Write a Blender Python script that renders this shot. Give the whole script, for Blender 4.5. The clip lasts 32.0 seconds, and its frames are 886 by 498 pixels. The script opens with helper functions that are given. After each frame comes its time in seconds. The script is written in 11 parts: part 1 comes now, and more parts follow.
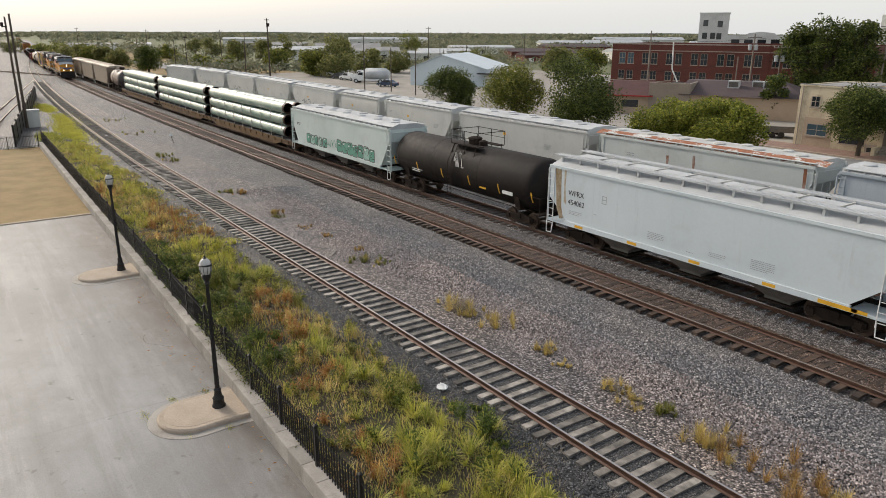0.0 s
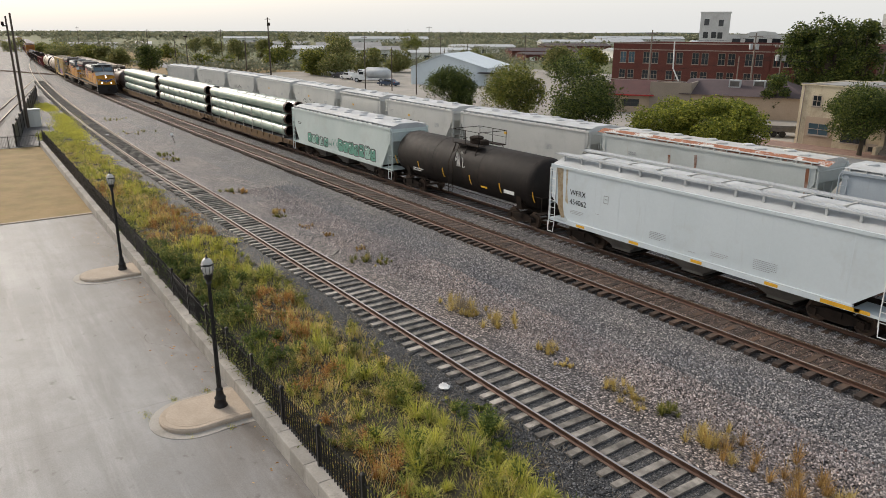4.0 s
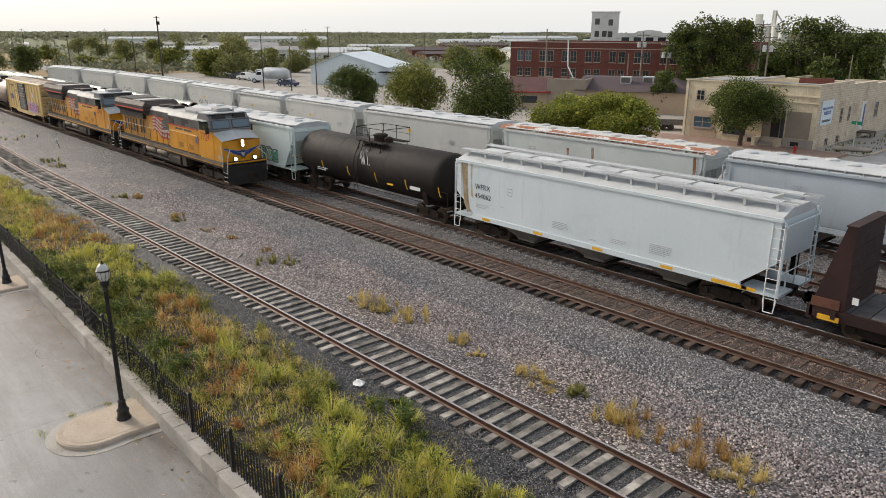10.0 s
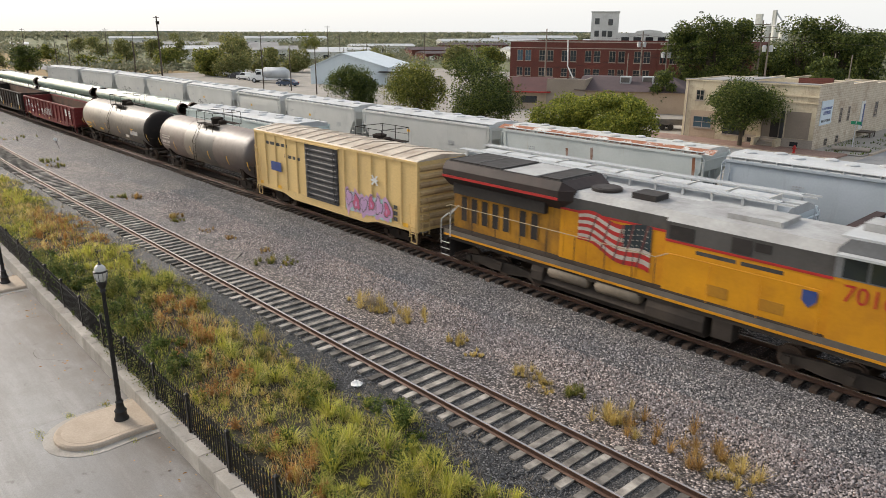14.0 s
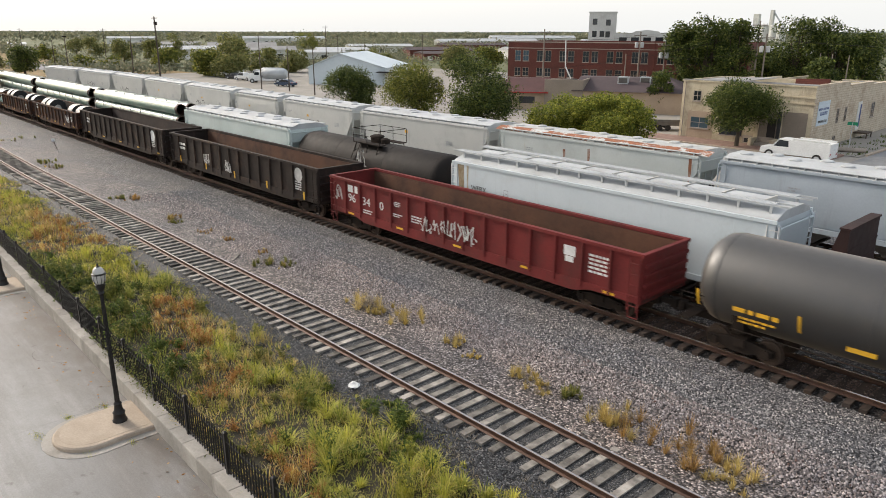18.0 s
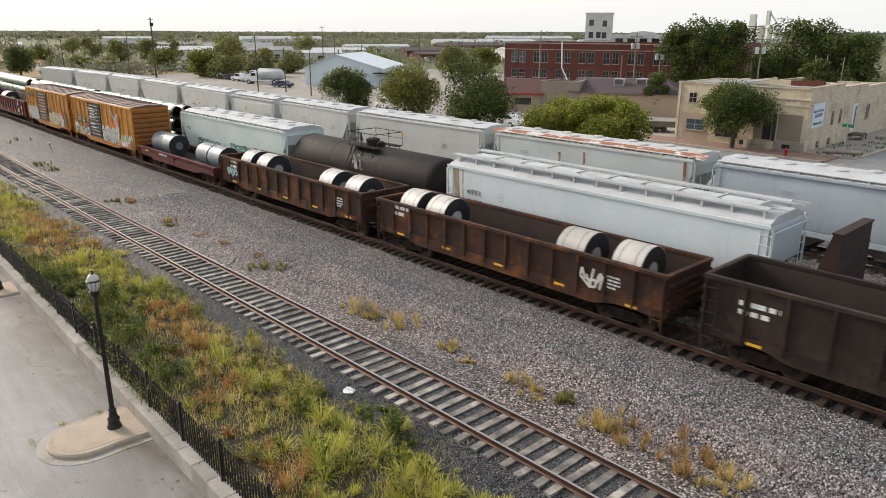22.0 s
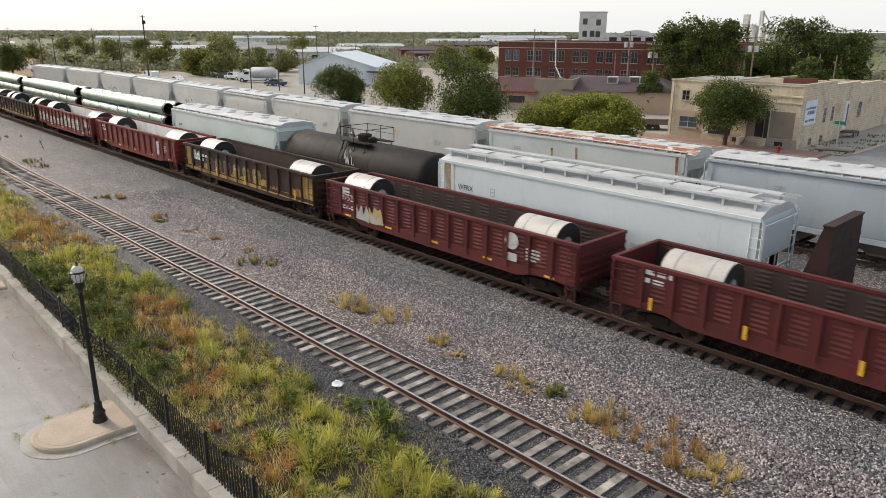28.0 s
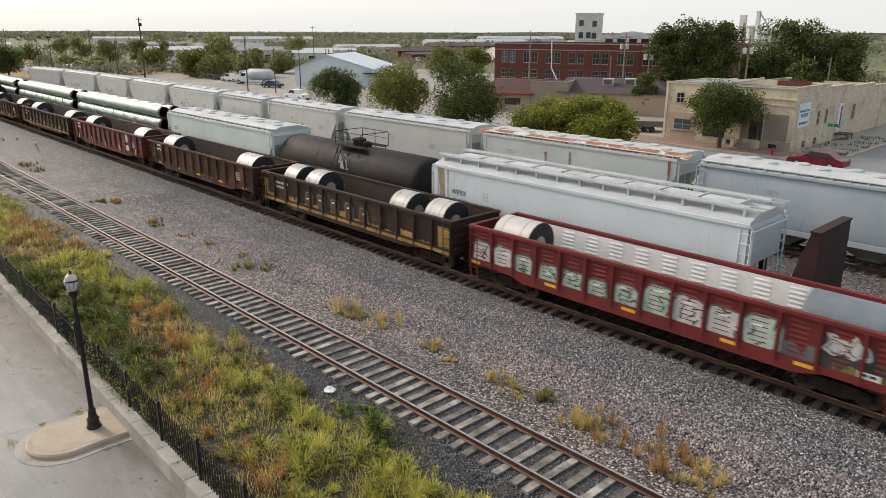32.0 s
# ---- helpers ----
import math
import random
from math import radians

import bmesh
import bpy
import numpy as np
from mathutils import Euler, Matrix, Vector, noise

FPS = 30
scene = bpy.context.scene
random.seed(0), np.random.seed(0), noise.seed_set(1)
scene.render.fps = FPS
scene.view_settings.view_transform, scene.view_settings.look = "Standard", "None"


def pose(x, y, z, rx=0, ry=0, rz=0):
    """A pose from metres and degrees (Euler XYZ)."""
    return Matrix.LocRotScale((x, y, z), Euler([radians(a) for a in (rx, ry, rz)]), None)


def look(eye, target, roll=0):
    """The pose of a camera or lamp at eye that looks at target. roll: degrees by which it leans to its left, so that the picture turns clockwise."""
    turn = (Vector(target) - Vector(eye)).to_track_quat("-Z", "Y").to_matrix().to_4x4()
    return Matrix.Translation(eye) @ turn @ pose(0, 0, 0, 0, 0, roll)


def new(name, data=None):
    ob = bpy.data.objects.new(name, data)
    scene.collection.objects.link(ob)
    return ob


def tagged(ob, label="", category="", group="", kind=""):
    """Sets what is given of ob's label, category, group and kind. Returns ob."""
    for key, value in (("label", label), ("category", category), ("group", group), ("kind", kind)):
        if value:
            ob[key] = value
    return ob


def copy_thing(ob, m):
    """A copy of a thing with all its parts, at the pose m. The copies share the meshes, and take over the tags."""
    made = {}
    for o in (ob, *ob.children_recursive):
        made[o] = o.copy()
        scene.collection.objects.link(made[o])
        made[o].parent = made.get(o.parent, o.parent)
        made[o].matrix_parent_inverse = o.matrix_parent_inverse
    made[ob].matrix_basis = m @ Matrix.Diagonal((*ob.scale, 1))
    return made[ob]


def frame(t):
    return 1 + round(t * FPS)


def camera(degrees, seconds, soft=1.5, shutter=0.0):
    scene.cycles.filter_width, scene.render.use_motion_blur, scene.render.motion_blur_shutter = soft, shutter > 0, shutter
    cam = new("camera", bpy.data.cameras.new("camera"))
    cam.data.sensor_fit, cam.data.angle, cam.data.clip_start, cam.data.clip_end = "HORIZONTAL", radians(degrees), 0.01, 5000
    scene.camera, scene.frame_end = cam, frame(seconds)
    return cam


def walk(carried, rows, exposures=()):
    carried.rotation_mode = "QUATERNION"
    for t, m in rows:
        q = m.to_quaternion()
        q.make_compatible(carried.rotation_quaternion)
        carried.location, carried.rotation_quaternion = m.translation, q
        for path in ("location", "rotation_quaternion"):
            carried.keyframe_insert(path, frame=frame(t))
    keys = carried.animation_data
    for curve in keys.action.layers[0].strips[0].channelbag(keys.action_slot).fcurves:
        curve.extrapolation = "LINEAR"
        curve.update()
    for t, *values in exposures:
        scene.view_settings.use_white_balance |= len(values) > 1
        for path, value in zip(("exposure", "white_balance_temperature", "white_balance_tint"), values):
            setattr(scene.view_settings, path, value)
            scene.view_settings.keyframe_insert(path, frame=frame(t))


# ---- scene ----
cam = camera(64.01, 32.0, 0.3, 0.2)
PATH = [
    (0, look((0.507, -22.786, 10.429), (-7.339, -17.320, 7.503), 0.25)),
    (0.5, look((0.510, -22.790, 10.425), (-7.337, -17.325, 7.501), 0.22)),
    (1, look((0.501, -22.802, 10.428), (-7.346, -17.337, 7.504), 0.22)),
    (1.5, look((0.476, -22.806, 10.440), (-7.371, -17.342, 7.513), 0.24)),
    (2, look((0.438, -22.802, 10.457), (-7.409, -17.340, 7.525), 0.26)),
    (2.5, look((0.420, -22.804, 10.461), (-7.427, -17.344, 7.526), 0.26)),
    (3, look((0.431, -22.810, 10.448), (-7.417, -17.351, 7.513), 0.25)),
    (3.5, look((0.450, -22.814, 10.437), (-7.398, -17.355, 7.501), 0.25)),
    (5.5, look((0.450, -22.774, 10.411), (-7.400, -17.317, 7.478), 0.21)),
    (6, look((0.508, -22.782, 10.421), (-7.343, -17.327, 7.488), 0.20)),
    (6.5, look((0.542, -22.783, 10.426), (-7.310, -17.330, 7.493), 0.18)),
    (7, look((0.548, -22.781, 10.414), (-7.305, -17.329, 7.482), 0.15)),
    (7.5, look((0.534, -22.788, 10.397), (-7.319, -17.336, 7.465), 0.13)),
    (8, look((0.512, -22.806, 10.399), (-7.341, -17.354, 7.462), 0.13)),
    (8.1, look((0.512, -22.806, 10.398), (-7.337, -17.349, 7.462), 0.13)),
    (8.2, look((0.508, -22.807, 10.394), (-7.266, -17.244, 7.457), 0.14)),
    (8.3, look((0.501, -22.810, 10.385), (-7.122, -17.043, 7.448), 0.16)),
    (8.4, look((0.497, -22.812, 10.379), (-7.026, -16.914, 7.443), 0.17)),
    (8.5, look((0.496, -22.812, 10.377), (-7.002, -16.883, 7.441), 0.17)),
    (8.6, look((0.496, -22.813, 10.377), (-6.999, -16.879, 7.441), 0.18)),
    (8.7, look((0.493, -22.814, 10.373), (-6.938, -16.801, 7.437), 0.18)),
    (8.8, look((0.485, -22.817, 10.363), (-6.755, -16.575, 7.427), 0.20)),
    (8.9, look((0.479, -22.819, 10.355), (-6.614, -16.412, 7.419), 0.22)),
    (9, look((0.477, -22.820, 10.352), (-6.564, -16.355, 7.416), 0.22)),
    (9.5, look((0.493, -22.861, 10.322), (-6.545, -16.390, 7.388), 0.20)),
    (10, look((0.506, -22.899, 10.272), (-6.532, -16.428, 7.340), 0.18)),
    (10.5, look((0.517, -22.928, 10.213), (-6.522, -16.458, 7.283), 0.18)),
    (11, look((0.530, -22.935, 10.174), (-6.510, -16.465, 7.246), 0.19)),
    (11.5, look((0.546, -22.926, 10.178), (-6.494, -16.456, 7.249), 0.20)),
    (12, look((0.554, -22.907, 10.215), (-6.485, -16.437, 7.283), 0.20)),
    (12.5, look((0.541, -22.882, 10.260), (-6.497, -16.412, 7.326), 0.19)),
    (13, look((0.531, -22.864, 10.296), (-6.507, -16.395, 7.360), 0.19)),
    (13.5, look((0.534, -22.851, 10.305), (-6.504, -16.383, 7.369), 0.19)),
    (14, look((0.548, -22.841, 10.298), (-6.490, -16.372, 7.362), 0.18)),
    (14.5, look((0.584, -22.836, 10.289), (-6.455, -16.367, 7.354), 0.18)),
    (16.5, look((0.616, -22.910, 10.313), (-6.415, -16.433, 7.376), 0.21)),
    (17, look((0.624, -22.892, 10.312), (-6.406, -16.414, 7.377), 0.18)),
    (17.5, look((0.634, -22.880, 10.335), (-6.393, -16.399, 7.399), 0.17)),
    (18, look((0.639, -22.869, 10.392), (-6.382, -16.383, 7.455), 0.18)),
    (18.5, look((0.653, -22.862, 10.467), (-6.363, -16.369, 7.530), 0.21)),
    (19, look((0.677, -22.860, 10.523), (-6.334, -16.362, 7.587), 0.21)),
    (19.5, look((0.683, -22.860, 10.559), (-6.322, -16.355, 7.623), 0.20)),
    (20, look((0.675, -22.858, 10.584), (-6.325, -16.348, 7.646), 0.20)),
    (20.5, look((0.686, -22.847, 10.595), (-6.312, -16.335, 7.657), 0.20)),
    (21, look((0.707, -22.831, 10.597), (-6.291, -16.319, 7.659), 0.20)),
    (21.5, look((0.708, -22.821, 10.593), (-6.287, -16.306, 7.656), 0.21)),
    (22, look((0.699, -22.809, 10.584), (-6.295, -16.293, 7.647), 0.21)),
    (22.5, look((0.696, -22.795, 10.580), (-6.299, -16.280, 7.642), 0.21)),
    (23, look((0.699, -22.786, 10.576), (-6.297, -16.272, 7.637), 0.23)),
    (23.5, look((0.710, -22.768, 10.557), (-6.286, -16.254, 7.619), 0.24)),
    (24, look((0.720, -22.739, 10.536), (-6.275, -16.224, 7.599), 0.23)),
    (24.5, look((0.714, -22.712, 10.518), (-6.278, -16.194, 7.581), 0.24)),
    (25, look((0.701, -22.700, 10.491), (-6.285, -16.176, 7.552), 0.26)),
    (25.5, look((0.698, -22.704, 10.468), (-6.279, -16.171, 7.529), 0.30)),
    (27.5, look((0.764, -22.657, 10.332), (-6.186, -16.096, 7.392), 0.29)),
    (28, look((0.765, -22.637, 10.304), (-6.179, -16.068, 7.367), 0.28)),
    (28.5, look((0.785, -22.617, 10.293), (-6.155, -16.044, 7.358), 0.27)),
    (29, look((0.808, -22.612, 10.300), (-6.129, -16.036, 7.365), 0.27)),
    (29.5, look((0.840, -22.628, 10.315), (-6.094, -16.049, 7.379), 0.28)),
    (30, look((0.888, -22.657, 10.334), (-6.044, -16.075, 7.397), 0.28)),
    (30.5, look((0.915, -22.682, 10.380), (-6.013, -16.096, 7.441), 0.29)),
    (31, look((0.934, -22.684, 10.447), (-5.991, -16.094, 7.510), 0.29)),
    (31.5, look((0.976, -22.650, 10.507), (-5.948, -16.059, 7.573), 0.27)),
    (32, look((1.016, -22.588, 10.571), (-5.907, -15.995, 7.638), 0.24)),
]
walk(cam, PATH, [(0, 0.0), (7, 0.03), (9, 0.1), (13, 0.24), (19, 0.27), (28, 0.25), (32, 0.15)])

# ---- world, sun ----
SUN_AZ = 192.0  # degrees from +x towards +y, where the hazy sun stands
SUN_EL = 29.0
world = bpy.data.worlds.new("hazy_sky")
scene.world = world
world.use_nodes = True
wn = world.node_tree
sky = wn.nodes.new("ShaderNodeTexSky")
sky.sky_type = "NISHITA"
sky.sun_disc = False
sky.sun_elevation = radians(SUN_EL)
sky.sun_rotation = radians(90.0 - SUN_AZ)
sky.air_density, sky.dust_density, sky.ozone_density = 1.0, 6.0, 1.0
haze = wn.nodes.new("ShaderNodeMix")
haze.data_type = "RGBA"
haze.inputs[0].default_value = 0.64
up = wn.nodes.new("ShaderNodeTexCoord")
height = wn.nodes.new("ShaderNodeSeparateXYZ")
thin = wn.nodes.new("ShaderNodeMapRange")
thin.inputs[1].default_value, thin.inputs[2].default_value = 0.08, 0.75
veil = wn.nodes.new("ShaderNodeMix")
veil.data_type = "RGBA"
veil.inputs[6].default_value, veil.inputs[7].default_value = (9.1, 9.15, 9.05, 1), (5.4, 5.7, 6.0, 1)
wn.links.new(up.outputs["Generated"], height.inputs[0])
wn.links.new(height.outputs[2], thin.inputs[0])
wn.links.new(thin.outputs[0], veil.inputs[0])
wn.links.new(veil.outputs[2], haze.inputs[7])
bg = wn.nodes["Background"]
bg.inputs[1].default_value = 0.128
glow = wn.nodes.new("ShaderNodeVectorMath")  # thin haze scatters the sun's light forward
glow.operation = "SCALE"
glow.inputs[3].default_value = 1.7
wn.links.new(sky.outputs[0], glow.inputs[0])
wn.links.new(glow.outputs[0], haze.inputs[6])
wn.links.new(haze.outputs[2], bg.inputs[0])

sun = new("sun", bpy.data.lights.new("sun", "SUN"))
sun.data.energy = 2.7
sun.data.angle = radians(12)
sun.data.color = (1.0, 0.92, 0.83)
sun.matrix_world = look(
    (100 * math.cos(radians(SUN_AZ)), 100 * math.sin(radians(SUN_AZ)), 100 * math.tan(radians(SUN_EL))), (0, 0, 0))


# ---- building helpers ----
class Geo:
    """Collects vertices and faces in metres, to become one mesh."""

    def __init__(self):
        self.v, self.f = [], []

    def add(self, vs, fs):
        n = len(self.v)
        self.v += [tuple(p) for p in vs]
        self.f += [tuple(i + n for i in f) for f in fs]
        return self

    def box(self, x0, x1, y0, y1, z0, z1):
        vs = [(x, y, z) for x in (x0, x1) for y in (y0, y1) for z in (z0, z1)]
        return self.add(vs, [(0, 1, 3, 2), (4, 6, 7, 5), (0, 4, 5, 1), (2, 3, 7, 6), (0, 2, 6, 4), (1, 5, 7, 3)])

    def loft(self, rings, caps=True):
        """Joins rings of equally many points; each ring is closed."""
        n = len(rings[0])
        vs = [p for r in rings for p in r]
        fs = [(a * n + b, a * n + (b + 1) % n, (a + 1) * n + (b + 1) % n, (a + 1) * n + b)
              for a in range(len(rings) - 1) for b in range(n)]
        if caps:
            fs += [tuple(range(n))[::-1], tuple((len(rings) - 1) * n + b for b in range(n))]
        return self.add(vs, fs)

    def prism(self, outline, x0, x1):
        """An outline in y, z drawn along x."""
        return self.loft([[(x, y, z) for y, z in outline] for x in (x0, x1)])

    def slab(self, outline, y0, y1):
        """An outline in x, z drawn along y."""
        return self.loft([[(x, y, z) for x, z in outline] for y in (y0, y1)])

    def plate(self, outline, z0, z1):
        """An outline in x, y drawn along z."""
        return self.loft([[(x, y, z) for x, y in outline] for z in (z0, z1)])

    def rod(self, p, q, r, n=8, r2=None, caps=True):
        p, q = Vector(p), Vector(q)
        d = (q - p).normalized()
        a = d.orthogonal().normalized()
        b = d.cross(a)
        rings = []
        for c, rad in ((p, r), (q, r if r2 is None else r2)):
            rings.append([c + (a * math.cos(2 * math.pi * k / n) + b * math.sin(2 * math.pi * k / n)) * rad for k in range(n)])
        return self.loft(rings, caps)

    def path(self, pts, r, n=6):
        for p, q in zip(pts, pts[1:]):
            self.rod(p, q, r, n)
        return self

    def turned(self, profile, n=16, at=(0, 0, 0), axis="z"):
        """A profile of (radius, height) turned about an axis."""
        rings = []
        for r, h in profile:
            ring = []
            for k in range(n):
                c, s = r * math.cos(2 * math.pi * k / n), r * math.sin(2 * math.pi * k / n)
                p = {"z": (c, s, h), "x": (h, c, s), "y": (s, h, c)}[axis]
                ring.append((p[0] + at[0], p[1] + at[1], p[2] + at[2]))
            rings.append(ring)
        return self.loft(rings)

    def mesh(self, name="piece", smooth=False):
        me = bpy.data.meshes.new(name)
        me.from_pydata(self.v, [], self.f)
        if smooth:
            me.polygons.foreach_set("use_smooth", [True] * len(me.polygons))
            me.set_sharp_from_angle(angle=radians(38))
        me.update()
        return me


def thing(name, label, category, group="", at=None, kind=""):
    ob = tagged(new(name), label, category, group, kind)
    if at is not None:
        ob.matrix_basis = at
    return ob


def part(name, geo, material, parent, label="", smooth=False, at=None):
    me = geo.mesh(name, smooth) if isinstance(geo, Geo) else geo
    if not me.materials:
        me.materials.append(material)
    ob = new(name, me)
    ob.parent = parent
    if at is not None:
        ob.matrix_basis = at
    if label:
        ob["label"] = label
    return ob


def solid(name, geo, material, label="", category="", group="", kind="", at=None, smooth=False):
    me = geo.mesh(name, smooth) if isinstance(geo, Geo) else geo
    if not me.materials:
        me.materials.append(material)
    ob = tagged(new(name, me), label, category, group, kind)
    if at is not None:
        ob.matrix_basis = at
    return ob


def fast_mesh(name, verts, faces, material):
    """A mesh from arrays; faces all have the same number of corners."""
    verts, faces = np.asarray(verts, np.float32), np.asarray(faces, np.int32)
    me = bpy.data.meshes.new(name)
    k = faces.shape[1]
    me.vertices.add(len(verts))
    me.vertices.foreach_set("co", verts.ravel())
    me.loops.add(faces.size)
    me.loops.foreach_set("vertex_index", faces.ravel())
    me.polygons.add(len(faces))
    me.polygons.foreach_set("loop_start", np.arange(0, faces.size, k, dtype=np.int32))
    me.update(calc_edges=True)
    me.materials.append(material)
    return me


def lettering(text, size, material, parent, m, name="lettering", label="", wide=1.0):
    cu = bpy.data.curves.new("text", "FONT")
    cu.body, cu.size, cu.extrude, cu.resolution_u = text, size, 0.004, 3
    tmp = bpy.data.objects.new("text", cu)
    me = bpy.data.meshes.new_from_object(tmp)
    bpy.data.objects.remove(tmp)
    me.transform(Matrix.Diagonal((wide, 1, 1, 1)))
    return part(name, me, material, parent, label, at=m)


# Writing on the side that faces -y stands upright and reads along +x.
def on_side(x, y, z):
    return pose(x, y, z, 90, 0, 0)


# ---- materials ----
def ramp(nt, fac, stops, kind="LINEAR"):
    r = nt.nodes.new("ShaderNodeValToRGB")
    r.color_ramp.interpolation = kind
    e = r.color_ramp.elements
    while len(e) < len(stops):
        e.new(0.5)
    for el, (p, c) in zip(e, stops):
        el.position = p
        el.color = (*c, 1) if len(c) == 3 else c
    nt.links.new(fac, r.inputs[0])
    return r.outputs[0]


def noise_of(nt, vec, scale, detail=4.0, rough=0.55, stretch=None):
    if stretch:
        mp = nt.nodes.new("ShaderNodeMapping")
        mp.inputs["Scale"].default_value = stretch
        nt.links.new(vec, mp.inputs[0])
        vec = mp.outputs[0]
    n = nt.nodes.new("ShaderNodeTexNoise")
    n.inputs["Scale"].default_value, n.inputs["Detail"].default_value, n.inputs["Roughness"].default_value = scale, detail, rough
    nt.links.new(vec, n.inputs["Vector"])
    return n.outputs["Fac"]


def blend(nt, fac, a, b, mode="MIX"):
    m = nt.nodes.new("ShaderNodeMix")
    m.data_type, m.blend_type = "RGBA", mode
    for sock, v in ((m.inputs[0], fac), (m.inputs[6], a), (m.inputs[7], b)):
        if isinstance(v, bpy.types.NodeSocket):
            nt.links.new(v, sock)
        elif isinstance(v, (int, float)):
            sock.default_value = v
        else:
            sock.default_value = (*v, 1)
    return m.outputs[2]


def start_mat(name, rough=0.6, metal=0.0):
    mat = bpy.data.materials.new(name)
    mat.use_nodes = True
    nt = mat.node_tree
    b = nt.nodes["Principled BSDF"]
    b.inputs["Roughness"].default_value, b.inputs["Metallic"].default_value = rough, metal
    tc = nt.nodes.new("ShaderNodeTexCoord")
    info = nt.nodes.new("ShaderNodeObjectInfo")
    off = nt.nodes.new("ShaderNodeVectorMath")
    off.operation = "MULTIPLY_ADD"
    comb = nt.nodes.new("ShaderNodeCombineXYZ")
    for k in range(3):
        nt.links.new(info.outputs["Random"], comb.inputs[k])
    nt.links.new(comb.outputs[0], off.inputs[0])
    off.inputs[1].default_value = (37, 19, 53)
    nt.links.new(tc.outputs["Object"], off.inputs[2])
    return mat, nt, b, off.outputs[0], info.outputs["Random"]


def bumped(nt, b, height, strength, dist):
    bu = nt.nodes.new("ShaderNodeBump")
    bu.inputs["Strength"].default_value, bu.inputs["Distance"].default_value = strength, dist
    nt.links.new(height, bu.inputs["Height"])
    nt.links.new(bu.outputs[0], b.inputs["Normal"])


def surf(name, c, c2=None, rough=0.6, metal=0.0, scale=1.2, fine=18.0, streak=None, grime=None, vary=0.0, bump=0.25, dist=0.01, spec=0.28, speck=0.3, ior=1.5, courses=0.0):
    """A painted, weathered or mineral surface: two tones at two scales, streaks that run down, and patches of grime."""
    mat, nt, b, vec, rnd = start_mat(name, rough, metal)
    c2 = c2 or tuple(v * 0.8 for v in c)
    col = blend(nt, ramp(nt, noise_of(nt, vec, scale, 5), [(0.35, (0, 0, 0)), (0.65, (1, 1, 1))]), c, c2)
    f = noise_of(nt, vec, fine, 3)
    col = blend(nt, speck, col, ramp(nt, f, [(0.3, (0.45,) * 3), (0.7, (1.0,) * 3)]), "MULTIPLY")
    if grime:
        gc, amount = grime
        g = ramp(nt, noise_of(nt, vec, 0.55, 7, 0.7), [(0.62 - 0.3 * amount, (0, 0, 0)), (0.9 - 0.3 * amount, (1, 1, 1))])
        col = blend(nt, g, col, gc)
    if streak:
        sc, amount = streak
        s = ramp(nt, noise_of(nt, vec, 2.2, 5, 0.65, (1, 1, 0.13)), [(0.66 - 0.3 * amount, (0, 0, 0)), (0.92 - 0.3 * amount, (1, 1, 1))])
        col = blend(nt, s, col, sc)
    if courses:  # painted brickwork shows its joints
        tc = nt.nodes.new("ShaderNodeTexCoord")
        sp, cm = nt.nodes.new("ShaderNodeSeparateXYZ"), nt.nodes.new("ShaderNodeCombineXYZ")
        ad = nt.nodes.new("ShaderNodeMath")
        nt.links.new(tc.outputs["Object"], sp.inputs[0])
        nt.links.new(sp.outputs[0], ad.inputs[0])
        nt.links.new(sp.outputs[1], ad.inputs[1])
        nt.links.new(ad.outputs[0], cm.inputs[0])
        nt.links.new(sp.outputs[2], cm.inputs[1])
        br = nt.nodes.new("ShaderNodeTexBrick")
        br.inputs["Scale"].default_value = 1.0
        br.inputs["Brick Width"].default_value, br.inputs["Row Height"].default_value = courses * 2.4, courses
        br.inputs["Mortar Size"].default_value = courses * 0.09
        br.inputs["Color1"].default_value, br.inputs["Color2"].default_value, br.inputs["Mortar"].default_value = (1.06, 1.05, 1.04, 1), (0.93, 0.92, 0.91, 1), (0.74, 0.72, 0.69, 1)
        nt.links.new(cm.outputs[0], br.inputs["Vector"])
        col = blend(nt, 1.0, col, br.outputs["Color"], "MULTIPLY")
    if vary:
        col = blend(nt, 1.0, col, ramp(nt, rnd, [(0, (1 - vary,) * 3), (1, (1 + vary * 0.4,) * 3)]), "MULTIPLY")
    nt.links.new(col, b.inputs["Base Color"])
    b.inputs["Specular IOR Level"].default_value, b.inputs["IOR"].default_value = spec, ior
    rr = nt.nodes.new("ShaderNodeMapRange")
    rr.inputs[3].default_value, rr.inputs[4].default_value = max(rough - 0.12, 0.05), min(rough + 0.15, 1)
    nt.links.new(noise_of(nt, vec, 3.0, 4), rr.inputs[0])
    nt.links.new(rr.outputs[0], b.inputs["Roughness"])
    if bump:
        bumped(nt, b, f, bump, dist)
    return mat


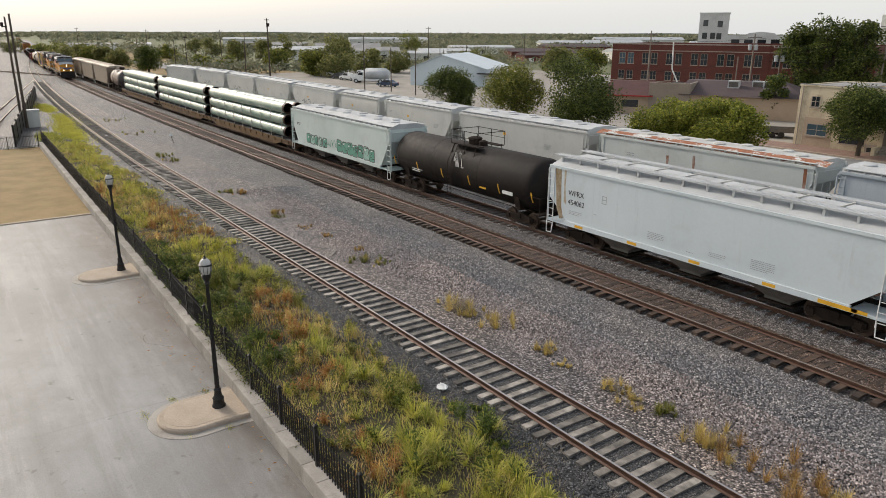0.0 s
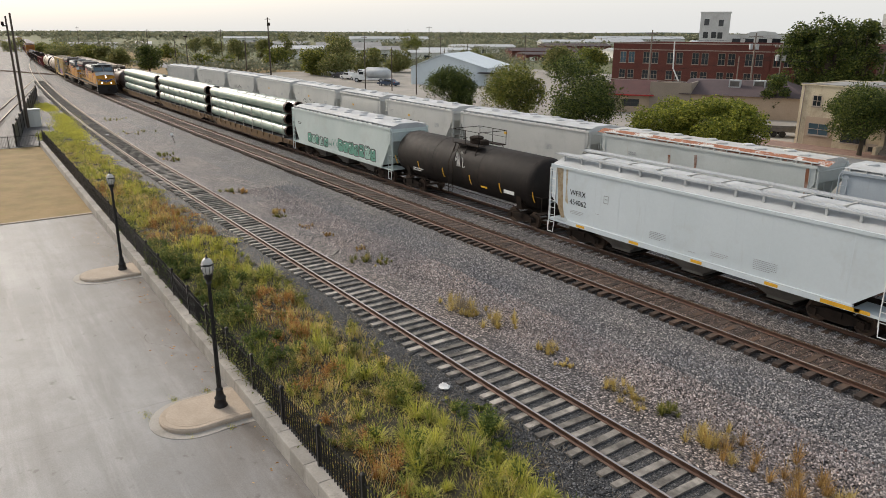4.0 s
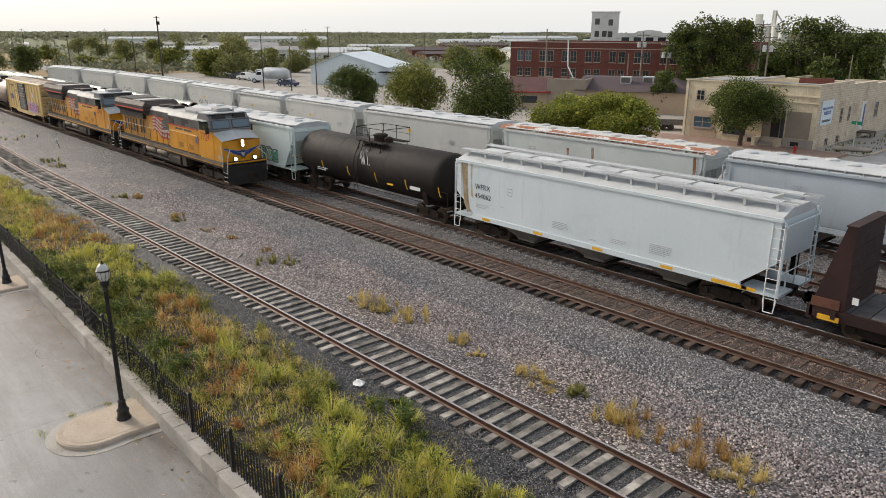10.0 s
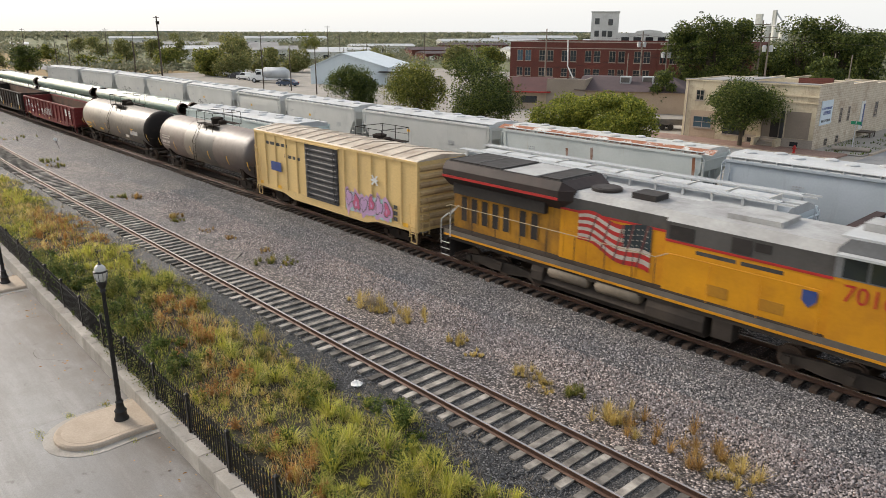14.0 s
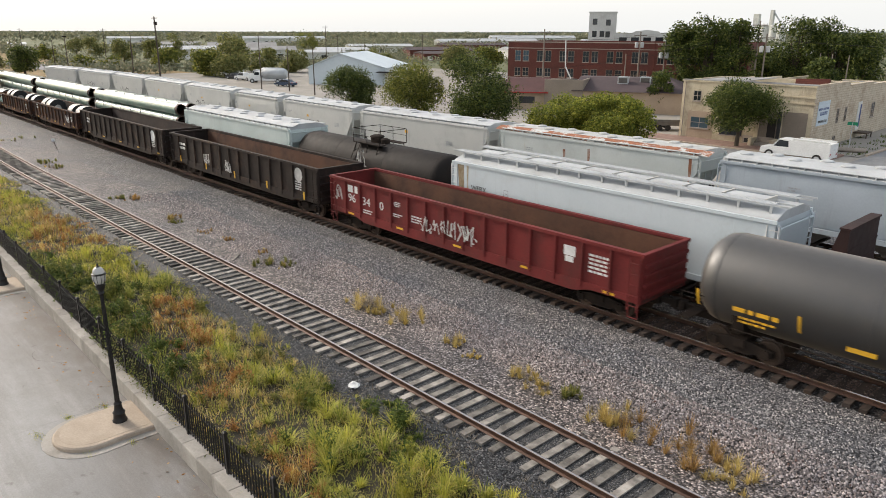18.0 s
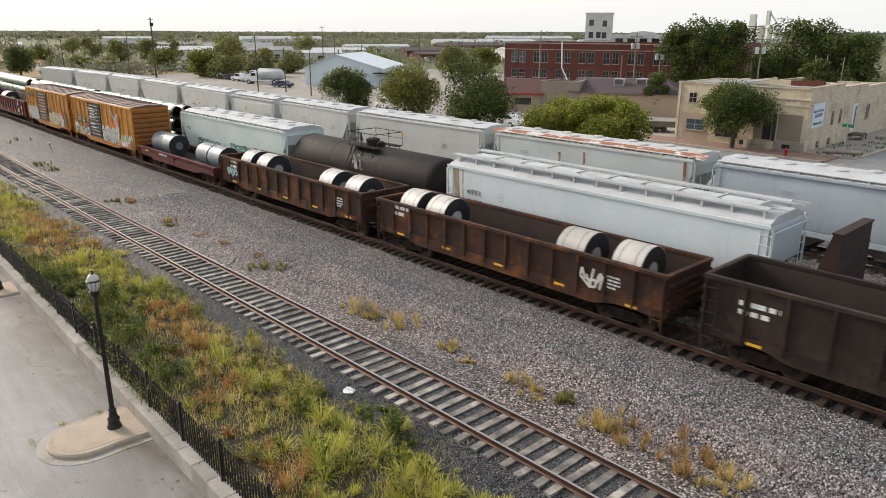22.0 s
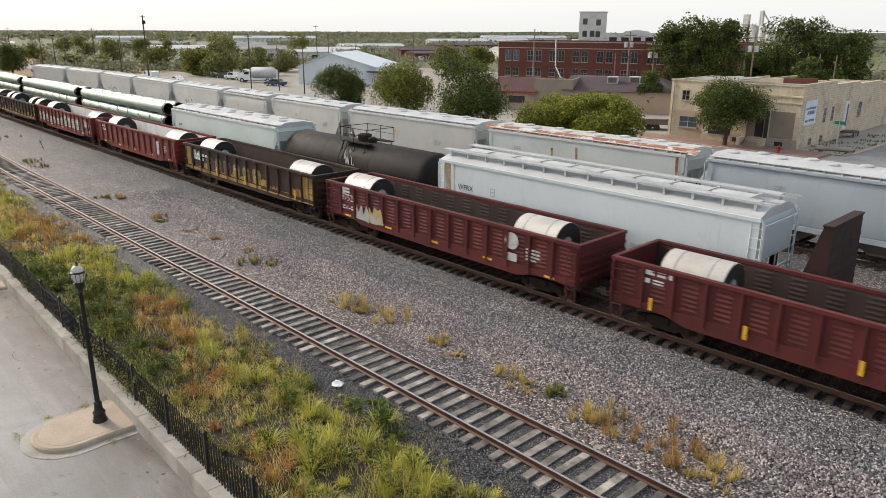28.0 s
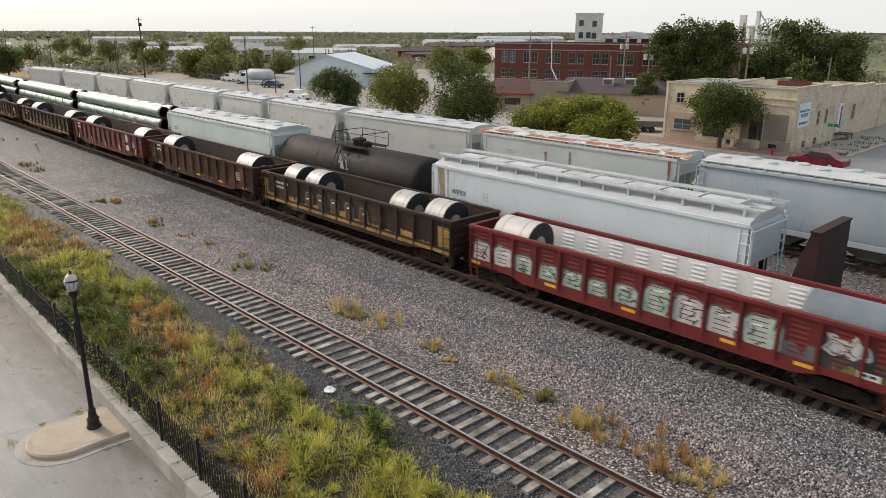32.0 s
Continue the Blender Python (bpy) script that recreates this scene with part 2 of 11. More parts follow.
def leafy(name, stops, rough=0.6, trans=0.38):
    """Leaves and blades: each island has its own tone."""
    mat, nt, b, vec, rnd = start_mat(name, rough)
    geo = nt.nodes.new("ShaderNodeNewGeometry")
    col = ramp(nt, geo.outputs["Random Per Island"], stops)
    n = noise_of(nt, vec, 0.5, 4)
    col = blend(nt, 0.6, col, ramp(nt, n, [(0.3, (0.55,) * 3), (0.7, (1.15,) * 3)]), "MULTIPLY")
    nt.links.new(col, b.inputs["Base Color"])
    b.inputs["Specular IOR Level"].default_value = 0.25
    tr = nt.nodes.new("ShaderNodeBsdfTranslucent")
    nt.links.new(col, tr.inputs[0])
    mx = nt.nodes.new("ShaderNodeMixShader")
    mx.inputs[0].default_value = trans
    nt.links.new(b.outputs[0], mx.inputs[1])
    nt.links.new(tr.outputs[0], mx.inputs[2])
    nt.links.new(mx.outputs[0], nt.nodes["Material Output"].inputs[0])
    return mat


def gravel(name, tones, cell=17.0, bump=0.9, blue=False):
    """Crushed stone: cells in several greys, shade painted between them, with patches of finer dirt."""
    mat, nt, b, vec, rnd = start_mat(name, 0.62)
    vo = nt.nodes.new("ShaderNodeTexVoronoi")
    vo.inputs["Scale"].default_value = cell
    nt.links.new(vec, vo.inputs["Vector"])
    sep = nt.nodes.new("ShaderNodeSeparateColor")
    nt.links.new(vo.outputs["Color"], sep.inputs[0])
    col = ramp(nt, sep.outputs[0], tones, "CONSTANT")
    # occlusion in the gaps between stones, multiplied into the colour
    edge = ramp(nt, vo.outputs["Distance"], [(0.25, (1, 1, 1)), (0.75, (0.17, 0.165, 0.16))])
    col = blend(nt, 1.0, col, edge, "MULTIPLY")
    big = ramp(nt, noise_of(nt, vec, 0.22, 5, 0.6), [(0.35, (0.72, 0.74, 0.78)), (0.65, (1.12, 1.04, 0.98))])
    col = blend(nt, 1.0, col, big, "MULTIPLY")
    mid = ramp(nt, noise_of(nt, vec, 4.5, 3, 0.7), [(0.36, (0.62,) * 3), (0.64, (1.2,) * 3)])
    col = blend(nt, 1.0, col, mid, "MULTIPLY")
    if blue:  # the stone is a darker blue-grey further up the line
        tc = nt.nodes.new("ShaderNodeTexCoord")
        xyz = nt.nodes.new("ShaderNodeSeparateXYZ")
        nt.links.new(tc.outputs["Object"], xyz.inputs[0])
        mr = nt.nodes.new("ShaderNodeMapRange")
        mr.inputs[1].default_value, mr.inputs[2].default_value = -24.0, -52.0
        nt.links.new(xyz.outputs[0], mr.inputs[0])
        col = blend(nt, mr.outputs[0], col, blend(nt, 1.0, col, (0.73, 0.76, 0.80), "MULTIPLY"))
    nt.links.new(col, b.inputs["Base Color"])
    b.inputs["Specular IOR Level"].default_value = 0.32
    inv = nt.nodes.new("ShaderNodeMath")
    inv.operation = "SUBTRACT"
    inv.inputs[0].default_value = 1.0
    nt.links.new(vo.outputs["Distance"], inv.inputs[1])
    bumped(nt, b, inv.outputs[0], bump, 0.05)
    return mat


def glassy(name, c, rough=0.08):
    mat, nt, b, vec, rnd = start_mat(name, rough)
    b.inputs["Base Color"].default_value = (*c, 1)
    b.inputs["Specular IOR Level"].default_value = 0.8
    bumped(nt, b, noise_of(nt, vec, 2.0, 2), 0.04, 0.01)
    return mat


def glowing(name, c, strength):
    mat, nt, b, vec, rnd = start_mat(name, 0.4)
    b.inputs["Base Color"].default_value = (*c, 1)
    b.inputs["Emission Color"].default_value = (*c, 1)
    b.inputs["Emission Strength"].default_value = strength
    return mat


RUST, SOOT = (0.16, 0.065, 0.03), (0.03, 0.026, 0.023)
M_RAIL = surf("rail_steel", (0.10, 0.053, 0.035), (0.066, 0.037, 0.027), 0.6, 0.25, 2, 25)
M_SHINE = surf("polished_railhead", (0.24, 0.155, 0.105), (0.17, 0.11, 0.075), 0.14, 0.25, 2, 30, bump=0.02, spec=1.0, ior=2.6)
M_SHINE_OLD = surf("worn_railhead", (0.17, 0.105, 0.068), (0.115, 0.07, 0.046), 0.16, 0.2, 2, 30, bump=0.02, spec=1.0, ior=2.6)
M_TIE_GREY = surf("weathered_grey_tie", (0.38, 0.35, 0.31), (0.165, 0.148, 0.13), 0.9, 0, 2.2, 26, grime=((0.075, 0.068, 0.062), 0.45), vary=0.6, bump=0.6)
M_TIE_DARK = surf("creosoted_tie", (0.085, 0.06, 0.046), (0.042, 0.032, 0.027), 0.85, 0, 1.5, 22, grime=((0.13, 0.075, 0.046), 0.3), vary=0.4, bump=0.6)
TONES = [(0, (0.05, 0.05, 0.052)), (0.2, (0.17, 0.166, 0.168)), (0.4, (0.30, 0.285, 0.28)), (0.62, (0.095, 0.094, 0.097)), (0.8, (0.50, 0.48, 0.465))]
PINKS = [(0, (0.075, 0.068, 0.066)), (0.2, (0.22, 0.19, 0.18)), (0.4, (0.38, 0.33, 0.31)), (0.62, (0.12, 0.108, 0.104)), (0.8, (0.58, 0.53, 0.505))]
DARKS = [(0, (0.06, 0.062, 0.066)), (0.3, (0.10, 0.105, 0.11)), (0.6, (0.075, 0.078, 0.082)), (0.85, (0.17, 0.17, 0.17))]
BROWNS = [(0, (0.05, 0.037, 0.03)), (0.3, (0.15, 0.10, 0.075)), (0.55, (0.085, 0.058, 0.045)), (0.8, (0.24, 0.17, 0.135))]
BLACKISH = [(0, (0.035, 0.031, 0.029)), (0.3, (0.085, 0.075, 0.07)), (0.6, (0.055, 0.048, 0.045)), (0.85, (0.15, 0.135, 0.125))]
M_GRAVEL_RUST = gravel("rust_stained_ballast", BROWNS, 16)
M_GRAVEL_BLACKISH = gravel("blackish_ballast", BLACKISH, 16)
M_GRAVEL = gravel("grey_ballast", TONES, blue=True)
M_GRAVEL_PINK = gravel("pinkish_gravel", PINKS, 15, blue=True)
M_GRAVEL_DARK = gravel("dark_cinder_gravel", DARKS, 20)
M_GROUND = surf("dry_field", (0.16, 0.155, 0.075), (0.10, 0.115, 0.05), 0.95, 0, 0.02, 0.6, grime=((0.09, 0.11, 0.05), 0.6), bump=0.3, dist=0.1)
M_SOIL = surf("weedy_soil", (0.05, 0.042, 0.026), (0.03, 0.028, 0.017), 0.95, 0, 0.5, 9, bump=0.6, dist=0.05)
def paving(name):
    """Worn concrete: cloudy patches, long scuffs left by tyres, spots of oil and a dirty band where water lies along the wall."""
    mat, nt, b, vec, rnd = start_mat(name, 0.6)
    tc = nt.nodes.new("ShaderNodeTexCoord")
    pos = tc.outputs["Object"]
    col = blend(nt, ramp(nt, noise_of(nt, pos, 0.16, 6, 0.6), [(0.35, (0, 0, 0)), (0.65, (1, 1, 1))]), (0.275, 0.272, 0.266), (0.19, 0.188, 0.185))
    col = blend(nt, ramp(nt, noise_of(nt, pos, 0.7, 8, 0.7), [(0.45, (0, 0, 0)), (0.75, (0.75,) * 3)]), col, (0.17, 0.16, 0.15))
    scuff = ramp(nt, noise_of(nt, pos, 1.1, 6, 0.7, (0.06, 1, 1)), [(0.52, (0, 0, 0)), (0.72, (0.6,) * 3)])
    col = blend(nt, scuff, col, (0.35, 0.345, 0.335))
    dark = ramp(nt, noise_of(nt, pos, 0.9, 6, 0.7, (0.09, 1, 1)), [(0.48, (0, 0, 0)), (0.72, (0.75,) * 3)])
    col = blend(nt, dark, col, (0.15, 0.143, 0.136))
    oil = ramp(nt, noise_of(nt, pos, 2.6, 3, 0.5), [(0.68, (0, 0, 0)), (0.76, (0.7,) * 3)])
    col = blend(nt, oil, col, (0.11, 0.10, 0.095))
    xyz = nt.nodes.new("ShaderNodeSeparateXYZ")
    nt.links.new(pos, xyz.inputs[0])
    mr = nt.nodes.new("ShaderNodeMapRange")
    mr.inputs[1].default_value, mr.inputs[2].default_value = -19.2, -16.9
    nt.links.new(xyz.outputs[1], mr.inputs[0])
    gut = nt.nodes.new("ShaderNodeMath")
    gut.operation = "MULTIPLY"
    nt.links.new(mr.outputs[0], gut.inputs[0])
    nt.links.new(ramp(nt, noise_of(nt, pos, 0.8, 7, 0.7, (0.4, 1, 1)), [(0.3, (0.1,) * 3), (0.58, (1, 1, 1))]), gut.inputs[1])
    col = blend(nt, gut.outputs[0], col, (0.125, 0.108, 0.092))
    fine = noise_of(nt, pos, 26.0, 4)
    col = blend(nt, 0.35, col, ramp(nt, fine, [(0.3, (0.5,) * 3), (0.7, (1.1,) * 3)]), "MULTIPLY")
    nt.links.new(col, b.inputs["Base Color"])
    b.inputs["Specular IOR Level"].default_value = 0.3
    bumped(nt, b, fine, 0.15, 0.01)
    return mat


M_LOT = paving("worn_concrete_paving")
M_KERB = surf("tan_concrete", (0.45, 0.37, 0.29), (0.38, 0.31, 0.24), 0.85, 0, 1.2, 20, grime=((0.25, 0.2, 0.15), 0.25), bump=0.2)
M_WALLC = surf("grey_block_concrete", (0.40, 0.37, 0.33), (0.31, 0.285, 0.25), 0.9, 0, 1.0, 16, grime=((0.16, 0.14, 0.12), 0.35), streak=((0.17, 0.15, 0.13), 0.25), vary=0.18, bump=0.3)
M_LAWN = surf("dry_lawn", (0.29, 0.20, 0.09), (0.22, 0.155, 0.065), 0.95, 0, 0.6, 14, grime=((0.24, 0.2, 0.07), 0.3), bump=0.7, dist=0.03)
M_BLACK = surf("black_iron_paint", (0.018, 0.017, 0.017), (0.03, 0.027, 0.025), 0.45, 0.2, 2, 30, bump=0.1)
M_STREET = surf("pale_asphalt", (0.24, 0.24, 0.24), (0.19, 0.19, 0.19), 0.9, 0, 0.2, 3, grime=((0.30, 0.29, 0.28), 0.4), bump=0.15)
M_YARD = surf("gravel_yard", (0.33, 0.305, 0.27), (0.25, 0.23, 0.20), 0.95, 0, 0.12, 3, grime=((0.25, 0.23, 0.18), 0.35), bump=0.3)
M_BRICKWALK = surf("red_brick_walk", (0.29, 0.19, 0.15), (0.23, 0.15, 0.12), 0.9, 0, 0.6, 12, bump=0.3)
M_WHITECAR = surf("white_grey_car_paint", (0.555, 0.605, 0.63), (0.515, 0.57, 0.595), 0.45, 0, 0.35, 10, streak=((0.42, 0.44, 0.44), 0.2), grime=((0.45, 0.475, 0.48), 0.2), bump=0.03, speck=0.06)
M_GREYCAR = surf("light_grey_car_paint", (0.55, 0.55, 0.52), (0.49, 0.495, 0.47), 0.55, 0, 0.35, 10, streak=((0.36, 0.35, 0.33), 0.22), grime=((0.40, 0.40, 0.38), 0.3), vary=0.12, bump=0.03, speck=0.1)
M_BLUEGREY = surf("blue_grey_car_paint", (0.36, 0.40, 0.44), (0.31, 0.35, 0.38), 0.5, 0, 0.35, 10, streak=((0.26, 0.28, 0.29), 0.25), bump=0.03, speck=0.1)
M_RUSTYCAR = surf("rusting_grey_car_paint", (0.49, 0.52, 0.505), (0.42, 0.45, 0.435), 0.6, 0, 0.35, 10, streak=((0.34, 0.22, 0.12), 0.1), grime=((0.36, 0.36, 0.34), 0.3), bump=0.03, speck=0.1)
M_RUSTROOF = surf("flaking_rusty_paint", (0.26, 0.105, 0.055), (0.18, 0.08, 0.045), 0.85, 0, 2.5, 14, grime=((0.46, 0.45, 0.42), 0.55), bump=0.2)
M_RUSTROOF2 = surf("pale_rust_flecked_roof", (0.50, 0.505, 0.49), (0.40, 0.40, 0.38), 0.7, 0, 0.9, 10, grime=((0.34, 0.20, 0.12), 0.14), bump=0.1)
M_ROOFW = surf("chalky_grey_roof", (0.46, 0.475, 0.48), (0.37, 0.38, 0.385), 0.6, 0, 0.6, 10, grime=((0.30, 0.295, 0.28), 0.35), bump=0.03, speck=0.1)
M_MINT = surf("mint_white_car_paint", (0.53, 0.59, 0.57), (0.46, 0.53, 0.51), 0.5, 0, 0.35, 10, streak=((0.38, 0.42, 0.4), 0.2), grime=((0.42, 0.44, 0.42), 0.25), bump=0.03, speck=0.1)
M_TANK = surf("sooty_black_tank", (0.011, 0.0095, 0.009), (0.018, 0.014, 0.012), 0.66, 0, 0.4, 9, grime=((0.034, 0.023, 0.017), 0.26), streak=((0.03, 0.021, 0.016), 0.22), bump=0.03, speck=0.1, spec=0.14)
M_TANKGREY = surf("dusty_dark_tank", (0.034, 0.032, 0.031), (0.024, 0.024, 0.024), 0.47, 0, 0.3, 9, grime=((0.05, 0.043, 0.036), 0.4), streak=((0.024, 0.021, 0.019), 0.3), bump=0.02, speck=0.1, spec=0.8)
M_TANKTAN = surf("tan_tank", (0.24, 0.185, 0.135), (0.18, 0.14, 0.105), 0.45, 0, 0.3, 9, grime=((0.14, 0.11, 0.08), 0.4), streak=((0.12, 0.09, 0.07), 0.35), bump=0.03, speck=0.1)
M_TANKMAROON = surf("dusty_brown_tank", (0.062, 0.046, 0.04), (0.042, 0.032, 0.029), 0.5, 0, 0.3, 9, grime=((0.085, 0.06, 0.05), 0.42), streak=((0.035, 0.025, 0.022), 0.35), bump=0.03, speck=0.1, spec=0.7)
for m_, w_, tint_ in ((M_TANKGREY, 0.3, (0.62, 0.47, 0.32, 1)), (M_TANKMAROON, 0.3, (0.55, 0.38, 0.30, 1))):
    b_ = m_.node_tree.nodes["Principled BSDF"]
    b_.inputs["Sheen Weight"].default_value, b_.inputs["Sheen Roughness"].default_value, b_.inputs["Sheen Tint"].default_value = w_, 0.35, tint_
M_UNDER = surf("oily_underframe", (0.018, 0.014, 0.012), (0.03, 0.022, 0.017), 0.85, 0.0, 2, 20, grime=((0.045, 0.03, 0.022), 0.35), spec=0.1)
M_UNDERGREY = surf("dusty_grey_underframe", (0.17, 0.155, 0.14), (0.11, 0.10, 0.09), 0.8, 0, 1.2, 16, grime=((0.08, 0.065, 0.05), 0.4))
M_WHEEL = surf("wheel_steel", (0.07, 0.05, 0.04), (0.11, 0.075, 0.055), 0.6, 0.6, 2, 20)
M_YELLOW = surf("armour_yellow_paint", (0.585, 0.265, 0.011), (0.485, 0.215, 0.011), 0.42, 0, 0.5, 12, grime=((0.30, 0.12, 0.015), 0.42), streak=((0.17, 0.085, 0.02), 0.26), bump=0.05, speck=0.15)
M_YELLOWDIRTY = surf("sooty_yellow_paint", (0.44, 0.21, 0.018), (0.30, 0.14, 0.018), 0.5, 0, 0.7, 12, grime=((0.09, 0.05, 0.02), 0.5), streak=((0.06, 0.036, 0.018), 0.45), bump=0.05)
M_LOCOGREY = surf("loco_grey_roof", (0.40, 0.40, 0.39), (0.27, 0.265, 0.26), 0.6, 0, 0.6, 10, grime=((0.13, 0.12, 0.11), 0.35), bump=0.06)
M_LOCODARK = surf("sooty_dark_roof", (0.035, 0.030, 0.028), (0.022, 0.019, 0.018), 0.7, 0, 0.6, 10, grime=((0.06, 0.045, 0.036), 0.25), spec=0.25)
M_REDLINE = surf("red_stripe_paint", (0.42, 0.028, 0.026), (0.33, 0.026, 0.022), 0.45, 0, 2, 20)
M_LOCOSIDE = surf("dull_dark_grey_loco_paint", (0.088, 0.084, 0.08), (0.058, 0.055, 0.052), 0.6, 0, 0.5, 10, grime=((0.03, 0.027, 0.025), 0.4), streak=((0.035, 0.03, 0.027), 0.3), bump=0.04, speck=0.15, spec=0.2)
M_LOCOWING = surf("sooty_maroon_radiator_wing", (0.052, 0.036, 0.032), (0.036, 0.027, 0.025), 0.62, 0, 0.5, 10, grime=((0.022, 0.019, 0.018), 0.45), bump=0.04, speck=0.2, spec=0.22)
M_LOCOFRAME = surf("dusty_loco_frame", (0.062, 0.05, 0.041), (0.036, 0.03, 0.026), 0.85, 0, 0.8, 14, grime=((0.025, 0.021, 0.019), 0.45), spec=0.12)
M_SILLGREY = surf("dusty_grey_sill", (0.15, 0.13, 0.11), (0.09, 0.08, 0.07), 0.7, 0, 0.7, 12, grime=((0.07, 0.06, 0.05), 0.35))
M_HANDRAIL = surf("grimy_handrail", (0.36, 0.29, 0.17), (0.26, 0.21, 0.13), 0.55, 0, 2, 20)
M_TANTANK = surf("dusty_tan_reservoir", (0.20, 0.165, 0.12), (0.13, 0.105, 0.08), 0.6, 0, 0.8, 12, grime=((0.07, 0.055, 0.045), 0.3))
M_NOSETOP = surf("pale_grey_nose_paint", (0.42, 0.44, 0.44), (0.34, 0.35, 0.35), 0.5, 0, 0.8, 12, bump=0.04)
M_CABGREY = surf("cab_grey_paint", (0.17, 0.175, 0.18), (0.12, 0.12, 0.125), 0.5, 0, 0.6, 12, grime=((0.07, 0.065, 0.06), 0.25), bump=0.04)
M_RAILING = surf("pale_handrail", (0.55, 0.53, 0.48), (0.45, 0.43, 0.4), 0.45, 0, 2, 20)
M_YPLATE = surf("yellow_reflector", (0.75, 0.42, 0.03), (0.62, 0.34, 0.03), 0.45, 0, 2, 20, grime=((0.3, 0.18, 0.05), 0.15))
M_WHITE = surf("white_marking", (0.75, 0.75, 0.73), (0.62, 0.62, 0.6), 0.6, 0, 2, 20)
M_INK = surf("dark_marking", (0.035, 0.035, 0.035), (0.06, 0.06, 0.06), 0.6, 0, 2, 20)
M_BLUE = surf("blue_marking", (0.03, 0.055, 0.19), (0.04, 0.07, 0.22), 0.5, 0, 2, 20)
M_FLAGPALE = surf("dirty_white_flag_paint", (0.50, 0.45, 0.40), (0.38, 0.34, 0.3), 0.6, 0, 2, 20)
M_FLAGDARK = surf("dark_canton_paint", (0.016, 0.024, 0.03), (0.03, 0.045, 0.05), 0.5, 0, 2, 20)
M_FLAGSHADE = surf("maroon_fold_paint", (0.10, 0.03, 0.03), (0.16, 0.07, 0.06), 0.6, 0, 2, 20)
M_GLASS = glassy("dark_window_glass", (0.02, 0.025, 0.03))
M_GLASSBLUE = glassy("bluish_window_glass", (0.05, 0.085, 0.11), 0.12)
M_BOXTAN = surf("faded_tan_yellow_car", (0.66, 0.47, 0.20), (0.58, 0.41, 0.18), 0.6, 0, 0.5, 12, grime=((0.46, 0.33, 0.17), 0.3), streak=((0.34, 0.24, 0.13), 0.2), bump=0.08)
# darker copy of the tan side paint: end shade in the colour, plus stains
M_BOXTANEND = surf("stained_shaded_tan_end", (0.50, 0.36, 0.18), (0.40, 0.28, 0.15), 0.65, 0, 0.5, 12, grime=((0.17, 0.12, 0.08), 0.4), streak=((0.16, 0.10, 0.06), 0.4))
M_BOXGOLDPOST = surf("worn_yellow_post_paint", (0.56, 0.30, 0.05), (0.46, 0.23, 0.035), 0.6, 0, 1.2, 14, grime=((0.26, 0.12, 0.03), 0.35), bump=0.08)
# gold paint darkened for the ends turned from the sun, plus grime
M_BOXGOLDEND = surf("grimy_shaded_gold_end", (0.30, 0.125, 0.03), (0.20, 0.085, 0.03), 0.7, 0, 0.6, 12, grime=((0.09, 0.04, 0.022), 0.4), streak=((0.10, 0.045, 0.02), 0.35))
M_BOXGOLD = surf("golden_yellow_car", (0.50, 0.205, 0.018), (0.36, 0.125, 0.016), 0.6, 0, 0.7, 12, grime=((0.24, 0.075, 0.014), 0.55), streak=((0.10, 0.036, 0.014), 0.5), bump=0.08)
M_BOXROOF = surf("peeling_galvanised_roof", (0.20, 0.125, 0.105), (0.11, 0.065, 0.052), 0.6, 0.1, 0.8, 9, streak=None, grime=((0.36, 0.32, 0.31), 0.3))
M_BOXROOFTAN = surf("stained_pale_roof", (0.55, 0.48, 0.39), (0.36, 0.29, 0.22), 0.6, 0.1, 0.9, 9, grime=((0.24, 0.18, 0.13), 0.35))
M_BOXDOOR = surf("black_car_door", (0.035, 0.036, 0.04), (0.055, 0.055, 0.058), 0.6, 0, 0.7, 12, grime=((0.10, 0.09, 0.085), 0.25))
M_DOORBROWN = surf("brown_car_door", (0.12, 0.065, 0.04), (0.085, 0.05, 0.034), 0.65, 0, 0.7, 12, grime=((0.18, 0.11, 0.07), 0.25))
M_REDGON = surf("oxide_red_gondola", (0.175, 0.026, 0.024), (0.13, 0.022, 0.021), 0.65, 0, 0.5, 12, grime=((0.07, 0.024, 0.02), 0.38), streak=((0.08, 0.03, 0.022), 0.3), bump=0.08, spec=0.2)
M_BLACKGON = surf("black_gondola", (0.021, 0.016, 0.014), (0.034, 0.025, 0.021), 0.7, 0, 0.5, 12, grime=((0.085, 0.05, 0.034), 0.36), streak=((0.065, 0.042, 0.03), 0.25), bump=0.08, spec=0.15)
M_BROWNGON = surf("rust_brown_gondola", (0.034, 0.02, 0.017), (0.055, 0.028, 0.02), 0.75, 0, 0.6, 12, grime=((0.21, 0.08, 0.02), 0.4), streak=((0.17, 0.068, 0.02), 0.3), bump=0.1, spec=0.15)
M_MAROON = surf("maroon_gondola", (0.115, 0.024, 0.024), (0.08, 0.02, 0.02), 0.65, 0, 0.5, 12, grime=((0.05, 0.022, 0.019), 0.35), streak=((0.05, 0.022, 0.018), 0.3), bump=0.08, spec=0.2)
M_DARKGON = surf("dark_brown_gondola", (0.03, 0.02, 0.017), (0.046, 0.03, 0.023), 0.7, 0, 0.6, 12, grime=((0.20, 0.11, 0.03), 0.2), streak=((0.12, 0.065, 0.025), 0.24), bump=0.08, spec=0.15)
M_RUSTIN = surf("rusty_car_inside", (0.125, 0.06, 0.036), (0.08, 0.042, 0.028), 0.85, 0, 0.6, 12, grime=((0.035, 0.02, 0.016), 0.35), streak=((0.12, 0.05, 0.024), 0.25))
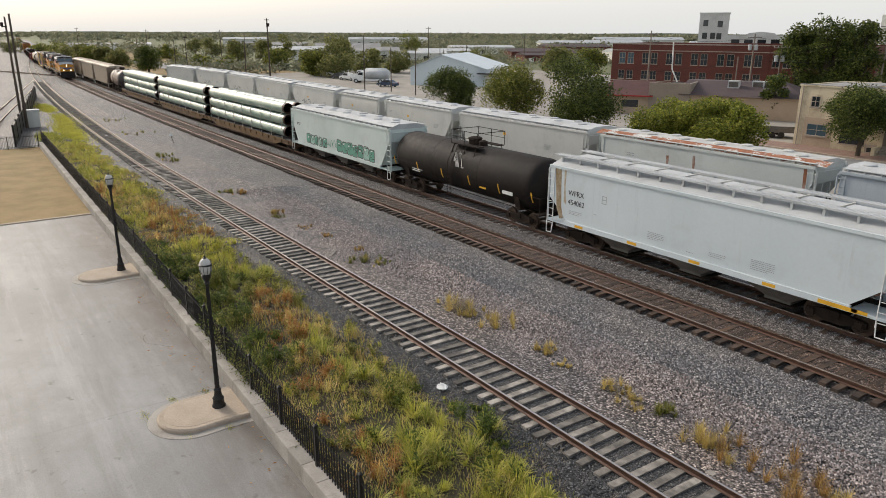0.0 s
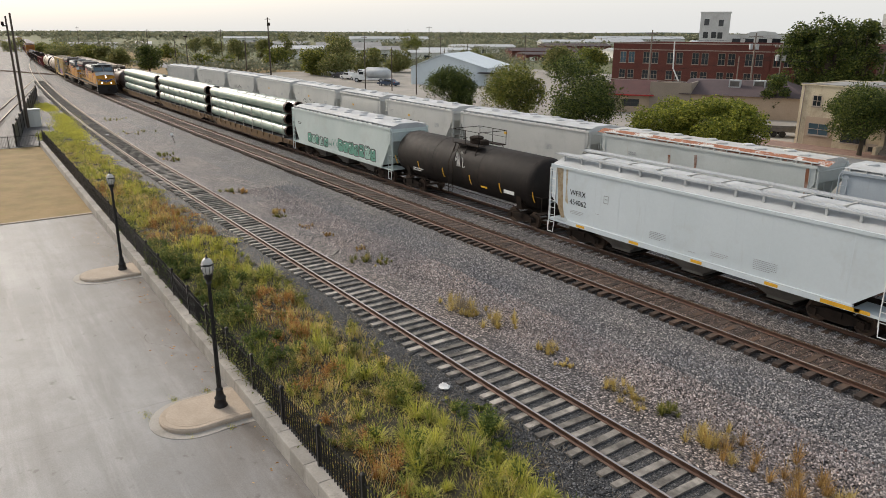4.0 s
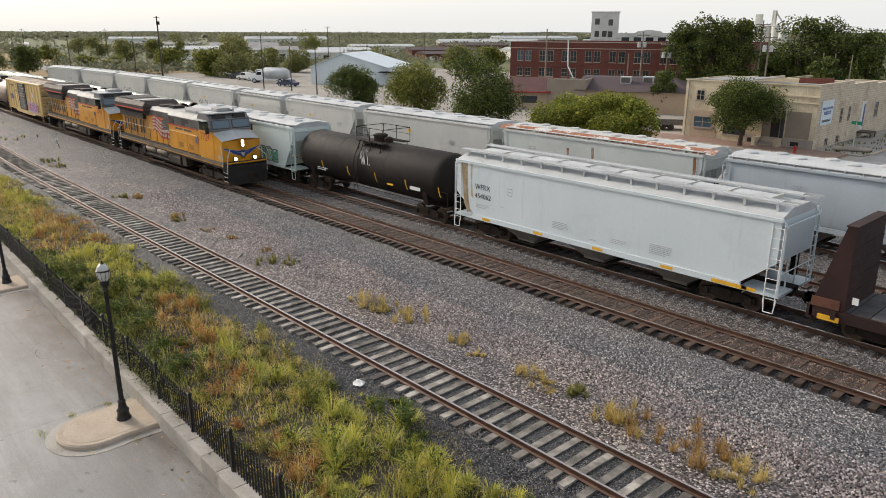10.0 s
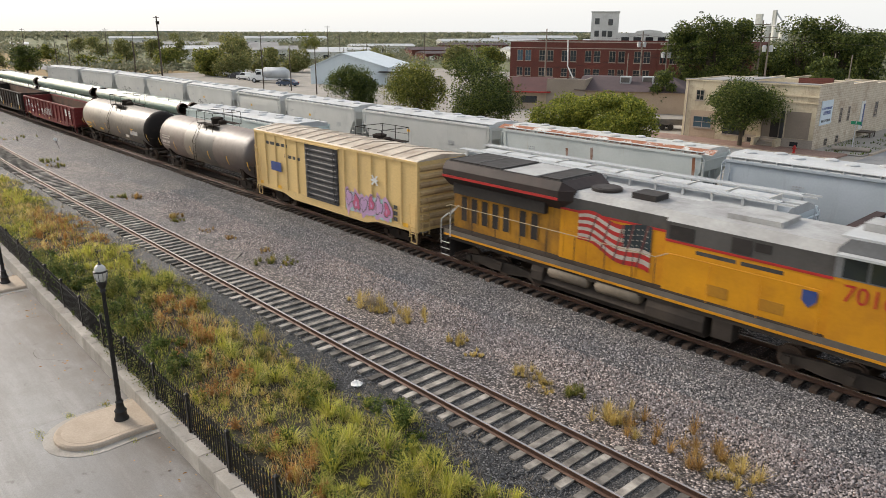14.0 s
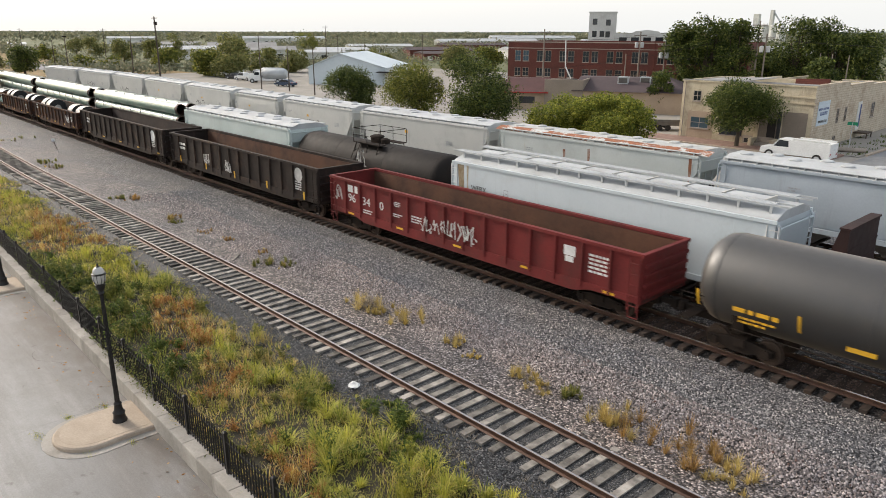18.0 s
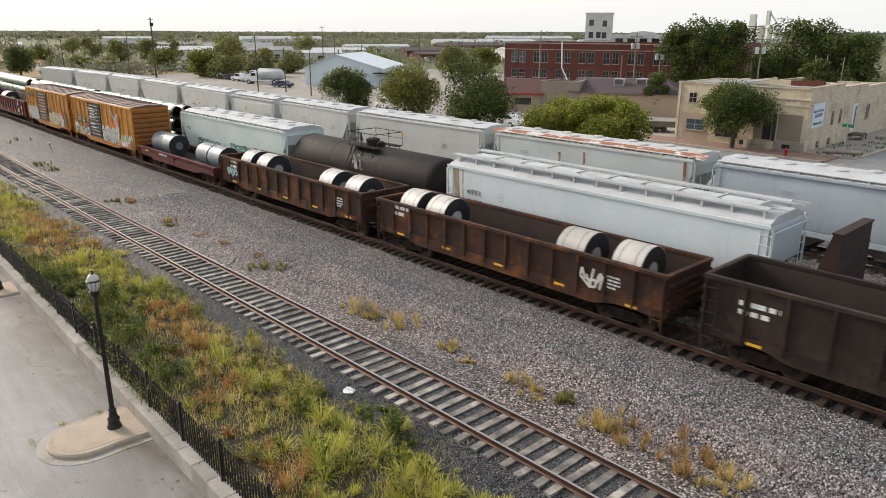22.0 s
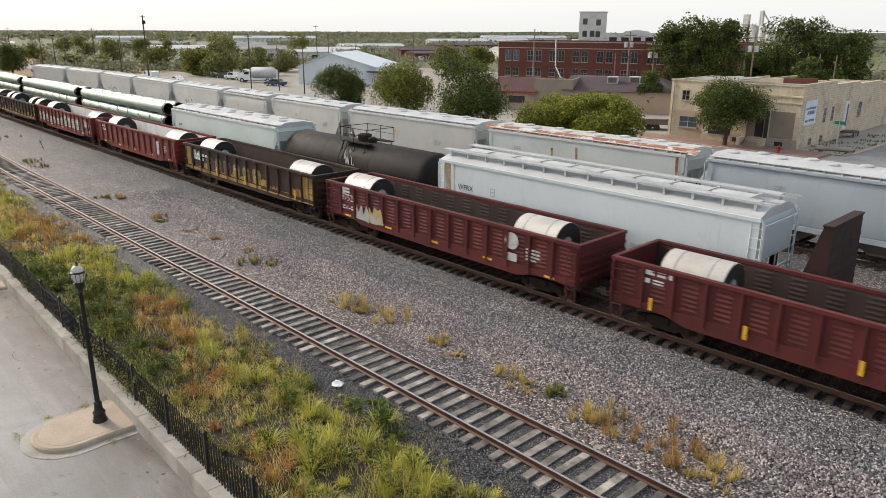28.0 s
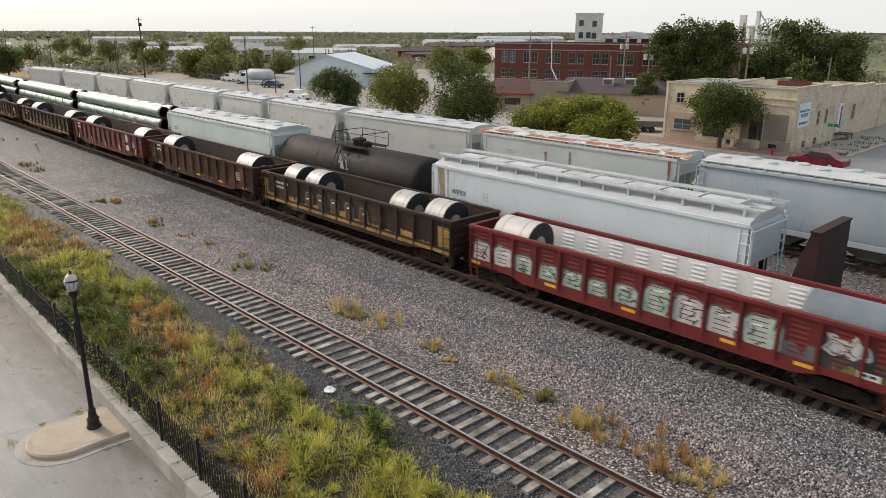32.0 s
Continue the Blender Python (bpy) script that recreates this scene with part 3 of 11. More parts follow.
M_DARKIN = surf("dark_car_inside", (0.035, 0.026, 0.023), (0.055, 0.036, 0.03), 0.85, 0, 0.6, 12)
M_WHITEIN = surf("white_liner", (0.80, 0.79, 0.77), (0.70, 0.69, 0.67), 0.7, 0, 0.6, 12, grime=((0.50, 0.46, 0.42), 0.25))
M_COIL = surf("galvanised_coil", (0.56, 0.53, 0.49), (0.44, 0.42, 0.39), 0.5, 0.12, 0.9, 18, grime=((0.34, 0.31, 0.27), 0.35), vary=0.25, bump=0.04)
M_COILGREY = surf("wrapped_grey_coil", (0.20, 0.225, 0.245), (0.14, 0.16, 0.175), 0.42, 0.25, 0.9, 18, bump=0.04)
M_COILEND = surf("dark_coil_edge", (0.03, 0.03, 0.031), (0.05, 0.05, 0.05), 0.5, 0.4, 6, 60, bump=0.3)
M_PIPE = surf("green_coated_pipe", (0.22, 0.31, 0.25), (0.17, 0.25, 0.205), 0.36, 0, 0.7, 12, grime=((0.38, 0.42, 0.35), 0.4), bump=0.03, spec=0.7, speck=0.12, ior=1.6)
M_PIPEEND = surf("dark_bare_pipe", (0.045, 0.022, 0.017), (0.075, 0.035, 0.025), 0.6, 0.3, 2, 20)
M_DECK = surf("greyed_deck_boards", (0.12, 0.115, 0.115), (0.07, 0.065, 0.065), 0.85, 0, 1.5, 20, vary=0.4)
M_FLATORANGE = surf("worn_yellow_brown_flatcar", (0.15, 0.085, 0.03), (0.10, 0.055, 0.025), 0.75, 0, 0.6, 12, grime=((0.05, 0.03, 0.02), 0.45))
M_BULKHEAD = surf("dark_maroon_bulkhead", (0.024, 0.012, 0.011), (0.036, 0.016, 0.014), 0.8, 0, 0.6, 12, streak=((0.075, 0.035, 0.024), 0.25))
M_WORNRUST = surf("rubbed_rust", (0.15, 0.06, 0.035), (0.09, 0.04, 0.028), 0.8, 0, 2, 14)
M_GRAF_GREEN = surf("green_spray_paint", (0.10, 0.28, 0.21), (0.16, 0.36, 0.28), 0.6, 0, 2, 20)
M_GRAF_WHITE = surf("white_spray_paint", (0.58, 0.57, 0.54), (0.42, 0.41, 0.4), 0.6, 0, 3, 20)
M_GRAF_PURPLE = surf("violet_spray_paint", (0.40, 0.26, 0.44), (0.50, 0.30, 0.46), 0.6, 0, 2, 20)
M_GRAF_PINK = surf("pink_spray_paint", (0.50, 0.11, 0.20), (0.42, 0.09, 0.17), 0.6, 0, 2, 20)
M_GRAF_TEAL = surf("pale_teal_spray_paint", (0.34, 0.50, 0.46), (0.25, 0.40, 0.38), 0.6, 0, 2, 20)
M_GRAF_YELL = surf("ochre_spray_paint", (0.46, 0.36, 0.16), (0.36, 0.28, 0.12), 0.6, 0, 2, 20)
M_GRAF_ORANGE = surf("orange_spray_paint", (0.60, 0.13, 0.02), (0.5, 0.1, 0.02), 0.6, 0, 2, 20)
M_LAMP = glowing("headlight_glow", (1.0, 0.84, 0.58), 4)
M_LANTERN = glassy("frosted_lantern_glass", (0.42, 0.41, 0.38), 0.25)

M_GRAF_EDGE = surf("dark_spray_edge", (0.10, 0.095, 0.10), (0.16, 0.15, 0.15), 0.6, 0, 2, 20)
M_GRAF_GREY = surf("grey_spray_haze", (0.32, 0.31, 0.30), (0.42, 0.41, 0.4), 0.6, 0, 2, 20)


# ---- the lie of the tracks ----
def bend(x):
    """How far the tracks have turned aside at x: straight past the camera, then a slight bend far off."""
    u = -80.0 - x
    if u <= 0:
        return 0.0
    return 0.077 / 520 * u * u if u < 260 else 10.01 + 0.077 * (u - 260)


def main_y(x):
    return bend(x)


def parked_y(x):
    return 3.9 + bend(x)


def hopper_y(x):
    return 15.0 + bend(x) * 0.8 + max(0.0, -50 - x) * 0.03 - 0.0017 * max(0.0, -105 - x) ** 2 if x > -170 else hopper_y(-169.9) + 0.35 * (x + 169.9)


def empty_y(x):
    return 9.3 + bend(x) * 0.9


def siding_y(x):
    s = min(max((-60 - x) / 260, 0.0), 1.0) ** 1.3
    return bend(x) - 9.5 * (1 - s)


def spur_y(x):
    return -18.6 + 0.165 * (-100 - x)


def wall_y(x):
    """The line of the retaining wall's car-park face."""
    return -16.8 - 0.018 * (x + 13)


def stations(x0, x1):
    xs = [x1]
    while xs[-1] > x0:
        xs.append(xs[-1] - (2.0 if xs[-1] > -70 else 6.0 if xs[-1] > -360 else 40.0))
    return xs[::-1]


# ---- ground ----
def sheet(name, lines, x0, x1, material, label, category, rough=0.0, kind="structure", step=None):
    """A strip of ground along the tracks; lines are (function of x, height) from the near to the far edge."""
    xs = stations(x0, x1) if step is None else list(np.arange(x0, x1 + step * 0.5, step))
    vs, fs, n = [], [], len(lines)
    for x in xs:
        for k, (fy, z) in enumerate(lines):
            lift = 0.0 if k in (0, n - 1) else rough * (noise.noise((x * 0.35, fy(x) * 0.35, 3.1)) + 0.5 * noise.noise((x * 1.3, fy(x) * 1.3, 7.7)))
            vs.append((x, fy(x), z + lift))
    for a in range(len(xs) - 1):
        for k in range(n - 1):
            i = a * n + k
            fs.append((i, i + n, i + n + 1, i + 1))
    g = Geo().add(vs, fs)
    return solid(name, g, material, label, category, kind=kind)


def off(f, d):
    return lambda x: f(x) + d


ground = Geo()
gs = [-4600, -1500, -600, -250, -100, 100, 300, 1000, 4600]
ground.add([(x, y, -1.0) for x in gs for y in gs],
           [(a * 9 + b, a * 9 + b + 9, a * 9 + b + 10, a * 9 + b + 1) for a in range(8) for b in range(8)])
solid("ground", ground, M_GROUND, "flat dry and scrubby country ground reaching the horizon", "ground", kind="structure")

flat = [(off(siding_y, -2.6 + 0.5 * k), -0.40 + (0.0 if k == 0 else 0.03 * min(k, 4))) for k in range(9)]
sheet("ballast_siding", flat[:8], -320, 60, M_GRAVEL_DARK, "dark cinder gravel bed under the rusty siding", "gravel bed", 0.03)


def mid_line(k):
    return lambda x: (siding_y(x) + 0.9) * (1 - k / 10) + (main_y(x) - 2.6) * k / 10


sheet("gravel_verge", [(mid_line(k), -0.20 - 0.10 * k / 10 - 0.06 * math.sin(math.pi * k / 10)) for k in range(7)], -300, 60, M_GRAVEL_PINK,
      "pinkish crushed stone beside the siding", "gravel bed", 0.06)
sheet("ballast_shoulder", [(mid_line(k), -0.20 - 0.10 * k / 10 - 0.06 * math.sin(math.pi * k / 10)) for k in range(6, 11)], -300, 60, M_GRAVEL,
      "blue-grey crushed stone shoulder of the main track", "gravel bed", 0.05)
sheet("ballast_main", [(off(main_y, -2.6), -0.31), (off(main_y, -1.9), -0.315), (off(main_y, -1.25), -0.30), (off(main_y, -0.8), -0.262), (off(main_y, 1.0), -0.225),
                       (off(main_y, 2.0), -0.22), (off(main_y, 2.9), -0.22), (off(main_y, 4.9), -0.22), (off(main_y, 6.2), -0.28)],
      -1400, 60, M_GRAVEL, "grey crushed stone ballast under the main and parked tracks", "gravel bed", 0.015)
# dark strip that paints in the shade beside the near rail and between tie ends
sheet("main_track_edge", [(off(main_y, -1.22), -0.288), (off(main_y, -1.0), -0.268), (off(main_y, -0.80), -0.248)], -300, 50, M_GRAVEL_BLACKISH, "ballast darkened for the rail's shade along the main track's tie ends", "gravel bed", 0.012)
for name_, fy_, mat_, label_ in (("main_track_fill", main_y, M_GRAVEL_RUST, "rust-stained ballast between the main track's rails"), ("parked_track_fill", parked_y, M_GRAVEL_BLACKISH, "blackish ballast under the parked cars")):
    sheet(name_, [(off(fy_, -0.69), -0.215), (off(fy_, -0.6), -0.196), (off(fy_, -0.2), -0.19), (off(fy_, 0.2), -0.19), (off(fy_, 0.6), -0.196), (off(fy_, 0.69), -0.215)], -300, 50, mat_, label_, "gravel bed", 0.012)
sheet("yard_gravel", [(off(main_y, 6.2), -0.28), (off(main_y, 8.5), -0.3), (off(main_y, 11), -0.33), (off(hopper_y, 2.6), -0.33), (off(hopper_y, 4.0), -0.5), (off(hopper_y, 9), -0.52)],
      -1000, 60, M_GRAVEL, "grey ballast of the yard tracks behind the parked cars", "gravel bed", 0.02)
sheet("weedy_verge", [(off(wall_y, 0.25), -0.30), (lambda x: wall_y(x) * 0.6 - 12.1 * 0.4, -0.30), (lambda x: wall_y(x) * 0.25 - 12.1 * 0.75, -0.34), (off(siding_y, -2.6), -0.40)],
      -79, 60, M_SOIL, "bare soil strip overgrown with weeds beside the fence", "verge", 0.08)
sheet("weedy_verge_far", [(off(siding_y, -14.0), -0.52), (off(siding_y, -8), -0.48), (off(siding_y, -4.5), -0.42), (off(siding_y, -2.6), -0.40)],
      -320, -79, M_GRAVEL, "dark gravel and patchy grass beyond the end of the fence", "verge", 0.04)
sheet("back_yard", [(off(hopper_y, 9), -0.52), (lambda x: 33, -0.5), (lambda x: 34.5, -0.45)], -125, 90, M_YARD,
      "pale gravel yard behind the parked hopper cars", "yard", 0.03)
sheet("near_yard", [(lambda x: -60, -0.62), (lambda x: -40, -0.6), (off(siding_y, -14.0), -0.52)], -320, -79, M_YARD,
      "pale gravel ground past the lawn", "yard", 0.0)

LOT_Z = -0.55
car_park = thing("car_park", "pale worn concrete car park with dark tyre stains and joints", "pavement", kind="structure")
lot_x = [-47.3, -38.5, -29.5, -20.5, -11.5, -2.5, 6.5, 20.0]
for a, b in zip(lot_x, lot_x[1:]):
    for y0, y1 in ((None, -22.4), (-22.406, -28.5), (-28.506, -46)):
        ya, yb = (wall_y(a), wall_y(b)) if y0 is None else (y0, y0)
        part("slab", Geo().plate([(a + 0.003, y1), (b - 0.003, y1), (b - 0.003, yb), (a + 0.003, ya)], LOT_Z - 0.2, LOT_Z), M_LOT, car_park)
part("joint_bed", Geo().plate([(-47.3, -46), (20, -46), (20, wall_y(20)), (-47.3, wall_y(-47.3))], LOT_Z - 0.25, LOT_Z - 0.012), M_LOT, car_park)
rc = random.Random(8)
for x, y, a, n in ((-24.5, -17.4, 4.2, 14), (-40.5, -19.2, 1.2, 24)):
    g, p = Geo(), (x, y)
    for k in range(n):
        a += rc.uniform(-0.3, 0.3)
        q = (p[0] + 0.14 * math.cos(a), p[1] + 0.14 * math.sin(a))
        w = 0.006 * rc.uniform(0.4, 1.2)
        nx, ny = -math.sin(a) * w, math.cos(a) * w
        g.add([(p[0] - nx, p[1] - ny, LOT_Z + 0.004), (q[0] - nx, q[1] - ny, LOT_Z + 0.004), (q[0] + nx, q[1] + ny, LOT_Z + 0.004), (p[0] + nx, p[1] + ny, LOT_Z + 0.004)], [(0, 1, 2, 3)])
        p = q
    part("crack", g, M_SOIL, car_park, "dark hairline crack in the concrete")
solid("lawn", Geo().plate([(-79, -46), (-47.55, -46), (-47.55, wall_y(-47.5)), (-79, wall_y(-79))], LOT_Z - 0.25, LOT_Z + 0.03), M_LAWN,
      "parched straw-coloured lawn beside the car park", "lawn", kind="structure")
solid("lawn_edging", Geo().plate([(-47.55, -46), (-47.3, -46), (-47.3, wall_y(-47.4)), (-47.55, wall_y(-47.4))], LOT_Z - 0.25, LOT_Z + 0.05), M_KERB,
      "low concrete edging between lawn and car park", "kerb", kind="structure")


# ---- tracks ----
def rail_geo(fy, side, x0, x1, z, low, high):
    """A strip of rail section: web and foot, or the head alone."""
    outline = [(-low, -0.17), (low, -0.17), (0.02, -0.13), (0.02, -0.05), (0.036, -0.04), (0.036, -0.006), (-0.036, -0.006), (-0.036, -0.04), (-0.02, -0.05), (-0.02, -0.13)]
    if high:
        outline = [(-0.036, -0.006), (0.036, -0.006), (0.034, 0.003), (-0.034, 0.003)]
    rings = [[(x, fy(x) + side * 0.7525 + a, z + b) for a, b in outline] for x in stations(x0, x1)]
    return Geo().loft(rings)


TIE = Geo().box(-0.11, 0.11, -1.3, 1.3, -0.17, 0.0).mesh("tie")


def railway(name, fy, x0, x1, near0, near1, z, tie_mat, shine, label, pitch=0.52, skew=0.02):
    tr = thing(name, label, "railway track", "railway tracks", kind="structure")
    for side in (-1, 1):
        part("rail", rail_geo(fy, side, x0, x1, z, 0.07, False), M_RAIL, tr)
        part("railhead", rail_geo(fy, side, x0, x1, z, 0.07, True), shine, tr, "worn bright running surface")
    rng = random.Random(name)
    me = TIE.copy()
    me.materials.append(tie_mat)
    far = Geo()
    x = x0
    while x < x1:
        step = pitch if x > -180 else 2.0
        y, w = fy(x), rng.uniform(-0.06, 0.06)
        if near0 < x < near1:
            o = part("tie", me, tie_mat, tr, at=pose(x + rng.uniform(-0.03, 0.03), y + w, z - 0.172 + rng.uniform(-0.012, 0.004), 0, 0, rng.uniform(-1, 1) * skew * 57))
        elif x > -180:
            far.box(x - 0.11, x + 0.11, y - 1.3 + w, y + 1.3 + w, z - 0.33, z - 0.172)
        x += step + rng.uniform(-0.04, 0.04)
    if far.v:
        tagged(part("ties_beyond", far, tie_mat, tr), kind="stuff")
    return tr


railway("siding_track", siding_y, -315, 50, -62, 4, -0.05, M_TIE_GREY, M_SHINE_OLD, "rusty siding on greyed split wooden ties", 0.55, 0.035)
railway("main_track", main_y, -1300, 50, -55, 6, 0.0, M_TIE_DARK, M_SHINE, "main line on dark creosoted ties", 0.53)
railway("parked_track", parked_y, -600, 50, -40, 6, 0.0, M_TIE_DARK, M_SHINE, "yard track under the parked freight cars", 0.55)
railway("empty_track", empty_y, -300, 50, -12, 8, -0.05, M_TIE_DARK, M_SHINE_OLD, "empty yard track between parked rows", 0.6)
railway("hopper_track", hopper_y, -400, 50, -10, 6, -0.1, M_TIE_DARK, M_SHINE_OLD, "yard track under the grey hopper cars", 0.6)
railway("spur_track", spur_y, -188, -92, -95, -94, -0.3, M_TIE_GREY, M_SHINE, "spur leading away from the siding", 0.6)


# ---- rolling stock: every car lies along x, its front at +x, rail top at z = 0 ----
def truck(parent, x, mat=None, wheelbase=1.75, axles=2, name="truck"):
    """A bogie with side frames and wheels."""
    mat = mat or M_UNDER
    t = part(name, Geo().box(-0.18, 0.18, -1.15, 1.15, 0.45, 0.72), mat, parent, at=pose(x, 0, 0))
    half = wheelbase * (axles - 1) / 2
    for s in (-1, 1):
        y0, y1 = sorted((s * 0.92, s * 1.08))
        prof = [(-half - 0.25, 0.36), (-half - 0.22, 0.58), (-half * 0.45, 0.70), (half * 0.45, 0.70), (half + 0.22, 0.58), (half + 0.25, 0.36),
                (half - 0.2, 0.36), (half * 0.35, 0.24), (-half * 0.35, 0.24), (-half + 0.2, 0.36)]
        part("side_frame", Geo().slab(prof, y0, y1), mat, t)
        sp = Geo()
        for k in (-1, 0, 1):
            sp.rod((k * 0.13, s * 1.0, 0.3), (k * 0.13, s * 1.0, 0.62), 0.055, 8)
        part("springs", sp, mat, t)
        for a in range(axles):
            ax = -half + a * wheelbase
            part("axle_box", Geo().box(ax - 0.13, ax + 0.13, *sorted((s * 1.08, s * 1.17)), 0.32, 0.58), mat, t)
    for a in range(axles):
        ax = -half + a * wheelbase
        w = Geo()
        for s in (-1, 1):
            w.turned([(0.05, s * 0.68), (0.44, s * 0.68), (0.46, s * 0.70), (0.42, s * 0.71), (0.42, s * 0.82), (0.3, s * 0.82), (0.28, s * 0.79), (0.1, s * 0.79), (0.08, s * 0.9)], 14, (ax, 0, 0.42), "y")
        w.rod((ax, -0.7, 0.42), (ax, 0.7, 0.42), 0.08, 8)
        part("wheelset", w, M_WHEEL, t)
    return t


def coupler(parent, x, s):
    g = Geo().box(*sorted((x, x + s * 0.55)), -0.11, 0.11, 0.78, 0.98)
    g.box(*sorted((x + s * 0.42, x + s * 0.66)), -0.19, 0.16, 0.72, 1.04)
    g.path([(x + s * 0.05, 0.35, 0.8), (x + s * 0.3, 0.4, 0.45), (x + s * 0.55, 0.3, 0.5)], 0.03)
    part("coupler", g, M_UNDER, parent)


def ladder(parent, x, y, z0, z1, mat, along="x", w=0.42, n=None, name="ladder"):
    g = Geo()
    n = n or int((z1 - z0) / 0.36)
    a, b = ((x - w / 2, y), (x + w / 2, y)) if along == "x" else ((x, y - w / 2), (x, y + w / 2))
    for p in (a, b):
        g.rod((*p, z0), (*p, z1), 0.022, 6)
    for k in range(n):
        z = z0 + (k + 0.5) * (z1 - z0) / n
        g.rod((*a, z), (*b, z), 0.016, 6)
    return part(name, g, mat, parent)


def bars(parent, x, y, z, w, h, rows, mat, name="marking", seed=0, label="", gap=0.45):
    """Lines of writing too small to read, as plain bars on the side that faces -y."""
    rng = random.Random(seed + int(x * 10))
    g = Geo()
    for r in range(rows):
        zz = z - r * h
        xx = x
        while xx < x + w * (1 if r < rows - 1 else 0.7):
            ww = min(rng.uniform(0.5, 1.6) * h, x + w - xx)
            g.box(xx, xx + ww, y - 0.004, y, zz - h * (1 - gap), zz)
            xx += ww + 0.35 * h
    return tagged(part(name, g, mat, parent), label, kind="stuff")


def paint_patch(parent, x, z, w, h, y, mats, seed, letters=5, name="graffiti", label=""):
    """Sprayed bubble shapes on a side: a ragged cloud of colour, dark-edged blobs and pale flashes on them."""
    rng = random.Random(seed)
    cloud, edge, fill, fill2 = Geo(), Geo(), Geo(), Geo()
    step = w / letters

    def blob(geo, cx, cz, rx, rz, yy, wob, n=14):
        ang = [2 * math.pi * i / n for i in range(n)]
        geo.add([(cx + rx * q * math.cos(a), yy, cz + rz * q * math.sin(a)) for a, q in zip(ang, wob)], [tuple(range(n))])
    for k in range(letters):
        cx = x + (k + 0.5) * step
        ph, ph2 = rng.uniform(0, 6), rng.uniform(0, 6)
        wob = [1 + 0.2 * math.sin(3 * a + ph) + 0.16 * math.sin(5 * a + ph2) + rng.uniform(-0.1, 0.1) for a in [2 * math.pi * i / 14 for i in range(14)]]
        blob(cloud, cx, z - 0.05 * h, 0.62 * step, 0.56 * h, y - 0.003 - 0.0003 * k, [q * rng.uniform(0.9, 1.15) for q in wob])
        if rng.random() < 0.8:
            cz, rx, rz = z + rng.uniform(-0.1, 0.1) * h, step * rng.uniform(0.38, 0.55), h * rng.uniform(0.34, 0.46)
            blob(edge, cx, cz, rx, rz, y - 0.009 - 0.0003 * k, wob)
            blob(fill if (k + seed) % 2 else fill2, cx, cz, rx * 0.8, rz * 0.84, y - 0.013 - 0.0003 * k, wob)
            blob(cloud, cx + rng.uniform(-0.2, 0.2) * rx, cz - 0.2 * rz, rx * 0.22, rz * 0.3, y - 0.0185, [q * rng.uniform(0.6, 1.4) for q in wob])
    a = tagged(part(name, cloud, mats[1], parent), label, kind="stuff")
    tagged(part("graffiti_edge", edge, M_GRAF_EDGE, parent), kind="stuff")
    tagged(part("graffiti_fill", fill, mats[0], parent), kind="stuff")
    if fill2.v:
        tagged(part("graffiti_fill", fill2, mats[-1] if len(mats) > 2 else mats[0], parent), kind="stuff")
    return a


def splash(parent, x0, x1, z0, z1, y, mat, seed, label="", name="graffiti"):
    """A sprayed field of paint with a spiky upper edge."""
    rng = random.Random(seed)
    n = max(5, int((x1 - x0) / 0.22))
    top = [(x0 + (x1 - x0) * (k + rng.uniform(-0.3, 0.3)) / n, z1 - (z1 - z0) * rng.uniform(0.0, 0.5) * (k % 2 + 0.25)) for k in range(n + 1)]
    low = [(x0 + (x1 - x0) * k / n, z0 + rng.uniform(0, 0.12) * (z1 - z0)) for k in range(n + 1)]
    g = Geo()
    for k in range(n):
        g.add([(low[k][0], y, low[k][1]), (low[k + 1][0], y, low[k + 1][1]), (top[k + 1][0], y, top[k + 1][1]), (top[k][0], y, top[k][1])], [(0, 1, 2, 3)])
    return part(name, g, mat, parent, label)


def scrawl(parent, x, z, w, h, y, mat, seed, n=7, name="graffiti", label="", r=0.02):
    """Thin sprayed loops and strokes."""
    rng = random.Random(seed)
    g = Geo()
    for k in range(n):
        cx = x + w * (k + 0.5) / n
        pts = [(cx + rng.uniform(-0.8, 0.8) * w / n, y - 0.004, z + rng.uniform(-0.5, 0.5) * h) for _ in range(5)]
        for p, q in zip(pts, pts[1:]):
            d = Vector((q[0] - p[0], 0, q[2] - p[2]))
            if d.length < 0.02:
                continue
            o = Vector((-d.z, 0, d.x)).normalized() * r
            g.add([(p[0] - o.x, y - 0.004, p[2] - o.z), (q[0] - o.x, y - 0.004, q[2] - o.z), (q[0] + o.x, y - 0.004, q[2] + o.z), (p[0] + o.x, y - 0.004, p[2] + o.z)], [(0, 1, 2, 3)])
    return tagged(part(name, g, mat, parent), label, kind="stuff")


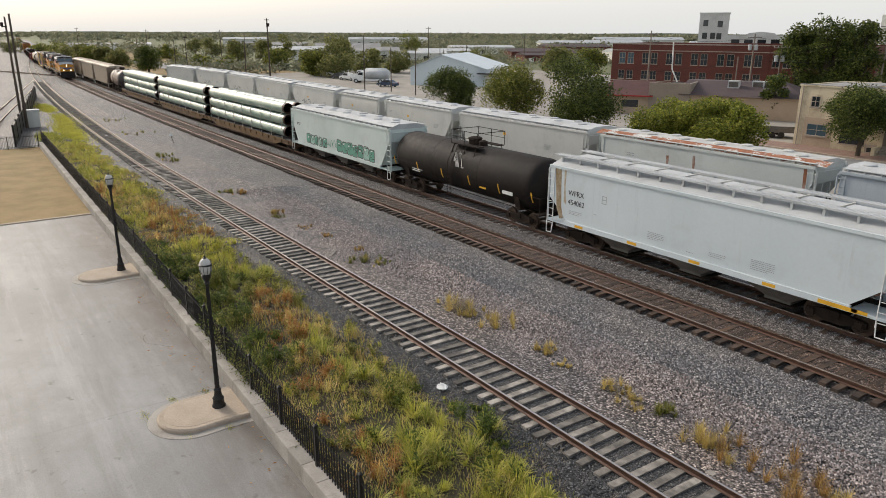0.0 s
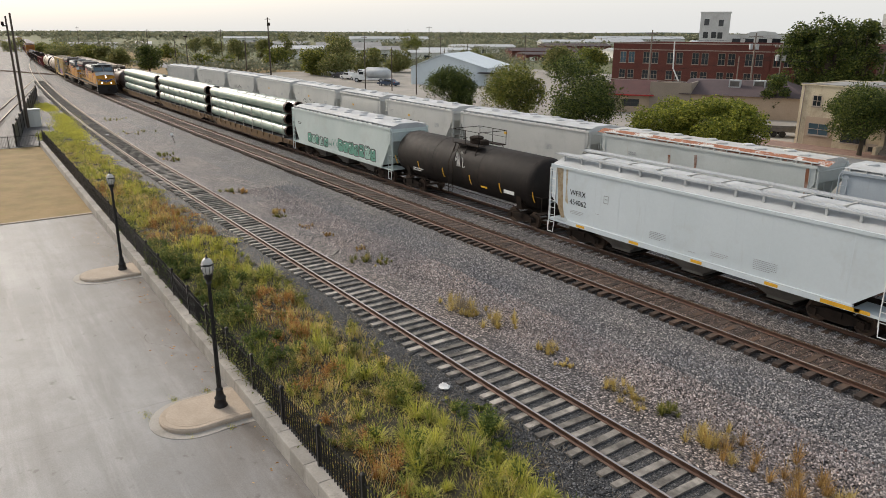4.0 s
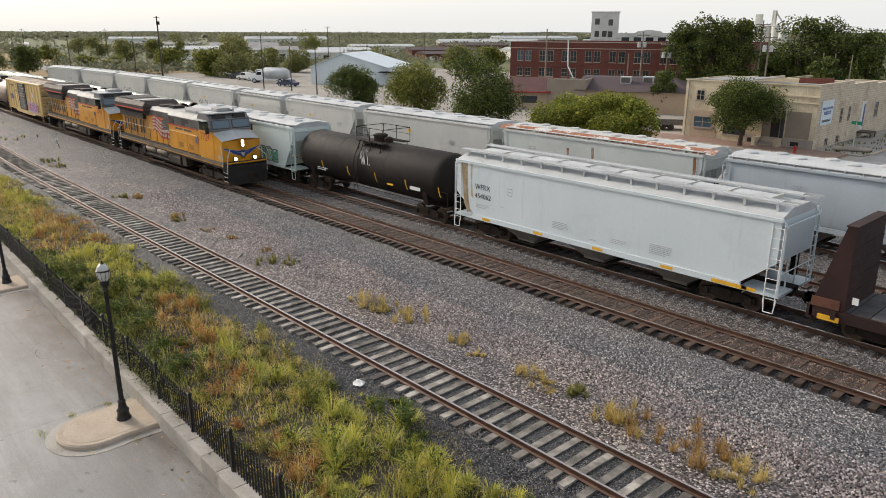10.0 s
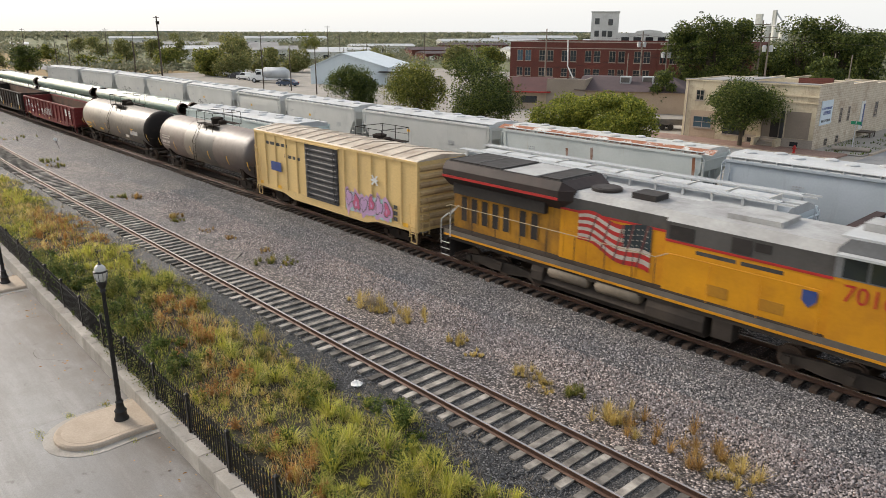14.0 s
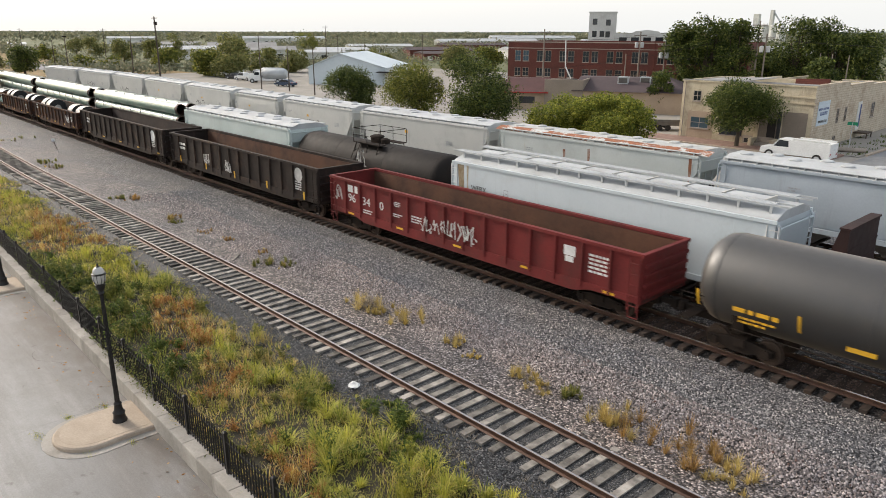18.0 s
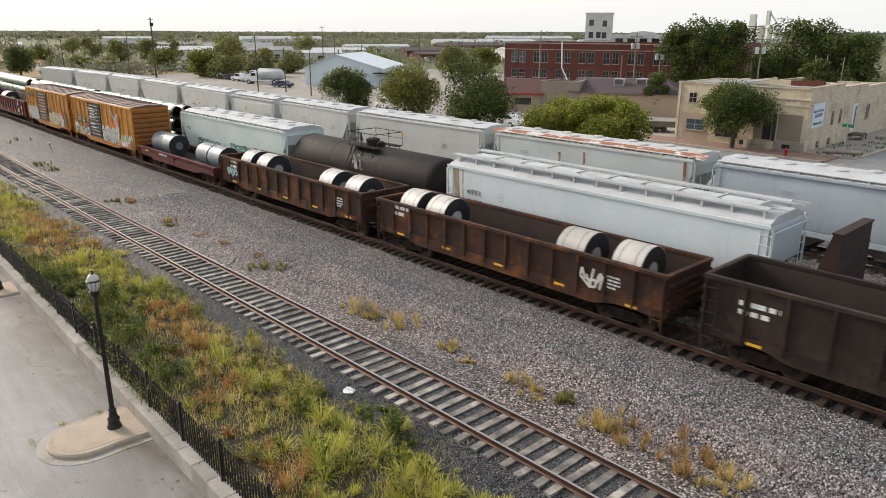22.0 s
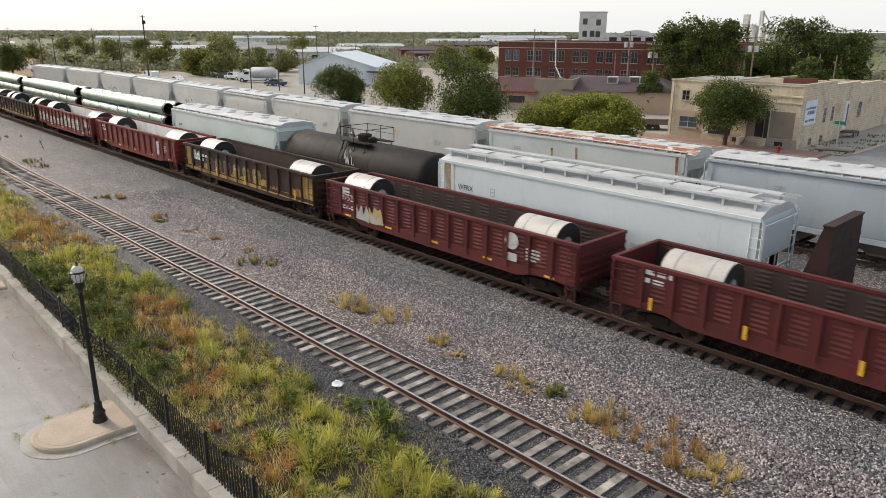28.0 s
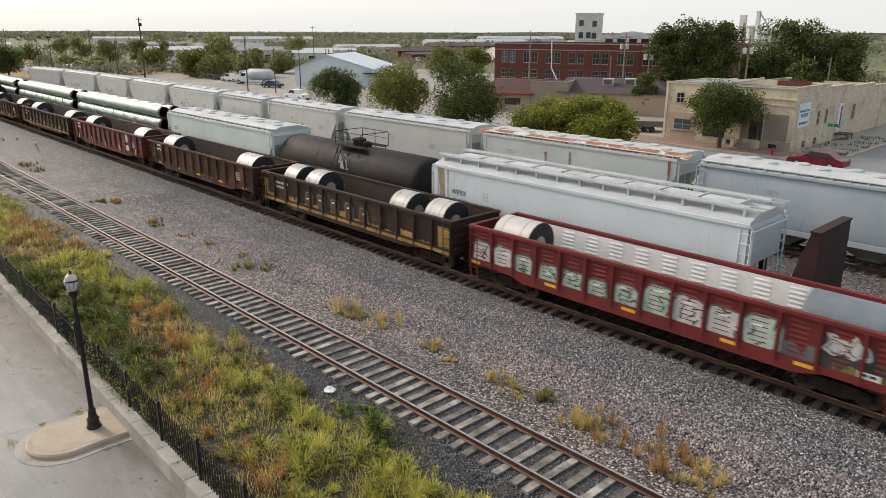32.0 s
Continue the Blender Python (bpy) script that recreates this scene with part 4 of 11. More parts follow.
def hopper_car(name, L, label, mat, roof_mat, group, board=True, bays=3, curved=False, hatch_mat=None, top=4.0, cut=True):
    c = thing(name, label, "freight car", group)
    H = L / 2
    side, low, eave = 1.55, 1.15, top - 0.1
    # body sides lean a little and are cut away at the lower ends
    nose = H - 0.22
    hip, run = (2.3, 1.3) if board else (3.05, 1.15)
    prof = [(-nose, eave), (-nose, hip), (-nose + run, low + 0.1), (nose - run, low + 0.1), (nose, hip), (nose, eave)] if cut else \
        [(-nose, eave), (-nose, low), (nose, low), (nose, eave)]
    body = Geo()
    if curved:
        rings = []
        for x in (-nose, nose):
            rings.append([(x, sy * (side - 0.13 * (1 - math.sin(a))), low + 0.1 + (eave - low - 0.1) * (0.5 - 0.5 * math.cos(a))) for sy, aa in ((-1, range(0, 7)), (1, range(6, -1, -1))) for a in [math.pi * k / 6 for k in aa]])
        body.loft(rings)
    else:
        body.slab(prof, -side, side)
    part("body", body, mat, c, smooth=curved)
    n = max(3, int(L / 1.55))
    for s in (-1, 1):
        if board and s < 0:
            for k in range(1, n):
                x = -nose + 2 * nose * k / n
                part("seam", Geo().box(x - 0.02, x + 0.02, *sorted((s * side, s * (side + 0.003))), low + 0.2, eave - 0.05), mat, c)
        part("top_chord", Geo().box(-nose - 0.05, nose + 0.05, *sorted((s * (side - 0.03), s * (side + 0.06))), eave - 0.05, eave + 0.08), mat, c)
        part("side_sill", Geo().box(-nose + 1.2, nose - 1.2, *sorted((s * (side - 0.06), s * (side + 0.05))), low - 0.12, low + 0.12), mat, c)
    # roof
    roof = [(-1.56, eave), (-1.45, eave + 0.12), (-0.75, eave + 0.36), (0.75, eave + 0.36), (1.45, eave + 0.12), (1.56, eave)]
    part("roof", Geo().prism(roof, -nose, nose), roof_mat, c)
    lid = hatch_mat or roof_mat
    if board:
        xx = -nose + 0.7
        while xx < nose - 1.2:
            w = 1.62
            part("hatch", Geo().loft([[(xx + i, y, eave + 0.36 + z) for i, y in ((0.02, -0.34 * q), (w - 0.04, -0.34 * q), (w - 0.04, 0.34 * q), (0.02, 0.34 * q))] for z, q in ((0.0, 1.15), (0.12, 1.1), (0.17, 0.9))]), lid, c)
            part("hatch_clamp", Geo().box(xx + w - 0.05, xx + w + 0.02, -0.5, 0.5, eave + 0.36, eave + 0.56), M_RAILING, c)
            xx += w + 0.06
        for s in (-1, 1):
            rb = Geo()
            y0, y1 = sorted((s * 0.72, s * 1.18))
            for k in range(int(2 * nose / 0.12)):
                rb.box(-nose - 0.2 + k * 0.12, -nose - 0.2 + k * 0.12 + 0.09, y0, y1, eave + 0.53, eave + 0.56)
            for y in (y0, y1):
                rb.box(-nose - 0.3, nose + 0.3, y - 0.015, y + 0.015, eave + 0.5, eave + 0.57)
            part("running_board", rb, M_ROOFW, c)
            for k in range(14):
                x = -nose + 0.4 + k * (2 * nose - 0.8) / 13
                part("board_bracket", Geo().box(x - 0.05, x + 0.05, *sorted((s * 1.1, s * 1.17)), eave + 0.16, eave + 0.52), M_ROOFW, c)
    else:
        k = 0
        xx = -nose + 0.8
        while xx < nose - 0.8:
            part("hatch", Geo().turned([(0.33, eave + 0.36), (0.33, eave + 0.41), (0.24, eave + 0.45)], 12, (xx, (0.42 if k % 2 else -0.42), 0)), lid, c)
            xx += 1.25
            k += 1
        for s in (-1, 1):
            tr = Geo()
            tr.box(-nose, nose, *sorted((s * 1.28, s * 1.5)), eave + 0.2, eave + 0.235)
            for k in range(n * 2):
                x = -nose + 0.3 + k * (2 * nose - 0.6) / (n * 2 - 1)
                tr.box(x - 0.03, x + 0.03, *sorted((s * 1.2, s * 1.52)), eave + 0.06, eave + 0.2)
            part("running_board", tr, roof_mat, c)
    # hoppers below
    for k in range(bays):
        x = -nose + 2.2 + (2 * nose - 4.4) * (k + 0.5) / bays
        w = (2 * nose - 4.4) / bays * 0.42
        rings = [[(x + i * w * q, j * 1.35 * r, z) for i, j in ((-1, -1), (1, -1), (1, 1), (-1, 1))] for z, q, r in ((low, 1.0, 1.0), (0.42, 0.32, 0.62), (0.3, 0.32, 0.62))]
        part("hopper_chute", Geo().loft(rings), M_UNDERGREY, c)
        part("outlet_gate", Geo().box(x - w * 0.45, x + w * 0.45, -1.0, 1.0, 0.24, 0.3), M_UNDER, c)
    part("centre_sill", Geo().box(-H, H, -0.28, 0.28, 0.78, 1.12), M_UNDER, c)
    for s in (-1, 1):
        slope = [(s * (nose - 0.1), hip + 0.1), (s * (nose - run - 0.6), 1.2), (s * (nose - run - 0.6), 1.1), (s * (nose - 0.02), hip)]
        part("slope_sheet", Geo().slab(slope if s > 0 else slope[::-1], -1.4, 1.4), M_UNDERGREY if board else M_UNDER, c)
        part("end_platform", Geo().box(*sorted((s * (nose - 1.3), s * H)), -1.5, 1.5, 1.0, 1.1), mat, c)
        posts = Geo()
        for y in (-1.48, 1.48):
            posts.rod((s * (H - 0.06), y, 1.05), (s * (H - 0.06), y, eave - 0.2), 0.045, 6)
            posts.rod((s * (H - 0.06), y, eave - 0.2), (s * (nose - 0.02), y, eave + 0.05), 0.045, 6)
        posts.rod((s * (H - 0.06), -1.48, eave - 0.2), (s * (H - 0.06), 1.48, eave - 0.2), 0.035, 6)
        posts.rod((s * (H - 0.06), -1.48, 1.9), (s * (H - 0.06), 1.48, 1.9), 0.025, 6)
        for y in (-0.4, 0.4):
            posts.rod((s * (H - 0.25), y, 1.1), (s * (nose - 0.05), y, eave - 0.1), 0.035, 6)
        part("end_frame", posts, mat, c)
        ladder(c, s * (H - 0.3), -1.56, 0.75, eave - 0.1, M_WHITE if board else mat)
        ladder(c, s * (H - 0.02), 1.2, 1.1, eave, mat, along="y")
        st = Geo().path([(s * (H - 0.5), -1.56, 0.95), (s * (H - 0.45), -1.58, 0.42), (s * (H - 0.1), -1.58, 0.42), (s * (H - 0.05), -1.56, 0.95)], 0.022)
        part("step", st, M_WHITE, c)
        part("brake_rod", Geo().rod((s * (H - 0.5), 0.9, 1.3), (s * (H - 0.5), 0.9, 2.2), 0.15, 8), M_UNDER, c)
        truck(c, s * (H - 2.1))
        coupler(c, s * H, s)
    return c


def tank_car(name, L, label, mat, group, R=1.5, zc=2.35, end_mat=None, stripes=True):
    c = thing(name, label, "tank car", group)
    H = L / 2 - 0.35
    prof = [(0.02, -H), (R * 0.5, -H + 0.08), (R * 0.82, -H + 0.28), (R * 0.96, -H + 0.55), (R, -H + 0.85), (R, -H * 0.33), (R, H * 0.33), (R, H - 0.85), (R * 0.96, H - 0.55), (R * 0.82, H - 0.28), (R * 0.5, H - 0.08), (0.02, H)]
    part("tank", Geo().turned(prof, 40, (0, 0, zc), "x"), mat, c, smooth=True)
    for x in (-H + 0.9, -H * 0.35, H * 0.3, H - 0.9):
        part("weld_band", Geo().turned([(R, x - 0.02), (R + 0.008, x - 0.015), (R + 0.008, x + 0.015), (R, x + 0.02)], 40, (0, 0, zc), "x"), mat, c)
    # dark skin on the front end only, painting in the shade there
    if end_mat:
        part("dark_end", Geo().turned([(0.02, H + 0.004), (R * 0.5, H - 0.075), (R * 0.82, H - 0.275), (R * 0.965, H - 0.545), (R + 0.004, H - 0.85)], 40, (0, 0, zc), "x"), end_mat, c, smooth=True)
    top = zc + R
    part("manway", Geo().turned([(0.42, top - 0.1), (0.42, top + 0.28), (0.45, top + 0.3), (0.45, top + 0.36), (0.3, top + 0.42)], 16, (0.15, 0, 0)), M_UNDER, c)
    part("valve_box", Geo().turned([(0.28, top - 0.1), (0.28, top + 0.22), (0.12, top + 0.3)], 12, (0.95, 0, 0)), M_UNDER, c)
    plat = Geo().box(-0.9, 1.7, -1.05, -0.55, top - 0.02, top + 0.03).box(-0.9, 1.7, 0.55, 1.05, top - 0.02, top + 0.03)
    for x in (-0.7, 0.5, 1.5):
        plat.rod((x, -0.95, top), (x, -1.2, zc + 0.8), 0.025, 6)
        plat.rod((x, 0.95, top), (x, 1.2, zc + 0.8), 0.025, 6)
    part("platform", plat, M_UNDER, c)
    rl = Geo()
    for y in (-1.05, 1.05):
        for x in (-0.9, 0.4, 1.7):
            rl.rod((x, y, top), (x, y, top + 0.85), 0.02, 6)
        rl.rod((-0.9, y, top + 0.85), (1.7, y, top + 0.85), 0.02, 6)
        rl.rod((-0.9, y, top + 0.45), (1.7, y, top + 0.45), 0.015, 6)
    for x in (-0.9, 1.7):
        rl.rod((x, -1.05, top + 0.85), (x, 1.05, top + 0.85), 0.02, 6)
    part("platform_railing", rl, M_UNDER, c)
    lad = [(-0.55, -R - 0.12), (-0.15, -R - 0.12)]
    g = Geo()
    for x, y in lad:
        g.path([(x, y, 0.8), (x, y, zc + 0.4), (x, -1.05, top + 0.05)], 0.02)
    for k in range(9):
        g.rod((-0.55, -R - 0.12, 0.9 + k * 0.24), (-0.15, -R - 0.12, 0.9 + k * 0.24), 0.015, 6)
    part("ladder", g, M_UNDER, c)
    for s in (-1, 1):
        part("end_sill", Geo().box(*sorted((s * (H - 2.6), s * (L / 2))), -0.3, 0.3, 0.72, 1.1), M_UNDER, c)
        part("end_platform", Geo().box(*sorted((s * (H - 0.1), s * (L / 2 - 0.02))), -1.45, 1.45, 1.0, 1.06), M_UNDER, c)
        sad = [(-1.2, 0.95), (1.2, 0.95), (1.35, 1.7), (1.0, 1.35), (0, 1.0), (-1.0, 1.35), (-1.35, 1.7)]
        part("saddle", Geo().prism(sad, *sorted((s * (H - 1.9), s * (H - 1.5)))), M_UNDER, c)
        er = Geo()
        for y in (-1.4, 1.4):
            er.rod((s * (L / 2 - 0.06), y, 1.05), (s * (L / 2 - 0.06), y, 1.95), 0.02, 6)
            er.rod((s * (L / 2 - 0.06), y, 1.95), (s * (H - 1.6), y, 1.95), 0.02, 6)
        er.rod((s * (L / 2 - 0.06), -1.4, 1.95), (s * (L / 2 - 0.06), 1.4, 1.95), 0.02, 6)
        part("end_railing", er, M_UNDER, c)
        truck(c, s * (H - 1.75))
        coupler(c, s * L / 2, s)
    part("bottom_rail", Geo().rod((-H + 1.5, -1.35, 1.1), (H - 1.5, -1.35, 1.1), 0.022, 6), M_UNDER, c)
    if stripes:
        for k in range(6):
            x = -H + 0.35 + k * (2 * H - 0.7) / 5
            rr = R + 0.006 if 0 < k < 5 else R + 0.012
            zz = [zc - 0.15 - 0.1 * j for j in range(7)]
            pts = []
            for z in zz:
                y = -math.sqrt(max(rr * rr - (z - zc) ** 2, 0))
                pts.append((y, z))
            g = Geo()
            for (ya, za), (yb, zb) in zip(pts, pts[1:]):
                g.add([(x - 0.05, ya, za), (x + 0.05, ya, za), (x + 0.05, yb, zb), (x - 0.05, yb, zb)], [(0, 1, 2, 3)])
            part("reflector", g, M_YPLATE, c)
    return c


def gondola(name, L, label, mat, inside, group, top=2.75, ribs=13, louvres=False, floor=1.15, far=False):
    c = thing(name, label, "gondola car", group)
    H = L / 2
    for s in (-1, 1):
        part("side", Geo().box(-H, H, *sorted((s * 1.45, s * 1.5)), 1.0, top), mat, c)
        part("side_liner", Geo().box(-H + 0.06, H - 0.06, *sorted((s * 1.40, s * 1.446)), floor, top - 0.06), inside, c)
        part("top_rail", Geo().box(-H - 0.03, H + 0.03, *sorted((s * 1.40, s * 1.60)), top - 0.02, top + 0.1), mat, c)
        sill = [(-H, 1.25), (-H, 1.0), (-H + 2.2, 1.0), (-H + 3.0, 0.78), (H - 3.0, 0.78), (H - 2.2, 1.0), (H, 1.0), (H, 1.25)]
        part("side_sill", Geo().slab(sill, *sorted((s * 1.5, s * 1.56))), mat, c)
        for k in range(ribs + 1):
            x = -H + 0.08 + k * (2 * H - 0.16) / ribs
            w = 0.075
            part("rib", Geo().loft([[(x + i * w, s * y, z) for i, y in ((-1, 1.5), (-0.6, 1.6), (0.6, 1.6), (1, 1.5))] for z in (1.0, top - 0.02)]), mat, c)
        if louvres:
            for k in range(ribs):
                x0 = -H + 0.08 + (k + 0.27) * (2 * H - 0.16) / ribs
                x1 = x0 + 0.46 * (2 * H - 0.16) / ribs
                g = Geo()
                for j in range(7):
                    z = 1.38 + j * 0.165
                    g.loft([[(x, s * y, zz) for y, zz in ((1.5, z + 0.075), (1.53, z + 0.01), (1.5, z))] for x in (x0, x1)])
                    g.loft([[(x, s * y, zz) for y, zz in ((1.40, z + 0.075), (1.375, z + 0.01), (1.40, z))] for x in (x0, x1)])
                part("corrugation", g, inside if s > 0 else mat, c)
    part("floor", Geo().box(-H, H, -1.45, 1.45, floor - 0.12, floor), M_DARKIN, c)
    for s in (-1, 1):
        part("end_wall", Geo().box(*sorted((s * (H - 0.06), s * H)), -1.45, 1.45, 1.0, top), mat, c)
        part("end_rail", Geo().box(*sorted((s * (H - 0.12), s * (H + 0.05))), -1.5, 1.5, top - 0.02, top + 0.1), mat, c)
        for k in range(0 if far else 4):
            z = 1.25 + k * (top - 1.3) / 4
            part("end_rib", Geo().box(*sorted((s * H, s * (H + 0.1))), -1.45, 1.45, z, z + 0.12), mat, c)
        ladder(c, s * (H - 0.3), -1.62, 0.7, top - 0.1, mat)
        part("step", Geo().path([(s * (H - 0.5), -1.52, 1.0), (s * (H - 0.5), -1.54, 0.42), (s * (H - 0.1), -1.54, 0.42), (s * (H - 0.1), -1.52, 1.0)], 0.022), mat, c)
        truck(c, s * (H - 2.0))
        coupler(c, s * H, s)
    part("centre_sill", Geo().box(-H, H, -0.3, 0.3, 0.72, floor - 0.1), M_UNDER, c)
    for k in range(0 if far else 5):
        x = -H + 3.4 + k * (2 * H - 6.8) / 4
        part("crossbearer", Geo().box(x - 0.08, x + 0.08, -1.4, 1.4, 0.8, floor - 0.1), M_UNDER, c)
    return c


def boxcar(name, L, label, mat, end_mat, roof_mat, door_mat, group, top=4.45, door=(-0.9, 2.3), post_mat=None):
    c = thing(name, label, "boxcar", group)
    H = L / 2
    part("body", Geo().box(-H, H, -1.5, 1.5, 1.05, top), mat, c)
    rf = [(-1.56, top), (-1.5, top + 0.06), (0, top + 0.24), (1.5, top + 0.06), (1.56, top)]
    part("roof", Geo().prism(rf, -H - 0.04, H + 0.04), roof_mat, c)
    for k in range(int(L / 1.1)):
        x = -H + 0.4 + k * 1.1
        part("roof_rib", Geo().loft([[(x + i, y, z) for i in (-0.05, 0.05)] + [(x + i, y, z + 0.04) for i in (0.05, -0.05)] for y, z in ((-1.5, top + 0.06), (0, top + 0.24), (1.5, top + 0.06))]), roof_mat, c)
    for s in (-1, 1):
        part("side_sill", Geo().slab([(-H, 1.2), (-H, 1.0), (-H + 3.2, 0.95), (-H + 4.2, 0.72), (H - 4.2, 0.72), (H - 3.2, 0.95), (H, 1.0), (H, 1.2)], *sorted((s * 1.5, s * 1.54))), mat, c)
        part("top_chord", Geo().box(-H, H, *sorted((s * 1.5, s * 1.58)), top - 0.12, top), post_mat or mat, c)
        n = int(L / 1.2)
        for k in range(n + 1):
            x = -H + 0.06 + k * (2 * H - 0.12) / n
            if s < 0 and door[0] - 0.15 < x < door[1] + 0.15:
                continue
            part("side_post", Geo().loft([[(x + i * 0.07, s * y, z) for i, y in ((-1, 1.5), (-0.6, 1.57), (0.6, 1.57), (1, 1.5))] for z in (1.1, top - 0.1)]), post_mat or mat, c)
        d = part("door", Geo().box(door[0], door[1], *sorted((s * 1.51, s * 1.575)), 1.15, top - 0.16), door_mat, c)
        for k in range(9):
            z = 1.3 + k * (top - 1.6) / 9
            part("door_corrugation", Geo().loft([[(x, s * y, z + zz) for y, zz in ((1.575, 0), (1.61, 0.05), (1.61, 0.13), (1.575, 0.18))] for x in (door[0] + 0.06, door[1] - 0.06)]), door_mat, d)
        g = Geo()
        for x in (door[0] + 0.3, door[1] - 0.3):
            g.rod((x, s * 1.64, 1.2), (x, s * 1.64, top - 0.2), 0.025, 6)
        part("door_bar", g, door_mat, d)
        part("door_track", Geo().box(door[0] - 2.2, door[1] + 0.2, *sorted((s * 1.58, s * 1.63)), top - 0.2, top - 0.12), mat, c)
    for s in (-1, 1):
        for k in range(8):
            z = 1.2 + k * (top - 1.3) / 8
            part("end_corrugation", Geo().loft([[(s * (H + xx), y, z + zz) for xx, zz in ((0, 0), (0.09, 0.08), (0.09, 0.2), (0, 0.29))] for y in (-1.42, 1.42)]), end_mat, c)
        ladder(c, s * (H - 0.3), -1.62, 0.75, top - 0.9 if s < 0 else 2.4, mat)
        ladder(c, s * (H + 0.14), -1.15, 0.9, 2.4, mat, along="y")
        part("step", Geo().path([(s * (H - 0.5), -1.52, 1.0), (s * (H - 0.5), -1.54, 0.45), (s * (H - 0.1), -1.54, 0.45), (s * (H - 0.1), -1.52, 1.0)], 0.022), mat, c)
        truck(c, s * (H - 2.1))
        coupler(c, s * H, s)
    part("centre_sill", Geo().box(-H, H, -0.3, 0.3, 0.72, 1.05), M_UNDER, c)
    return c


def coil(x, r, w, mat, z, label, group, axis="x", slope=0.0):
    """A steel coil lying with its axis along the car."""
    c = thing("steel_coil", label, "steel coil", group, at=pose(x, 0, z))
    part("coil_body", Geo().turned([(r * 0.42, -w / 2 + 0.02), (r, -w / 2 + 0.0), (r, w / 2), (r * 0.42, w / 2 - 0.02)], 36, (0, 0, r), axis), mat, c, smooth=True)
    for u in (-0.28, 0.26):
        part("band", Geo().turned([(r, u * w - 0.02), (r + 0.006, u * w - 0.018), (r + 0.006, u * w + 0.018), (r, u * w + 0.02)], 36, (0, 0, r), axis), M_COILGREY, c, "dark steel strap")
    for s in (-1, 1):
        part("edge", Geo().turned([(r * 0.36, s * (w / 2 - 0.03)), (r * 0.36, s * (w / 2 + 0.004)), (r * 0.985, s * (w / 2 + 0.004)), (r * 0.985, s * (w / 2 - 0.03))], 36, (0, 0, r), axis), M_COILEND, c)
    return c


